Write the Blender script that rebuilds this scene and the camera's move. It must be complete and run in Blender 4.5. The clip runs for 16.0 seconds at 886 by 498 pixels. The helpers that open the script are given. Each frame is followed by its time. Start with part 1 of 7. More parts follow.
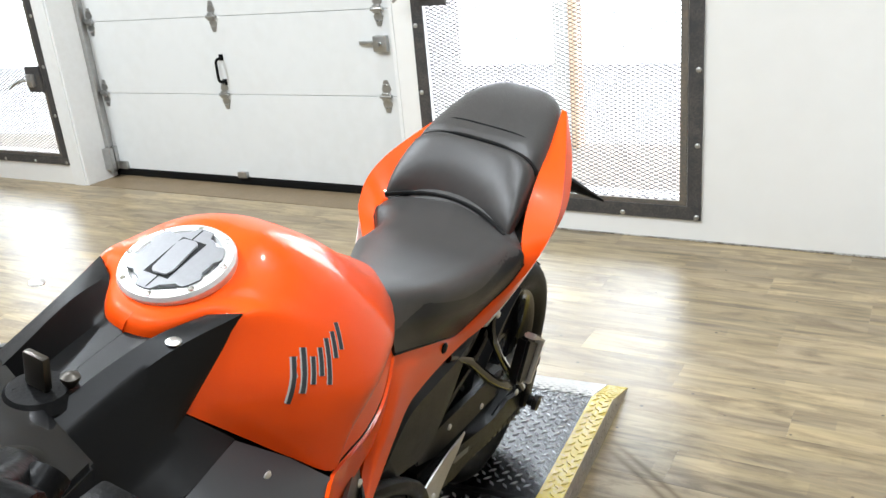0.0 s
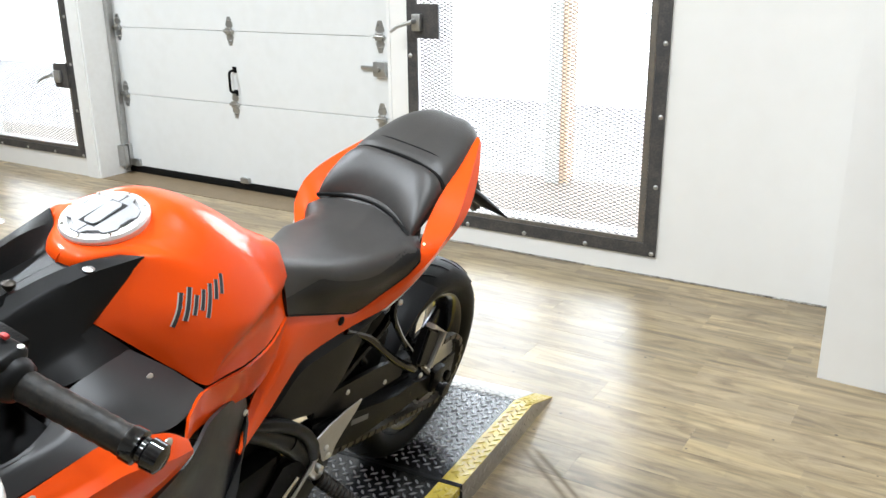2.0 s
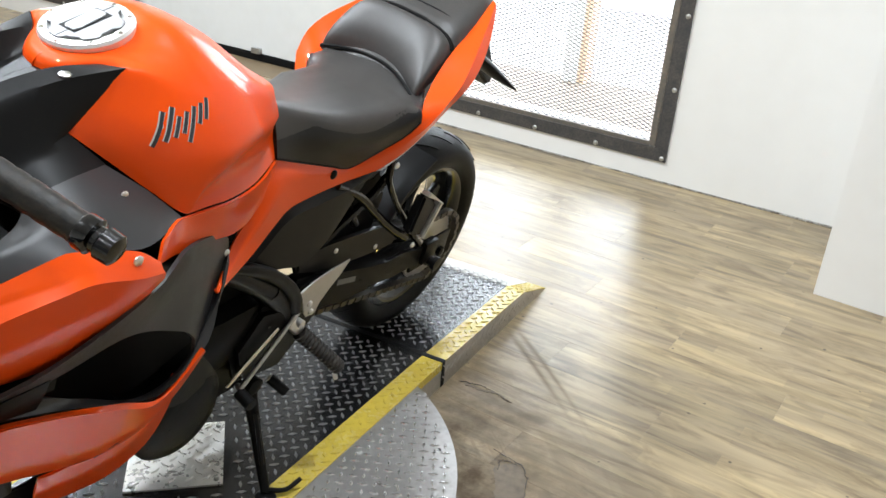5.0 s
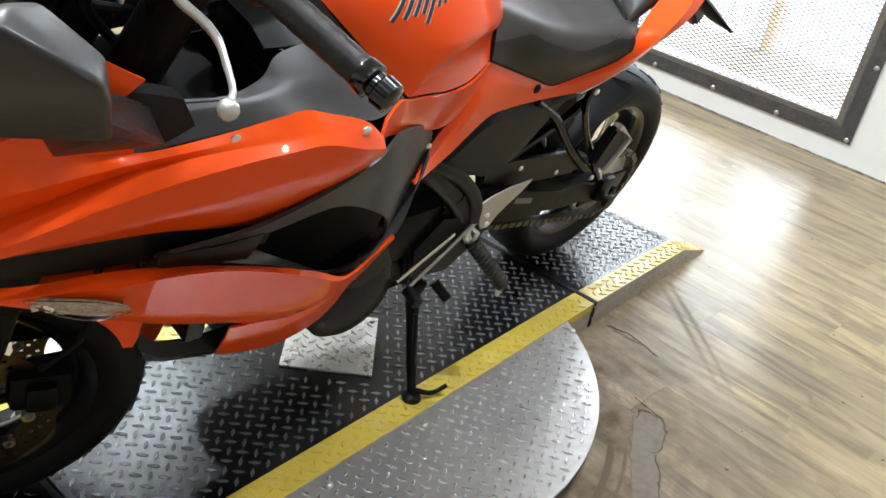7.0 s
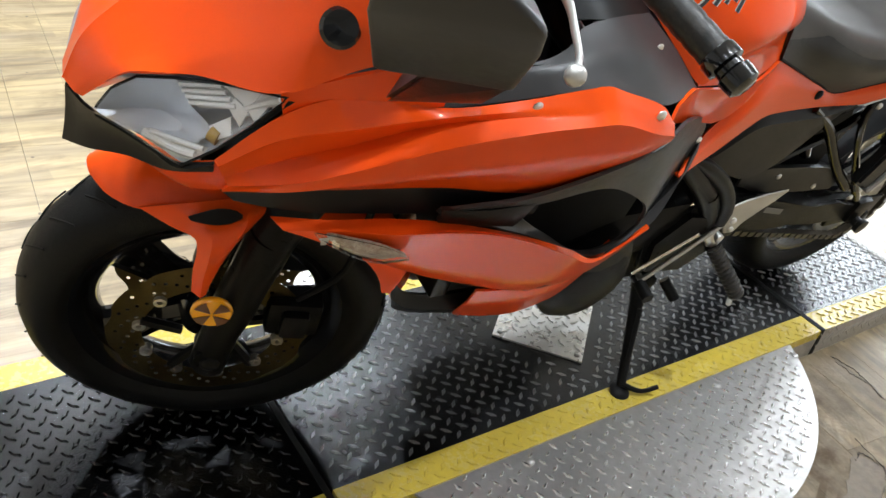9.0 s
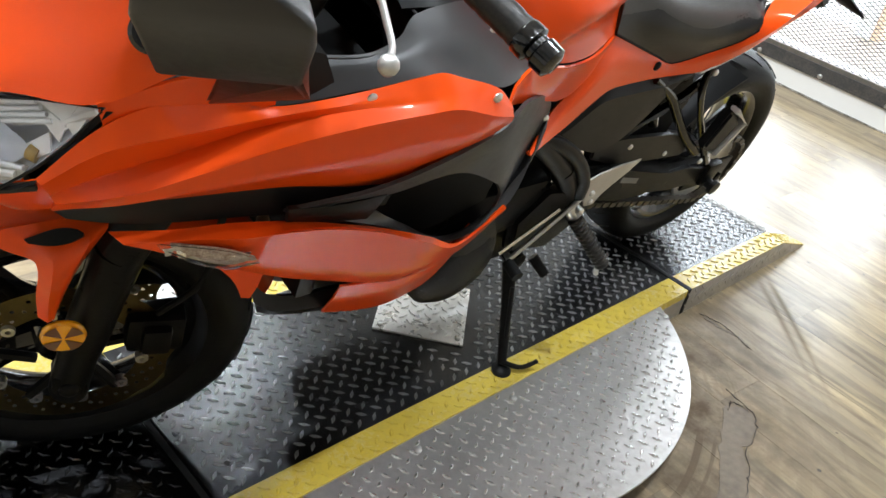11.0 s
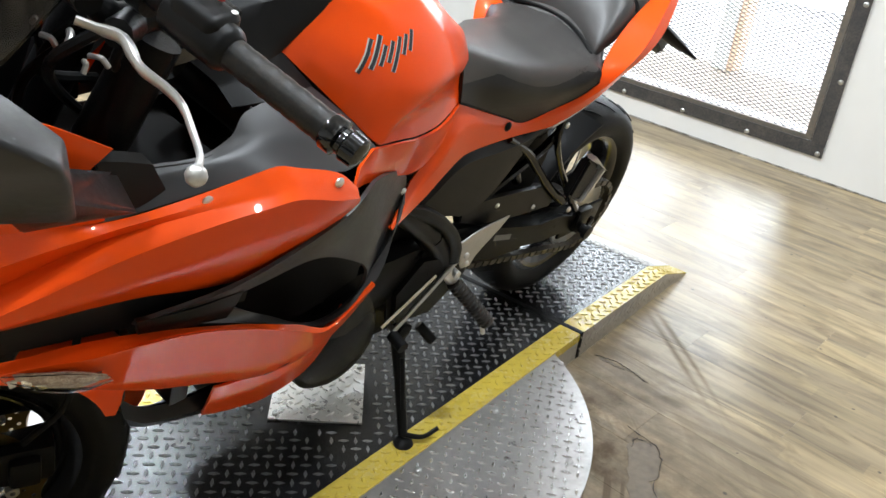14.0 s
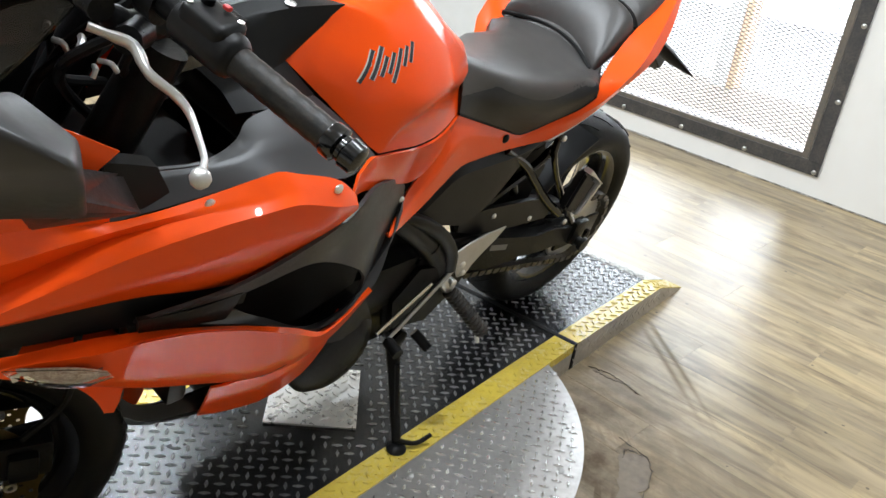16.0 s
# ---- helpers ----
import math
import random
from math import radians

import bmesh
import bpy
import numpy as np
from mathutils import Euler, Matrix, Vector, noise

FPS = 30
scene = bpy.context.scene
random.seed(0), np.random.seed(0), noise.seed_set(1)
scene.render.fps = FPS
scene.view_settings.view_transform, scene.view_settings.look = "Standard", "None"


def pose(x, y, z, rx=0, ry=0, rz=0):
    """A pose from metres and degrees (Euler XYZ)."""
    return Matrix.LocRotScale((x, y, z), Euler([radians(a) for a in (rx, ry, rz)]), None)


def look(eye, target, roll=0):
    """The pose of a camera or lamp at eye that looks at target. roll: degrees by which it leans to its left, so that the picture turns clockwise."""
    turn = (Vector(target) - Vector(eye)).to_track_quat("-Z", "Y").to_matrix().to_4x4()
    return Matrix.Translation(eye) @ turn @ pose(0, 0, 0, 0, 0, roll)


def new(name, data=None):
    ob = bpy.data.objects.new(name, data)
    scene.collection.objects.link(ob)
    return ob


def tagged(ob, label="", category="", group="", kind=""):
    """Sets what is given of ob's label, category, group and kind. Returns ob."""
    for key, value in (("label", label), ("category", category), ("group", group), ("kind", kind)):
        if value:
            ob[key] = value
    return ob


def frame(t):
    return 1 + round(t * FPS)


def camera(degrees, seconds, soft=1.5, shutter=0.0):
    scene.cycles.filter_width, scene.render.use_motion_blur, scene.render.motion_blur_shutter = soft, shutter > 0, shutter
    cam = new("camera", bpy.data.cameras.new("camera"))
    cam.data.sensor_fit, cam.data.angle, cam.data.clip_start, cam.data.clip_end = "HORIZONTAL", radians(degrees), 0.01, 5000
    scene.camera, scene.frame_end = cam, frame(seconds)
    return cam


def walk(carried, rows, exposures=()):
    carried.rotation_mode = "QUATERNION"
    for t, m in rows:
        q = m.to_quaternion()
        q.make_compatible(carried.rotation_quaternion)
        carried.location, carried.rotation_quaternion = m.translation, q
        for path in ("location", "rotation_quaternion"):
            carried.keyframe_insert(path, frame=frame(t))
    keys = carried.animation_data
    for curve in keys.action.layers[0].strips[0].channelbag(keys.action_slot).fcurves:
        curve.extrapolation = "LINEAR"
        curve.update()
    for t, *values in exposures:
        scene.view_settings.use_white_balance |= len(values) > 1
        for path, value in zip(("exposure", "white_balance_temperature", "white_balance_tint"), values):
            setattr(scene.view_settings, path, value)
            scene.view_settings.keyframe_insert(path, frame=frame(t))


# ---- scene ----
cam = camera(55.1, 16.0)
PATH = [
    (0, (1.514, 0.515, 1.295), (-0.171, -0.314, 0.606), -5.3),
    (0.5, (1.667, 0.628, 1.322), (-0.067, -0.171, 0.727), -3.3),
    (1, (1.779, 0.719, 1.338), (0.027, -0.06, 0.77), -1.0),
    (1.5, (1.733, 0.779, 1.328), (0.017, -0.056, 0.729), -0.9),
    (2, (1.675, 0.821, 1.322), (-0.013, -0.051, 0.698), -0.6),
    (2.5, (1.655, 0.821, 1.298), (-0.023, -0.04, 0.633), -0.0),
    (3, (1.64, 0.796, 1.272), (-0.013, -0.04, 0.517), 1.9),
    (3.2, (1.636, 0.795, 1.262), (-0.012, -0.03, 0.484), 1.8),
    (5.3, (1.648, 0.833, 1.23), (0.041, 0.0, 0.38), 4.9),
    (5.5, (1.649, 0.804, 1.211), (0.037, -0.008, 0.352), 5.0),
    (6, (1.665, 0.801, 1.195), (0.098, -0.052, 0.292), 7.0),
    (6.5, (1.682, 0.783, 1.188), (0.166, -0.131, 0.258), 8.4),
    (7, (1.711, 0.754, 1.175), (0.304, -0.275, 0.193), 10.4),
    (7.5, (1.737, 0.73, 1.163), (0.446, -0.391, 0.126), 11.0),
    (8, (1.771, 0.699, 1.149), (0.628, -0.534, 0.065), 12.6),
    (8.2, (1.785, 0.687, 1.147), (0.695, -0.59, 0.062), 12.8),
    (10.3, (1.777, 0.68, 1.145), (0.657, -0.56, 0.046), 12.8),
    (10.5, (1.766, 0.69, 1.147), (0.597, -0.505, 0.048), 12.1),
    (11, (1.748, 0.711, 1.155), (0.47, -0.406, 0.097), 11.8),
    (11.5, (1.731, 0.729, 1.169), (0.391, -0.38, 0.181), 9.1),
    (12, (1.718, 0.735, 1.17), (0.338, -0.336, 0.195), 8.0),
    (12.5, (1.711, 0.737, 1.174), (0.306, -0.323, 0.223), 8.2),
    (13, (1.709, 0.743, 1.179), (0.284, -0.312, 0.254), 8.4),
    (13.5, (1.706, 0.752, 1.183), (0.264, -0.293, 0.274), 7.4),
    (14, (1.702, 0.753, 1.185), (0.248, -0.28, 0.281), 7.0),
    (14.5, (1.705, 0.754, 1.189), (0.234, -0.283, 0.317), 7.4),
    (15, (1.709, 0.766, 1.191), (0.228, -0.258, 0.321), 7.3),
    (15.5, (1.711, 0.773, 1.188), (0.239, -0.243, 0.293), 7.6),
    (16, (1.718, 0.77, 1.192), (0.254, -0.271, 0.311), 8.2),
]
walk(cam, [(t, look(eye, target, roll)) for t, eye, target, roll in PATH], [(0, -0.05), (3, -0.02), (6, 0.03), (8, 0.12), (10.5, 0.12), (12, 0.05), (14, 0.0), (16, 0.0)])

DAYLIGHT, HAZE, LAMP = 17.0, 7.0, 50.0

# ---- world and light ----
world = bpy.data.worlds.new("world")
scene.world = world
world.use_nodes = True
sky = world.node_tree.nodes.new("ShaderNodeTexSky")
sky.sky_type, sky.sun_disc = "NISHITA", False
sky.sun_elevation, sky.sun_rotation = radians(40), radians(100)
world.node_tree.links.new(sky.outputs[0], world.node_tree.nodes["Background"].inputs[0])
world.node_tree.nodes["Background"].inputs[1].default_value = 0.12


def area(name, at, target, sx, sy, watts, colour=(1, 1, 1), shape="RECTANGLE"):
    d = bpy.data.lights.new(name, "AREA")
    d.shape, d.size, d.size_y, d.energy, d.color = shape, sx, sy, watts, colour
    o = new(name, d)
    o.matrix_world = look(at, target)
    return o


# ---- node materials ----
def mat(name, base, rough=0.5, metal=0.0, coat=0.0, noise_scale=0.0, tint=None, amount=0.5, bump=0.0, bump_scale=200.0, rough_var=0.0, spec=0.5):
    m = bpy.data.materials.new(name)
    m.use_nodes = True
    nt = m.node_tree
    p = nt.nodes["Principled BSDF"]
    p.inputs["Base Color"].default_value = (*base, 1)
    p.inputs["Roughness"].default_value = rough
    p.inputs["Metallic"].default_value = metal
    p.inputs["Coat Weight"].default_value = coat
    p.inputs["Coat Roughness"].default_value = 0.025
    p.inputs["Specular IOR Level"].default_value = spec
    co = nt.nodes.new("ShaderNodeTexCoord")
    if tint:
        n1, n2 = nt.nodes.new("ShaderNodeTexNoise"), nt.nodes.new("ShaderNodeTexNoise")
        n1.inputs["Scale"].default_value, n2.inputs["Scale"].default_value = noise_scale, noise_scale * 7.3
        n1.inputs["Detail"].default_value = 6
        mx, ramp = nt.nodes.new("ShaderNodeMath"), nt.nodes.new("ShaderNodeMapRange")
        mx.operation = "MULTIPLY"
        nt.links.new(co.outputs["Object"], n1.inputs["Vector"])
        nt.links.new(co.outputs["Object"], n2.inputs["Vector"])
        nt.links.new(n1.outputs[0], mx.inputs[0])
        nt.links.new(n2.outputs[0], mx.inputs[1])
        nt.links.new(mx.outputs[0], ramp.inputs[0])
        ramp.inputs[1].default_value, ramp.inputs[2].default_value, ramp.inputs[4].default_value = 0.15, 0.42, amount
        mix = nt.nodes.new("ShaderNodeMix")
        mix.data_type = "RGBA"
        mix.inputs[6].default_value, mix.inputs[7].default_value = (*base, 1), (*tint, 1)
        nt.links.new(ramp.outputs[0], mix.inputs[0])
        nt.links.new(mix.outputs[2], p.inputs["Base Color"])
        if rough_var:
            rr = nt.nodes.new("ShaderNodeMapRange")
            rr.inputs[1].default_value, rr.inputs[2].default_value = 0.1, 0.45
            rr.inputs[3].default_value, rr.inputs[4].default_value = rough - rough_var, rough + rough_var
            nt.links.new(mx.outputs[0], rr.inputs[0])
            nt.links.new(rr.outputs[0], p.inputs["Roughness"])
    if bump:
        n = nt.nodes.new("ShaderNodeTexNoise")
        n.inputs["Scale"].default_value, n.inputs["Detail"].default_value = bump_scale, 4
        b = nt.nodes.new("ShaderNodeBump")
        b.inputs["Strength"].default_value, b.inputs["Distance"].default_value = bump, 0.002
        nt.links.new(co.outputs["Object"], n.inputs["Vector"])
        nt.links.new(n.outputs[0], b.inputs["Height"])
        nt.links.new(b.outputs[0], p.inputs["Normal"])
    return m


ORANGE = mat("orange_paint", (0.90, 0.080, 0.005), 0.34, 0.0, 0.5, 900, (0.95, 0.110, 0.010), 0.35, spec=0.08)
MATTE = mat("black_plastic", (0.0058, 0.0058, 0.006), 0.40, 0, 0, 30, (0.009, 0.0088, 0.0086), 0.5, 0.07, 1500, 0.05, 0.2)
RINGW = mat("brushed_ring", (0.85, 0.85, 0.84), 0.35, 0.45, 0, 60, (0.75, 0.75, 0.74), 0.5)
LIDG = mat("lid_grey", (0.17, 0.17, 0.175), 0.4, 0.3, 0, 30, (0.14, 0.14, 0.143), 0.5, 0.15, 900)
GLOSSB = mat("gloss_black", (0.004, 0.004, 0.0045), 0.2, 0, 0.6, 25, (0.008, 0.008, 0.008), 0.4, rough_var=0.06, spec=0.22)
IRON = mat("black_metal", (0.006, 0.006, 0.0063), 0.34, 0.0, 0, 40, (0.011, 0.0105, 0.010), 0.5, 0.2, 300, 0.08, 0.08)
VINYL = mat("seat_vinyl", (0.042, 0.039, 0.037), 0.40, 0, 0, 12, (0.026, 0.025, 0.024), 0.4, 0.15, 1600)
RUBBER = mat("tyre_rubber", (0.005, 0.005, 0.005), 0.5, 0, 0, 20, (0.010, 0.0098, 0.0095), 0.5, 0.3, 500, spec=0.16)
COVER = mat("satin_black_plastic", (0.032, 0.032, 0.0335), 0.38, 0, 0, 30, (0.035, 0.035, 0.035), 0.5, 0.07, 1500, 0.05, 0.4)
GRIP = mat("grip_rubber", (0.008, 0.0075, 0.007), 0.40, 0, 0, 45, (0.036, 0.027, 0.019), 0.6, 0.10, 420, spec=0.35)
ALU = mat("bare_aluminium", (0.85, 0.85, 0.84), 0.34, 1.0, 0, 60, (0.55, 0.54, 0.52), 0.5, rough_var=0.08)
CHROME = mat("bright_steel", (0.8, 0.79, 0.77), 0.14, 1.0)
SATIN = mat("satin_silver", (0.62, 0.61, 0.59), 0.4, 0.7, 0, 50, (0.5, 0.49, 0.46), 0.5)
DISC = mat("disc_steel", (0.23, 0.18, 0.085), 0.36, 1.0, 0, 60, (0.13, 0.105, 0.06), 0.6)
AMBER = mat("amber_reflector", (0.95, 0.40, 0.008), 0.25, 0, 0.5)
AMBERK = mat("amber_dark", (0.13, 0.04, 0.006), 0.3, 0, 0.4)
RED = mat("red_button", (0.5, 0.03, 0.03), 0.4)
DECAL = mat("decal_black", (0.03, 0.035, 0.04), 0.35, 0, 0.4)
DECALW = mat("decal_silver", (0.5, 0.48, 0.46), 0.35, 0.2, 0.4)
WALLW = mat("white_wall_paint", (0.80, 0.79, 0.765), 0.45, 0, 0, 1.2, (0.76, 0.745, 0.715), 0.6, 0.12, 160)
TRIMW = mat("white_trim", (0.8, 0.8, 0.79), 0.4, 0, 0, 4, (0.72, 0.71, 0.69), 0.5)
DOORW = mat("white_door_panel", (0.74, 0.75, 0.745), 0.45, 0, 0, 1.7, (0.68, 0.685, 0.67), 0.6, 0.15, 350)
STEELB = mat("worn_black_steel", (0.045, 0.045, 0.048), 0.42, 0.2, 0, 18, (0.16, 0.14, 0.12), 0.45, 0.25, 120)
ZINC = mat("zinc_steel", (0.5, 0.5, 0.49), 0.38, 0.9, 0, 40, (0.33, 0.32, 0.3), 0.6)
LUG = mat("polished_lug_steel", (0.74, 0.73, 0.71), 0.24, 0.9, 0, 45, (0.55, 0.54, 0.52), 0.6, 0.15, 300, 0.06)
PLATE = mat("tread_plate_steel", (0.53, 0.52, 0.505), 0.37, 0.85, 0, 9, (0.37, 0.355, 0.335), 0.7, 0.2, 220, 0.1)
PLATEY = mat("tread_plate_yellow", (0.59, 0.445, 0.065), 0.27, 0, 0, 16, (0.40, 0.31, 0.09), 0.6, 0.25, 200, 0.08)
# darker copy of the bare lug tops, with the shade in front painted in
BAREK = mat("shaded_lug_tops", (0.21, 0.21, 0.213), 0.34, 0.7, 0, 45, (0.045, 0.045, 0.048), 0.7)
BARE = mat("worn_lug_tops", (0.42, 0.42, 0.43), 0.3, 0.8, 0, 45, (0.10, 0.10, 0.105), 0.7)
# black deck; towards the front its sheen is painted in, paler and metallic
PLATE_SHEEN = mat("front_sheen_deck_plate", (0.006, 0.0062, 0.007), 0.23, 0.1, 0, 7, (0.018, 0.018, 0.019), 0.6, 0.18, 240, 0.07, 0.5)
_n = PLATE_SHEEN.node_tree
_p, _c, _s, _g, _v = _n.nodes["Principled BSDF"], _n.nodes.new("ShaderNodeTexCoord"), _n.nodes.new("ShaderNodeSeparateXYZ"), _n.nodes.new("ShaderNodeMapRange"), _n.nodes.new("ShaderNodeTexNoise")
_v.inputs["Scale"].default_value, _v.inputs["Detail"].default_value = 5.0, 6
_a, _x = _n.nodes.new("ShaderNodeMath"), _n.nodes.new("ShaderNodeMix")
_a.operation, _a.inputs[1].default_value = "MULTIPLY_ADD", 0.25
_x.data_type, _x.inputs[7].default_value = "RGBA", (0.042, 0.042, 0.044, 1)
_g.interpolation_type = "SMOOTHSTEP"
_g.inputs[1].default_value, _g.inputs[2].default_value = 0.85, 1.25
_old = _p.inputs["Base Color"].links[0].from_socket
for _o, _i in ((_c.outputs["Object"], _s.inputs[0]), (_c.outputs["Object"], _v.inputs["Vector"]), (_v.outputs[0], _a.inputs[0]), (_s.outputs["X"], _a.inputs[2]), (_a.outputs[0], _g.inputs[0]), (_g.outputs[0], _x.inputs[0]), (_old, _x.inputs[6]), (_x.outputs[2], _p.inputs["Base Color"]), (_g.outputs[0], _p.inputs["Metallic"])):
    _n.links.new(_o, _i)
SEAL = mat("rubber_seal", (0.005, 0.005, 0.005), 0.6, spec=0.15)
CONCRETE = mat("bare_subfloor", (0.33, 0.275, 0.215), 0.7, 0, 0, 14, (0.2, 0.16, 0.125), 0.7, 0.5, 140)
BRIGHT = mat("polished_plate", (0.83, 0.82, 0.80), 0.32, 0.7, 0, 12, (0.70, 0.69, 0.67), 0.5, 0.2, 160, 0.08)
DIM = mat("unseen_wall_paint", (0.62, 0.61, 0.59), 0.8, 0, 0, 2, (0.56, 0.55, 0.53), 0.5)


def glass(name, colour, rough=0.02, ior=1.45):
    m = bpy.data.materials.new(name)
    m.use_nodes = True
    p = m.node_tree.nodes["Principled BSDF"]
    p.inputs["Base Color"].default_value = (*colour, 1)
    p.inputs["Roughness"].default_value, p.inputs["IOR"].default_value = rough, ior
    p.inputs["Transmission Weight"].default_value = 1.0
    return m


CLEAR = glass("clear_lens", (0.97, 0.97, 0.97))
SMOKE = glass("smoked_screen", (0.30, 0.30, 0.31))


# ---- mesh helpers ----
def part(name, bm, material, parent=None, label="", smooth=True, m=None):
    me = bpy.data.meshes.new(name)
    bmesh.ops.recalc_face_normals(bm, faces=bm.faces)
    bm.to_mesh(me)
    bm.free()
    for f in me.polygons:
        f.use_smooth = smooth
    if smooth:
        me.set_sharp_from_angle(angle=radians(38))
    me.materials.append(material)
    o = new(name, me)
    if parent is not None:
        o.parent = parent
    if m is not None:
        o.matrix_basis = m
    if label:
        o["label"] = label
    if material is CLEAR:
        o.visible_shadow = False
    return o


def thing(name, m, label, category, group="", kind=""):
    o = new(name)
    o.matrix_basis = m
    return tagged(o, label, category, group, kind)


def spline(pts, n):
    """n points along a smooth curve through pts."""
    p = [Vector(q) for q in pts]
    if len(p) == 2:
        return [p[0].lerp(p[1], i / (n - 1)) for i in range(n)]
    cum = [0.0]
    for a, b in zip(p, p[1:]):
        cum.append(cum[-1] + max((b - a).length, 1e-6))
    out = []
    for i in range(n):
        s = cum[-1] * i / (n - 1)
        k = max(j for j in range(len(p) - 1) if cum[j] <= s + 1e-9)
        u = (s - cum[k]) / (cum[k + 1] - cum[k])
        h = cum[k + 1] - cum[k]
        def slope(j):
            if j == 0:
                return (p[1] - p[0]) / (cum[1] - cum[0])
            if j == len(p) - 1:
                return (p[-1] - p[-2]) / (cum[-1] - cum[-2])
            return (p[j + 1] - p[j - 1]) / (cum[j + 1] - cum[j - 1])
        m0, m1 = slope(k) * h, slope(k + 1) * h
        out.append(p[k] * (2 * u**3 - 3 * u**2 + 1) + m0 * (u**3 - 2 * u**2 + u) + p[k + 1] * (-2 * u**3 + 3 * u**2) + m1 * (u**3 - u**2))
    return out


def knots(pts, per):
    """A smooth curve through pts with the same number of steps between each two of them."""
    p = [Vector(q) for q in pts]
    def slope(j):
        a, b = p[max(j - 1, 0)], p[min(j + 1, len(p) - 1)]
        span = sum(((p[k + 1] - p[k]).length for k in range(max(j - 1, 0), min(j + 1, len(p) - 1))), 1e-9)
        return (b - a) / span
    out = []
    for k in range(len(p) - 1):
        h = (p[k + 1] - p[k]).length
        m0, m1 = slope(k) * h, slope(k + 1) * h
        for i in range(per):
            u = i / per
            out.append(p[k] * (2 * u**3 - 3 * u**2 + 1) + m0 * (u**3 - 2 * u**2 + u) + p[k + 1] * (-2 * u**3 + 3 * u**2) + m1 * (u**3 - u**2))
    return out + [p[-1]]


def middle(z):
    """Where the bodywork's middle plane lies at a height."""
    return -0.019 + (z - 0.28) * 0.056


def sheet(curves, n=28, m=4, thick=0.004, smooth=False, bulge=0.0, side=1, closed=False, per=0, body=False):
    """A curved panel over several curves, with a thickness inwards; side -1 mirrors it; per: steps between matching points."""
    if per:
        rows = [knots(c, per) for c in curves]
        n = len(rows[0])
    else:
        rows = [spline(list(c) + ([c[0]] if closed else []), n) for c in curves]
    grid = []
    for j in range(n):
        col = [r[j] for r in rows]
        if smooth and len(col) > 2:
            g = spline(col, m * (len(col) - 1) + 1)
        else:
            g = []
            for a, b in zip(col, col[1:]):
                g += [a.lerp(b, i / m) for i in range(m)]
            g.append(col[-1])
        grid.append(g)
    k = len(grid[0])
    def nrm(j, i):
        a = grid[min(j + 1, n - 1)][i] - grid[max(j - 1, 0)][i]
        b = grid[j][min(i + 1, k - 1)] - grid[j][max(i - 1, 0)]
        v = a.cross(b)
        return v.normalized() if v.length > 1e-12 else Vector((0, 1, 0))
    total = sum((nrm(j, i) for j in range(0, n, 2) for i in range(k)), Vector())
    mid = sum((grid[j][i] for j in range(n) for i in range(k)), Vector()) / (n * k)
    ref = Vector((0.25, 1.0, 0.35)) if abs(mid.y) > 0.01 else Vector((0, 0, 1))
    sg = 1 if total.dot(ref) >= 0 else -1
    front, back = [], []
    bm = bmesh.new()
    for j in range(n):
        fa, ba = [], []
        for i in range(k):
            d = nrm(j, i) * sg
            w = bulge * math.sin(math.pi * i / (k - 1)) * (1 if closed else math.sin(math.pi * min(1, max(0, (j + 0.5) / n))) ** 0.5)
            a = grid[j][i] + d * w
            b = a - d * thick
            for v, row_ in ((a, fa), (b, ba)):
                y = max(v.y, middle(v.z) + 0.0002) if body else v.y
                row_.append(bm.verts.new((v.x, y if side > 0 else 2 * middle(v.z) - y if body else -y, v.z)))
        front.append(fa)
        back.append(ba)
    def quad(*v):
        try:
            bm.faces.new(v)
        except ValueError:
            pass
    for j in range(n - 1):
        for i in range(k - 1):
            quad(front[j][i], front[j + 1][i], front[j + 1][i + 1], front[j][i + 1])
            quad(back[j][i], back[j][i + 1], back[j + 1][i + 1], back[j + 1][i])
        for i in (0, k - 1):
            quad(front[j][i], front[j + 1][i], back[j + 1][i], back[j][i])
    for i in range(k - 1):
        for j in (0, n - 1):
            quad(front[j][i], front[j][i + 1], back[j][i + 1], back[j][i])
    bmesh.ops.remove_doubles(bm, verts=bm.verts, dist=0.00005)
    return bm


def loft(sections, per=6, m=5, mid=lambda x: 0.0, close_bottom=True):
    """A seat body: sections are (x, half outline from the top centre to the lower left edge); mid gives its middle line."""
    k = len(sections[0][1])
    lines = [knots([(x, *h[i]) for x, h in sections], per) for i in range(k)]
    rings = []
    for j in range(len(lines[0])):
        c = mid(lines[0][j].x)
        half = [Vector((v.x, v.y + c * max(0.0, 1 - v.y / 0.12), v.z)) for v in spline([l[j] for l in lines], m * (k - 1) + 1)]
        rings.append(half + [Vector((v.x, 2 * c - v.y, v.z)) for v in reversed(half[1:])])
    bm = bmesh.new()
    vs = [[bm.verts.new(v) for v in r] for r in rings]
    q = len(vs[0])
    for a, b in zip(vs, vs[1:]):
        for i in range(q if close_bottom else q - 1):
            bm.faces.new((a[i], b[i], b[(i + 1) % q], a[(i + 1) % q]))
    bm.faces.new(vs[0])
    bm.faces.new(list(reversed(vs[-1])))
    return bm


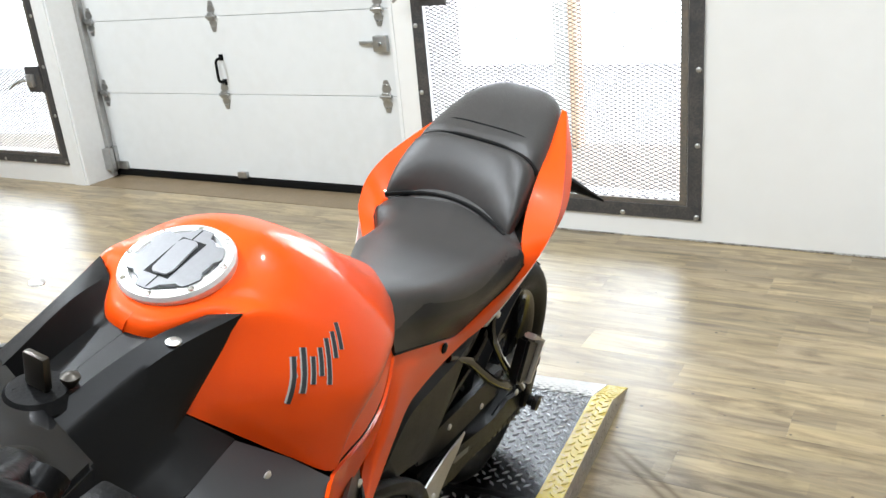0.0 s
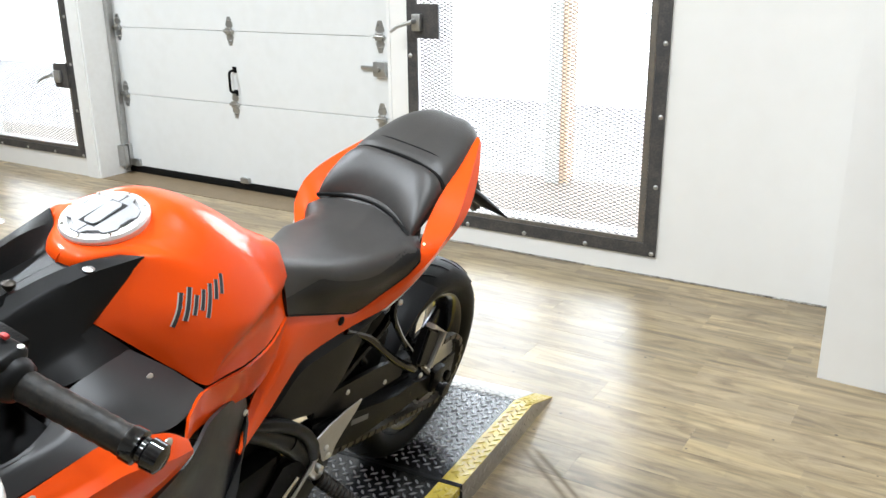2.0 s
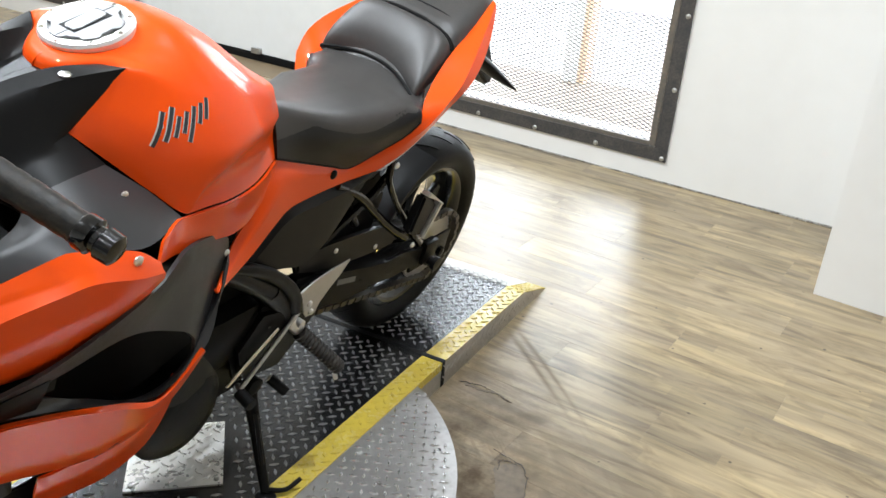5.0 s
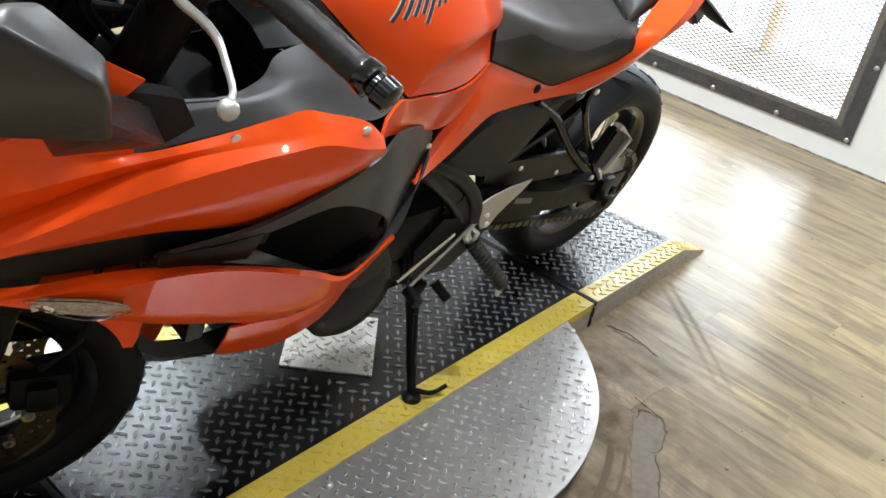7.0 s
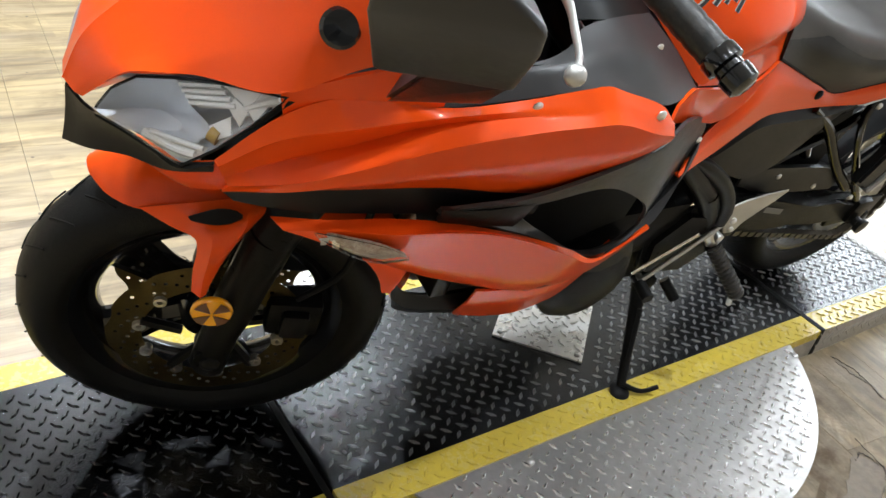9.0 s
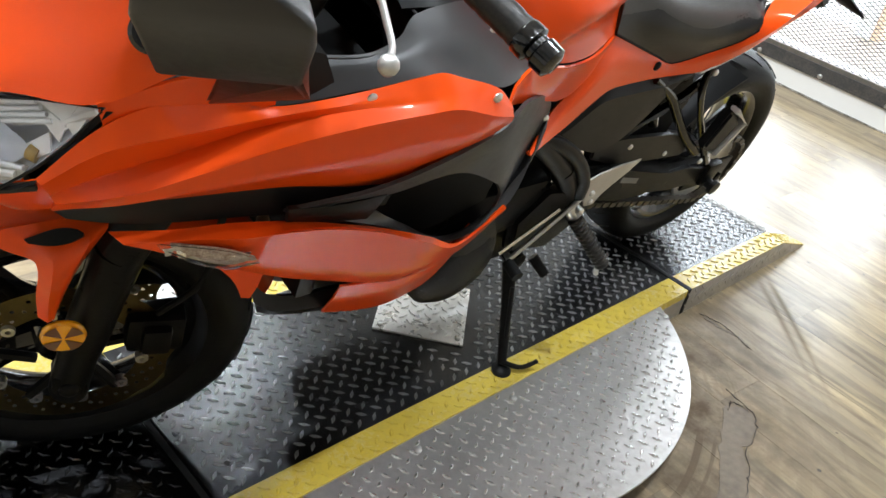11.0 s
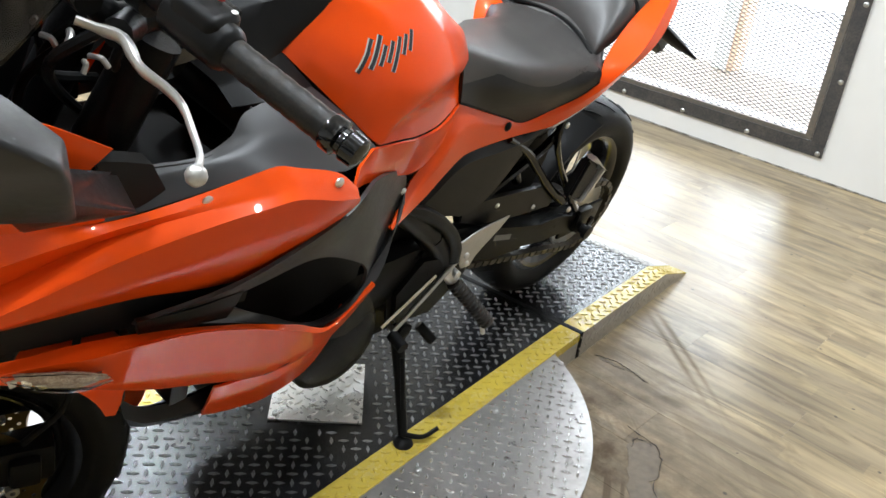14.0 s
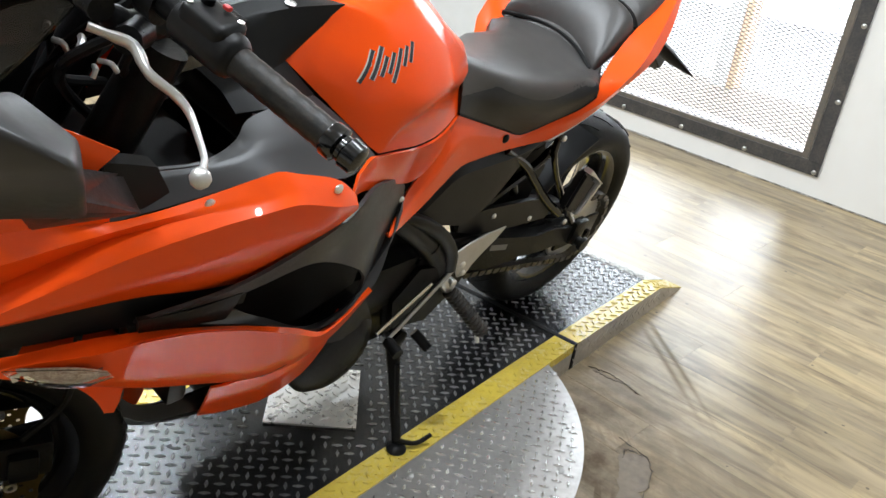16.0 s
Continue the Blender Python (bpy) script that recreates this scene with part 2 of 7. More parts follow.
def lathe(profile, at=(0, 0, 0), axis="y", n=48, closed=False):
    """Turns (radius, along) points about an axis through at."""
    bm = bmesh.new()
    rings = []
    for r, a in profile:
        ring = []
        for i in range(n):
            c, s = math.cos(2 * math.pi * i / n) * r, math.sin(2 * math.pi * i / n) * r
            v = {"y": (c, a, s), "x": (a, c, s), "z": (c, s, a)}[axis]
            ring.append(bm.verts.new(Vector(v) + Vector(at)))
        rings.append(ring)
    pairs = list(zip(rings, rings[1:])) + ([(rings[-1], rings[0])] if closed else [])
    for a, b in pairs:
        for i in range(n):
            bm.faces.new((a[i], a[(i + 1) % n], b[(i + 1) % n], b[i]))
    if not closed:
        for ring in (rings[0], rings[-1]):
            bm.faces.new(ring)
    bmesh.ops.remove_doubles(bm, verts=bm.verts, dist=0.00002)
    return bm


def tube(points, radius, n=10, steps=0, flat=1.0):
    """A round bar along points; radius may be a list, one for each point."""
    pts = spline(points, steps) if steps else [Vector(p) for p in points]
    rad = radius if isinstance(radius, (list, tuple)) else [radius] * len(pts)
    if len(rad) != len(pts):
        rad = [rad[min(len(rad) - 1, int(i * len(rad) / len(pts)))] for i in range(len(pts))]
    bm = bmesh.new()
    rings, up = [], None
    for i, p in enumerate(pts):
        d = (pts[min(i + 1, len(pts) - 1)] - pts[max(i - 1, 0)]).normalized()
        if up is None:
            up = d.orthogonal().normalized()
        up = (up - d * up.dot(d)).normalized()
        w = d.cross(up)
        rings.append([bm.verts.new(p + (up * math.cos(a) + w * math.sin(a) * flat) * rad[i]) for a in (2 * math.pi * q / n for q in range(n))])
    for a, b in zip(rings, rings[1:]):
        for i in range(n):
            bm.faces.new((a[i], a[(i + 1) % n], b[(i + 1) % n], b[i]))
    bm.faces.new(rings[0])
    bm.faces.new(list(reversed(rings[-1])))
    return bm


def box(x0, x1, y0, y1, z0, z1, bevel=0.0, seg=2):
    bm = bmesh.new()
    bmesh.ops.create_cube(bm, size=1)
    for v in bm.verts:
        v.co = Vector(((x0, x1)[v.co.x > 0], (y0, y1)[v.co.y > 0], (z0, z1)[v.co.z > 0]))
    if bevel:
        bmesh.ops.bevel(bm, geom=bm.edges[:], offset=bevel, segments=seg, affect="EDGES", profile=0.6)
    return bm


def slab(outline, depth, bevel=0.0, to=None):
    """A flat plate: outline of (a, b) in the x, z plane, depth (y0, y1); to maps its points."""
    bm = bmesh.new()
    lo = [bm.verts.new((a, depth[0], b)) for a, b in outline]
    hi = [bm.verts.new((a, depth[1], b)) for a, b in outline]
    bm.faces.new(lo)
    bm.faces.new(list(reversed(hi)))
    q = len(lo)
    for i in range(q):
        bm.faces.new((lo[i], lo[(i + 1) % q], hi[(i + 1) % q], hi[i]))
    if bevel:
        bmesh.ops.bevel(bm, geom=bm.edges[:], offset=bevel, segments=2, affect="EDGES")
    if to is not None:
        bm.transform(to)
    return bm


def slab_between(outline, thick):
    """A flat plate of any tilt over an outline of points, with a thickness towards the back."""
    p = [Vector(q) for q in outline]
    nrm = (p[1] - p[0]).cross(p[2] - p[0]).normalized()
    if nrm.x > 0:
        nrm = -nrm
    bm = bmesh.new()
    f, b = [bm.verts.new(q) for q in p], [bm.verts.new(q + nrm * thick) for q in p]
    bm.faces.new(f)
    bm.faces.new(list(reversed(b)))
    for i in range(len(p)):
        j = (i + 1) % len(p)
        bm.faces.new((f[i], f[j], b[j], b[i]))
    return bm


def joined(*bms):
    me, out = bpy.data.meshes.new("join"), bmesh.new()
    for b in bms:
        b.to_mesh(me)
        out.from_mesh(me)
        b.free()
    bpy.data.meshes.remove(me)
    return out


def flip(bm, side):
    if side < 0:
        bm.transform(Matrix.Diagonal((1, -1, 1, 1)))
        bmesh.ops.reverse_faces(bm, faces=bm.faces)
    return bm


I4 = Matrix.Identity(4)

# ---- the room: s runs along the wall with the doors, d into the room ----
WALL = Matrix(((-0.0847, 0.9964, 0, -1.95), (-0.9964, -0.0847, 0, 0), (0, 0, 1, 0), (0, 0, 0, 1)))


def wbox(s0, s1, d0, d1, z0, z1, bevel=0.0):
    return box(-s1, -s0, d0, d1, z0, z1, bevel)


def wpart(name, bm, material, parent=None, label="", smooth=False):
    return part(name, bm, material, parent, label, smooth, None if parent is not None else WALL)


wall = wpart("wall_west", joined(
    wbox(-9, -5.25, -0.2, 0, 0, 3.2), wbox(-5.25, -3.99, -0.2, 0, 0, 0.16), wbox(-5.25, -3.99, -0.2, 0, 2.25, 3.2),
    wbox(-3.99, -3.845, -0.34, 0, 0, 3.2), wbox(-3.845, -1.42, -0.34, 0, 2.35, 3.2), wbox(-1.42, -1.24, -0.34, 0, 0, 3.2),
    wbox(-1.24, -0.045, -0.2, 0, 0, 0.15), wbox(-1.24, -0.045, -0.2, 0, 2.2, 3.2), wbox(-0.045, 4.2, -0.2, 0, 0, 3.2)), WALLW)
tagged(wall, "white painted wall with a dark scuffed base line", "wall", kind="structure")


def prism(outline, z0, z1):
    bm = bmesh.new()
    lo = [bm.verts.new((x, y, z0)) for x, y in outline]
    hi = [bm.verts.new((x, y, z1)) for x, y in outline]
    bm.faces.new(list(reversed(lo)))
    bm.faces.new(hi)
    for i in range(len(lo)):
        j = (i + 1) % len(lo)
        bm.faces.new((lo[i], lo[j], hi[j], hi[i]))
    return bm


column = part("wall_projection", prism([(-1.885, 0.737), (-1.205, 0.752), (-0.80, 3.9), (-1.6, 3.9)], 0, 3.2), WALLW, smooth=False)
tagged(column, "white painted wall projection beside the mesh door", "wall", kind="structure")
# unseen walls added to close the room, toned for the light they reflect
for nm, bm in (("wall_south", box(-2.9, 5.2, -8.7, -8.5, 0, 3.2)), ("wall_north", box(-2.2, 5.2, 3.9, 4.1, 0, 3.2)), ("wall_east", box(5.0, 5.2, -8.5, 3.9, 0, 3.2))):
    tagged(part(nm, bm, DIM, smooth=False), "plain white wall out of view, added to close the room", "wall", kind="structure")
tagged(part("ceiling", box(-3.2, 5.2, -9, 4.1, 3.2, 3.3), mat("ceiling_paint", (0.78, 0.78, 0.77), 0.8, 0, 0, 2, (0.74, 0.74, 0.73), 0.5), smooth=False), "plain white ceiling", "ceiling", kind="structure")

GRIME = mat("grimy_base_line", (0.09, 0.075, 0.06), 0.8, 0, 0, 14, (0.6, 0.58, 0.54), 0.9)
tagged(part("baseboard", joined(*[tube([tuple(WALL @ Vector((-s_, 0.002, 0.003))), tuple(WALL @ Vector((-s_ - 0.31, 0.002, 0.003)))], random.uniform(0.0025, 0.0055), 6, 0) for s_ in (-1.4, -1.09, -0.78, -0.47, -0.16, 0.15, 0.44)]), GRIME), "dark grime line where wall meets floor", "base line", kind="structure")

# daylight outside, and the lamps under the ceiling
glow = bpy.data.materials.new("bright_daylight")
glow.use_nodes = True
gn = glow.node_tree
gn.nodes.remove(gn.nodes["Principled BSDF"])
em = gn.nodes.new("ShaderNodeEmission")
em.inputs[0].default_value = (0.86, 0.95, 1.03, 1)
gc, gs, gr = gn.nodes.new("ShaderNodeTexCoord"), gn.nodes.new("ShaderNodeSeparateXYZ"), gn.nodes.new("ShaderNodeMapRange")
gr.interpolation_type = "SMOOTHSTEP"
gr.inputs[1].default_value, gr.inputs[2].default_value = 0.9, 2.6
gr.inputs[3].default_value, gr.inputs[4].default_value = HAZE, DAYLIGHT
gn.links.new(gc.outputs["Object"], gs.inputs[0])
gn.links.new(gs.outputs["Z"], gr.inputs[0])
gn.links.new(gr.outputs[0], em.inputs[1])
gn.links.new(em.outputs[0], gn.nodes["Material Output"].inputs[0])
tagged(wpart("backdrop", wbox(-26, 8, -5.1, -5, -0.5, 6), glow), "hazy white daylight, brighter towards the sky", "backdrop", kind="structure")
tagged(wpart("ground_outside", wbox(-26, 8, -5, -0.36, -0.3, -0.06), mat("pale_paving", (0.5, 0.49, 0.47), 0.8, 0, 0, 3, (0.4, 0.39, 0.37), 0.5)), "pale sunlit paving outside", "ground", kind="structure")
pole = thing("porch_post", WALL @ pose(1.13, -1.5, 0), "pale post with an orange band of trim outside the mesh door", "post")
part("shaft", box(-0.065, 0.065, -0.06, 0.06, -0.07, 3.4, 0.006), mat("post_orange", (0.72, 0.50, 0.34), 0.6, 0, 0, 6, (0.7, 0.5, 0.38), 0.6), pole, smooth=False)
part("trim_board", box(-0.02, 0.075, 0.062, 0.08, -0.06, 3.4, 0.004), TRIMW, pole, smooth=False)

for x, y, share in ((0.2, -1.6, 1.3), (1.3, -1.6, 1.3), (0.2, 0.6, 0.9), (1.3, 0.6, 0.35), (1.95, -0.7, 0.7), (2.9, 0.8, 0.25), (-0.9, -3.6, 1.2), (0.9, -4.4, 1.2)):
    area("ceiling_lamp", (x, y, 3.15), (x, y, 0), 0.10, 0.10, LAMP * share, (0.885, 0.965, 1.04), "DISK")


# ---- doors ----
def bolt(at, r=0.011, h=0.007, axis="y"):
    return lathe([(r, 0), (r, h * 0.4), (r * 0.75, h * 0.8), (r * 0.3, h), (0.0005, h)], at, axis, 12)


MESHB = mat("dull_mesh_steel", (0.05, 0.05, 0.053), 0.45, 0.3, 0, 30, (0.12, 0.11, 0.10), 0.5)
ANGLE = mat("rusty_angle", (0.13, 0.12, 0.105), 0.5, 0.3, 0, 12, (0.24, 0.19, 0.14), 0.6, 0.3, 150)


def expanded(s0, s1, z0, z1, d, sw=0.038, lw=0.017, r=0.0017):
    """Expanded metal: two families of thin slanted strands."""
    verts, faces = [], []
    w, h = s1 - s0, z1 - z0
    slope = lw / sw * 1.0
    for fam in (1, -1):
        n = int((h + w * slope) / lw) + 1
        for i in range(n):
            c = -w * slope + i * lw if fam > 0 else i * lw
            pts = []
            for a in (0.0, w):
                pts.append((a, c + fam * slope * a))
            (a0, b0), (a1, b1) = pts
            for lim in (0.0, h):
                if (b0 - lim) * (b1 - lim) < 0:
                    a = a0 + (a1 - a0) * (lim - b0) / (b1 - b0)
                    if (b0 < 0 and lim == 0) or (b0 > h and lim == h):
                        a0, b0 = a, lim
                    else:
                        a1, b1 = a, lim
            if max(b0, b1) > h + 1e-6 or min(b0, b1) < -1e-6 or abs(a1 - a0) < 0.004:
                continue
            q = len(verts)
            for a, b in ((a0, b0), (a1, b1)):
                for o1, o2 in ((-1, -1), (-1, 1), (1, 1), (1, -1)):
                    verts.append((-(s0 + a), d + o1 * r + fam * 0.0008, z0 + b + o2 * r))
            for k in range(4):
                faces.append((q + k, q + (k + 1) % 4, q + 4 + (k + 1) % 4, q + 4 + k))
    me = bpy.data.meshes.new("mesh_strands")
    me.from_pydata(verts, [], faces)
    me.materials.append(MESHB)
    return me


def mesh_door(name, s0, s1, z0, z1, lock, label, w=0.058):
    """A steel frame with an expanded-metal panel, screwed to the wall."""
    o = tagged(new(name), label, "security door", kind="structure")
    o.matrix_basis = WALL
    for nm, b in (("bottom_rail", wbox(s0, s1, 0.003, 0.012, z0, z0 + w, 0.002)), ("top_rail", wbox(s0, s1, 0.003, 0.012, z1 - w, z1, 0.002)),
                  ("hinge_stile", wbox(s1 - w, s1, 0.003, 0.013, z0 + w, z1 - w, 0.002)), ("lock_stile", wbox(s0, s0 + w, 0.003, 0.013, z0 + w, z1 - w, 0.002))):
        part(nm, b, STEELB, o, smooth=False)
    part("inner_angle", joined(wbox(s1 - w - 0.034, s1 - w - 0.004, -0.03, 0.004, z0 + w, z1 - w, 0.002), wbox(s0 + w, s1 - w - 0.034, -0.03, -0.002, z0 + w - 0.02, z0 + w + 0.018, 0.002)), ANGLE, o, "rusty steel angle", smooth=False)
    p = new("mesh_panel", expanded(s0 + w, s1 - w - 0.03, z0 + w, z1 - w, -0.016))
    p.parent = o
    p["label"] = "thin expanded metal mesh"
    n = int((z1 - z0) / 0.305)
    for i in range(n + 1):
        z = z0 + 0.015 + 0.305 * i
        part("bolt", bolt((-s1 + 0.018, 0.013, z)), ZINC, o)
        if i:
            part("bolt", bolt((-s0 - 0.018, 0.013, z - 0.1)), ZINC, o)
    for i in range(1, int((s1 - s0) / 0.316) + 1):
        part("bolt", bolt((-s1 + 0.018 + 0.316 * i, 0.012, z0 + 0.014)), ZINC, o)
    ls, lz, right = lock
    part("lock_plate", wbox(ls, ls + 0.135, 0.014, 0.03, lz, lz + 0.16, 0.003), STEELB, o, "dark steel lock guard plate", smooth=False)
    body = part("lock_body", wbox(ls + (0.0 if right else 0.03), ls + (0.05 if right else 0.085), 0.03, 0.06, lz + 0.035, lz + 0.115, 0.008), ZINC, o, "worn steel lock case")
    part("lock_lever", tube([(-(ls + 0.02), 0.06, lz + 0.08), (-(ls + 0.02), 0.085, lz + 0.08), (-(ls - 0.06), 0.09, lz + 0.055), (-(ls - 0.1), 0.09, lz + 0.03)], [0.012, 0.01, 0.008, 0.007], 10), ZINC, body)
    return o


mesh_door("door_1", -1.292, 0.018, 0.095, 2.24, (-1.235, 1.01, True), "black steel framed door with expanded metal mesh, closed")
mesh_door("door_2", -5.23, -3.962, 0.13, 2.24, (-4.15, 0.60, False), "black steel framed mesh door beside the white post, closed", 0.05)

# sectional garage door
DR = -0.25
gd = tagged(new("door_3"), "white sectional garage door with steel hinges, closed", "garage door", kind="structure")
gd.matrix_basis = WALL
ZS = (0.05, 0.545, 0.985, 1.425, 1.865, 2.305)
for z0, z1 in zip(ZS, ZS[1:]):
    part("panel", wbox(-3.87, -1.40, DR - 0.04, DR, z0 + 0.0012, z1 - 0.0012, 0.003), DOORW, gd, smooth=False)
part("backing", wbox(-3.87, -1.40, DR - 0.052, DR - 0.042, 0.03, 2.31), DOORW, gd, smooth=False)
part("bottom_seal", wbox(-3.87, -1.40, DR - 0.035, DR + 0.004, 0.002, 0.048, 0.01), SEAL, gd, "black rubber bottom seal")


def hinge(s, z):
    bm = joined(slab([(0.0, 0.0), (0.03, 0.035), (0.012, 0.085), (-0.012, 0.085), (-0.03, 0.035)], (0, 0.004), 0.001),
                slab([(0.0, 0.0), (-0.03, -0.035), (-0.012, -0.085), (0.012, -0.085), (0.03, -0.035)], (0, 0.004), 0.001),
                lathe([(0.01, -0.035), (0.01, 0.035)], (0, 0.012, 0), "x", 12), box(-0.022, 0.022, 0.004, 0.02, -0.02, 0.02, 0.004),
                *(bolt((a, 0.004, b), 0.006, 0.006) for a in (-0.01, 0.01) for b in (-0.06, 0.06)))
    bm.transform(Matrix.Translation((-s, DR, z)))
    return bm


for s in (-3.79, -2.765, -1.645):
    for z in ZS[1:4]:
        part("hinge", hinge(s, z), ZINC, gd, "galvanised door hinge")
part("pull_handle", joined(tube([(2.75, DR + 0.002, 0.755), (2.75, DR + 0.045, 0.745), (2.75, DR + 0.05, 0.69), (2.75, DR + 0.045, 0.63), (2.75, DR + 0.002, 0.62)], 0.008, 10, 24), box(2.735, 2.765, DR, DR + 0.006, 0.74, 0.775, 0.002), box(2.735, 2.765, DR, DR + 0.006, 0.60, 0.635, 0.002)), IRON, gd, "dark pull handle")
part("slide_latch", joined(box(1.60, 1.68, DR, DR + 0.03, 0.775, 0.855, 0.005), box(1.68, 1.77, DR + 0.008, DR + 0.022, 0.81, 0.83, 0.004), lathe([(0.012, 0.03), (0.012, 0.05)], (1.64, DR, 0.815), "y", 12)), ZINC, gd, "steel slide latch")
part("bottom_bracket", joined(wbox(-3.87, -3.80, DR, DR + 0.03, 0.05, 0.2, 0.004), wbox(-3.80, -3.72, DR, DR + 0.02, 0.05, 0.1, 0.004)), ZINC, gd, "galvanised corner bracket")
part("foot_plate", wbox(-2.76, -2.69, DR, DR + 0.025, 0.05, 0.085, 0.004), ZINC, gd, "small step plate")
tagged(wpart("door_track", joined(wbox(-3.84, -3.832, DR + 0.001, DR + 0.07, 0.03, 2.35, 0.002), wbox(-3.832, -3.80, DR + 0.06, DR + 0.07, 0.03, 2.35, 0.002), wbox(-3.84, -3.76, DR + 0.07, DR + 0.1, 0.06, 0.2, 0.003)), ZINC), "galvanised vertical track of the garage door", "door track", kind="structure")
tagged(wpart("trim_jamb", joined(wbox(-3.845, -3.83, -0.2, 0.004, 0.0, 2.35, 0.003), wbox(-3.955, -3.845, 0.001, 0.014, 0.0, 2.35, 0.003), wbox(-1.42, -1.40, -0.2, 0.004, 0.0, 2.35, 0.003)), TRIMW), "white painted door jamb trim", "trim", kind="structure")

# ---- floor of vinyl planks ----
def plank_material():
    m = bpy.data.materials.new("vinyl_plank")
    m.use_nodes = True
    nt = m.node_tree
    p = nt.nodes["Principled BSDF"]
    N = nt.nodes.new
    L = nt.links.new
    co, info, geo = N("ShaderNodeTexCoord"), N("ShaderNodeObjectInfo"), N("ShaderNodeNewGeometry")
    shift = N("ShaderNodeVectorMath")
    shift.operation = "MULTIPLY_ADD"
    comb = N("ShaderNodeCombineXYZ")
    for k in (0, 2):
        L(info.outputs["Random"], comb.inputs[k])
    shift.inputs[1].default_value = (37, 23, 11)
    L(comb.outputs[0], shift.inputs[0])
    L(co.outputs["Object"], shift.inputs[2])
    st = N("ShaderNodeMapping")
    st.inputs["Scale"].default_value = (2.2, 26, 26)
    L(shift.outputs[0], st.inputs[0])
    grain = N("ShaderNodeTexNoise")
    grain.inputs["Scale"].default_value, grain.inputs["Detail"].default_value, grain.inputs["Distortion"].default_value = 1.6, 9, 0.5
    L(st.outputs[0], grain.inputs["Vector"])
    blot = N("ShaderNodeTexNoise")
    blot.inputs["Scale"].default_value, blot.inputs["Detail"].default_value = 5, 5
    st2 = N("ShaderNodeMapping")
    st2.inputs["Scale"].default_value = (0.6, 2.2, 2.2)
    L(shift.outputs[0], st2.inputs[0])
    L(st2.outputs[0], blot.inputs["Vector"])
    ramp = N("ShaderNodeValToRGB")
    e = ramp.color_ramp.elements
    e[0].position, e[0].color = 0.32, (0.075, 0.056, 0.035, 1)
    e[1].position, e[1].color = 0.70, (0.425, 0.325, 0.19, 1)
    mid = ramp.color_ramp.elements.new(0.48)
    mid.color = (0.25, 0.20, 0.115, 1)
    L(grain.outputs[0], ramp.inputs[0])
    grey = N("ShaderNodeMix")
    grey.data_type = "RGBA"
    grey.inputs[7].default_value = (0.275, 0.222, 0.155, 1)
    g2 = N("ShaderNodeMapRange")
    g2.inputs[1].default_value, g2.inputs[2].default_value, g2.inputs[4].default_value = 0.38, 0.66, 0.72
    L(blot.outputs[0], g2.inputs[0])
    L(g2.outputs[0], grey.inputs[0])
    L(ramp.outputs[0], grey.inputs[6])
    brick = N("ShaderNodeTexBrick")
    brick.inputs["Color1"].default_value, brick.inputs["Color2"].default_value = (0.39, 0.300, 0.175, 1), (0.175, 0.140, 0.10, 1)
    brick.inputs["Scale"].default_value, brick.inputs["Mortar Size"].default_value, brick.inputs["Bias"].default_value = 1.0, 0.0, 0.0
    brick.inputs["Brick Width"].default_value, brick.inputs["Row Height"].default_value = 0.42, 0.0508
    L(shift.outputs[0], brick.inputs["Vector"])
    strip = N("ShaderNodeMix")
    strip.data_type, strip.blend_type = "RGBA", "MIX"
    strip.inputs[0].default_value = 0.4
    L(grey.outputs[2], strip.inputs[6])
    L(brick.outputs[0], strip.inputs[7])
    tone = N("ShaderNodeHueSaturation")
    v = N("ShaderNodeMapRange")
    v.inputs[3].default_value, v.inputs[4].default_value = 1.08, 1.40
    tone.inputs["Saturation"].default_value = 1.06
    L(info.outputs["Random"], v.inputs[0])
    L(v.outputs[0], tone.inputs["Value"])
    # broad weathered streaks, dark brown with ragged ends
    st3, weath, wr, worn_ = N("ShaderNodeMapping"), N("ShaderNodeTexNoise"), N("ShaderNodeMapRange"), N("ShaderNodeMix")
    st3.inputs["Scale"].default_value = (2.9, 12, 12)
    L(shift.outputs[0], st3.inputs[0])
    weath.inputs["Scale"].default_value, weath.inputs["Detail"].default_value, weath.inputs["Roughness"].default_value, weath.inputs["Distortion"].default_value = 1.15, 8, 0.66, 0.9
    L(st3.outputs[0], weath.inputs["Vector"])
    wr.inputs[1].default_value, wr.inputs[2].default_value, wr.inputs[4].default_value = 0.46, 0.68, 0.82
    L(weath.outputs[0], wr.inputs[0])
    worn_.data_type = "RGBA"
    worn_.inputs[7].default_value = (0.100, 0.072, 0.042, 1)
    L(wr.outputs[0], worn_.inputs[0])
    L(strip.outputs[2], worn_.inputs[6])
    L(worn_.outputs[2], tone.inputs["Color"])
    # scuff rings that the turning ramps have rubbed round the turntable, by place in the room
    off = N("ShaderNodeVectorMath")
    off.operation = "SUBTRACT"
    off.inputs[1].default_value = (0.637, -0.265, 0)
    L(geo.outputs["Position"], off.inputs[0])
    ln = N("ShaderNodeVectorMath")
    ln.operation = "LENGTH"
    L(off.outputs[0], ln.inputs[0])
    ringn = N("ShaderNodeTexNoise")
    ringn.noise_dimensions = "1D"
    ringn.inputs["Scale"].default_value, ringn.inputs["Detail"].default_value = 14, 6
    L(ln.outputs["Value"], ringn.inputs["W"])
    patch = N("ShaderNodeTexNoise")
    patch.inputs["Scale"].default_value, patch.inputs["Detail"].default_value = 2.4, 4
    L(geo.outputs["Position"], patch.inputs["Vector"])
    fall = N("ShaderNodeMapRange")
    fall.inputs[1].default_value, fall.inputs[2].default_value, fall.inputs[3].default_value, fall.inputs[4].default_value = 0.6, 1.05, 0.95, 0
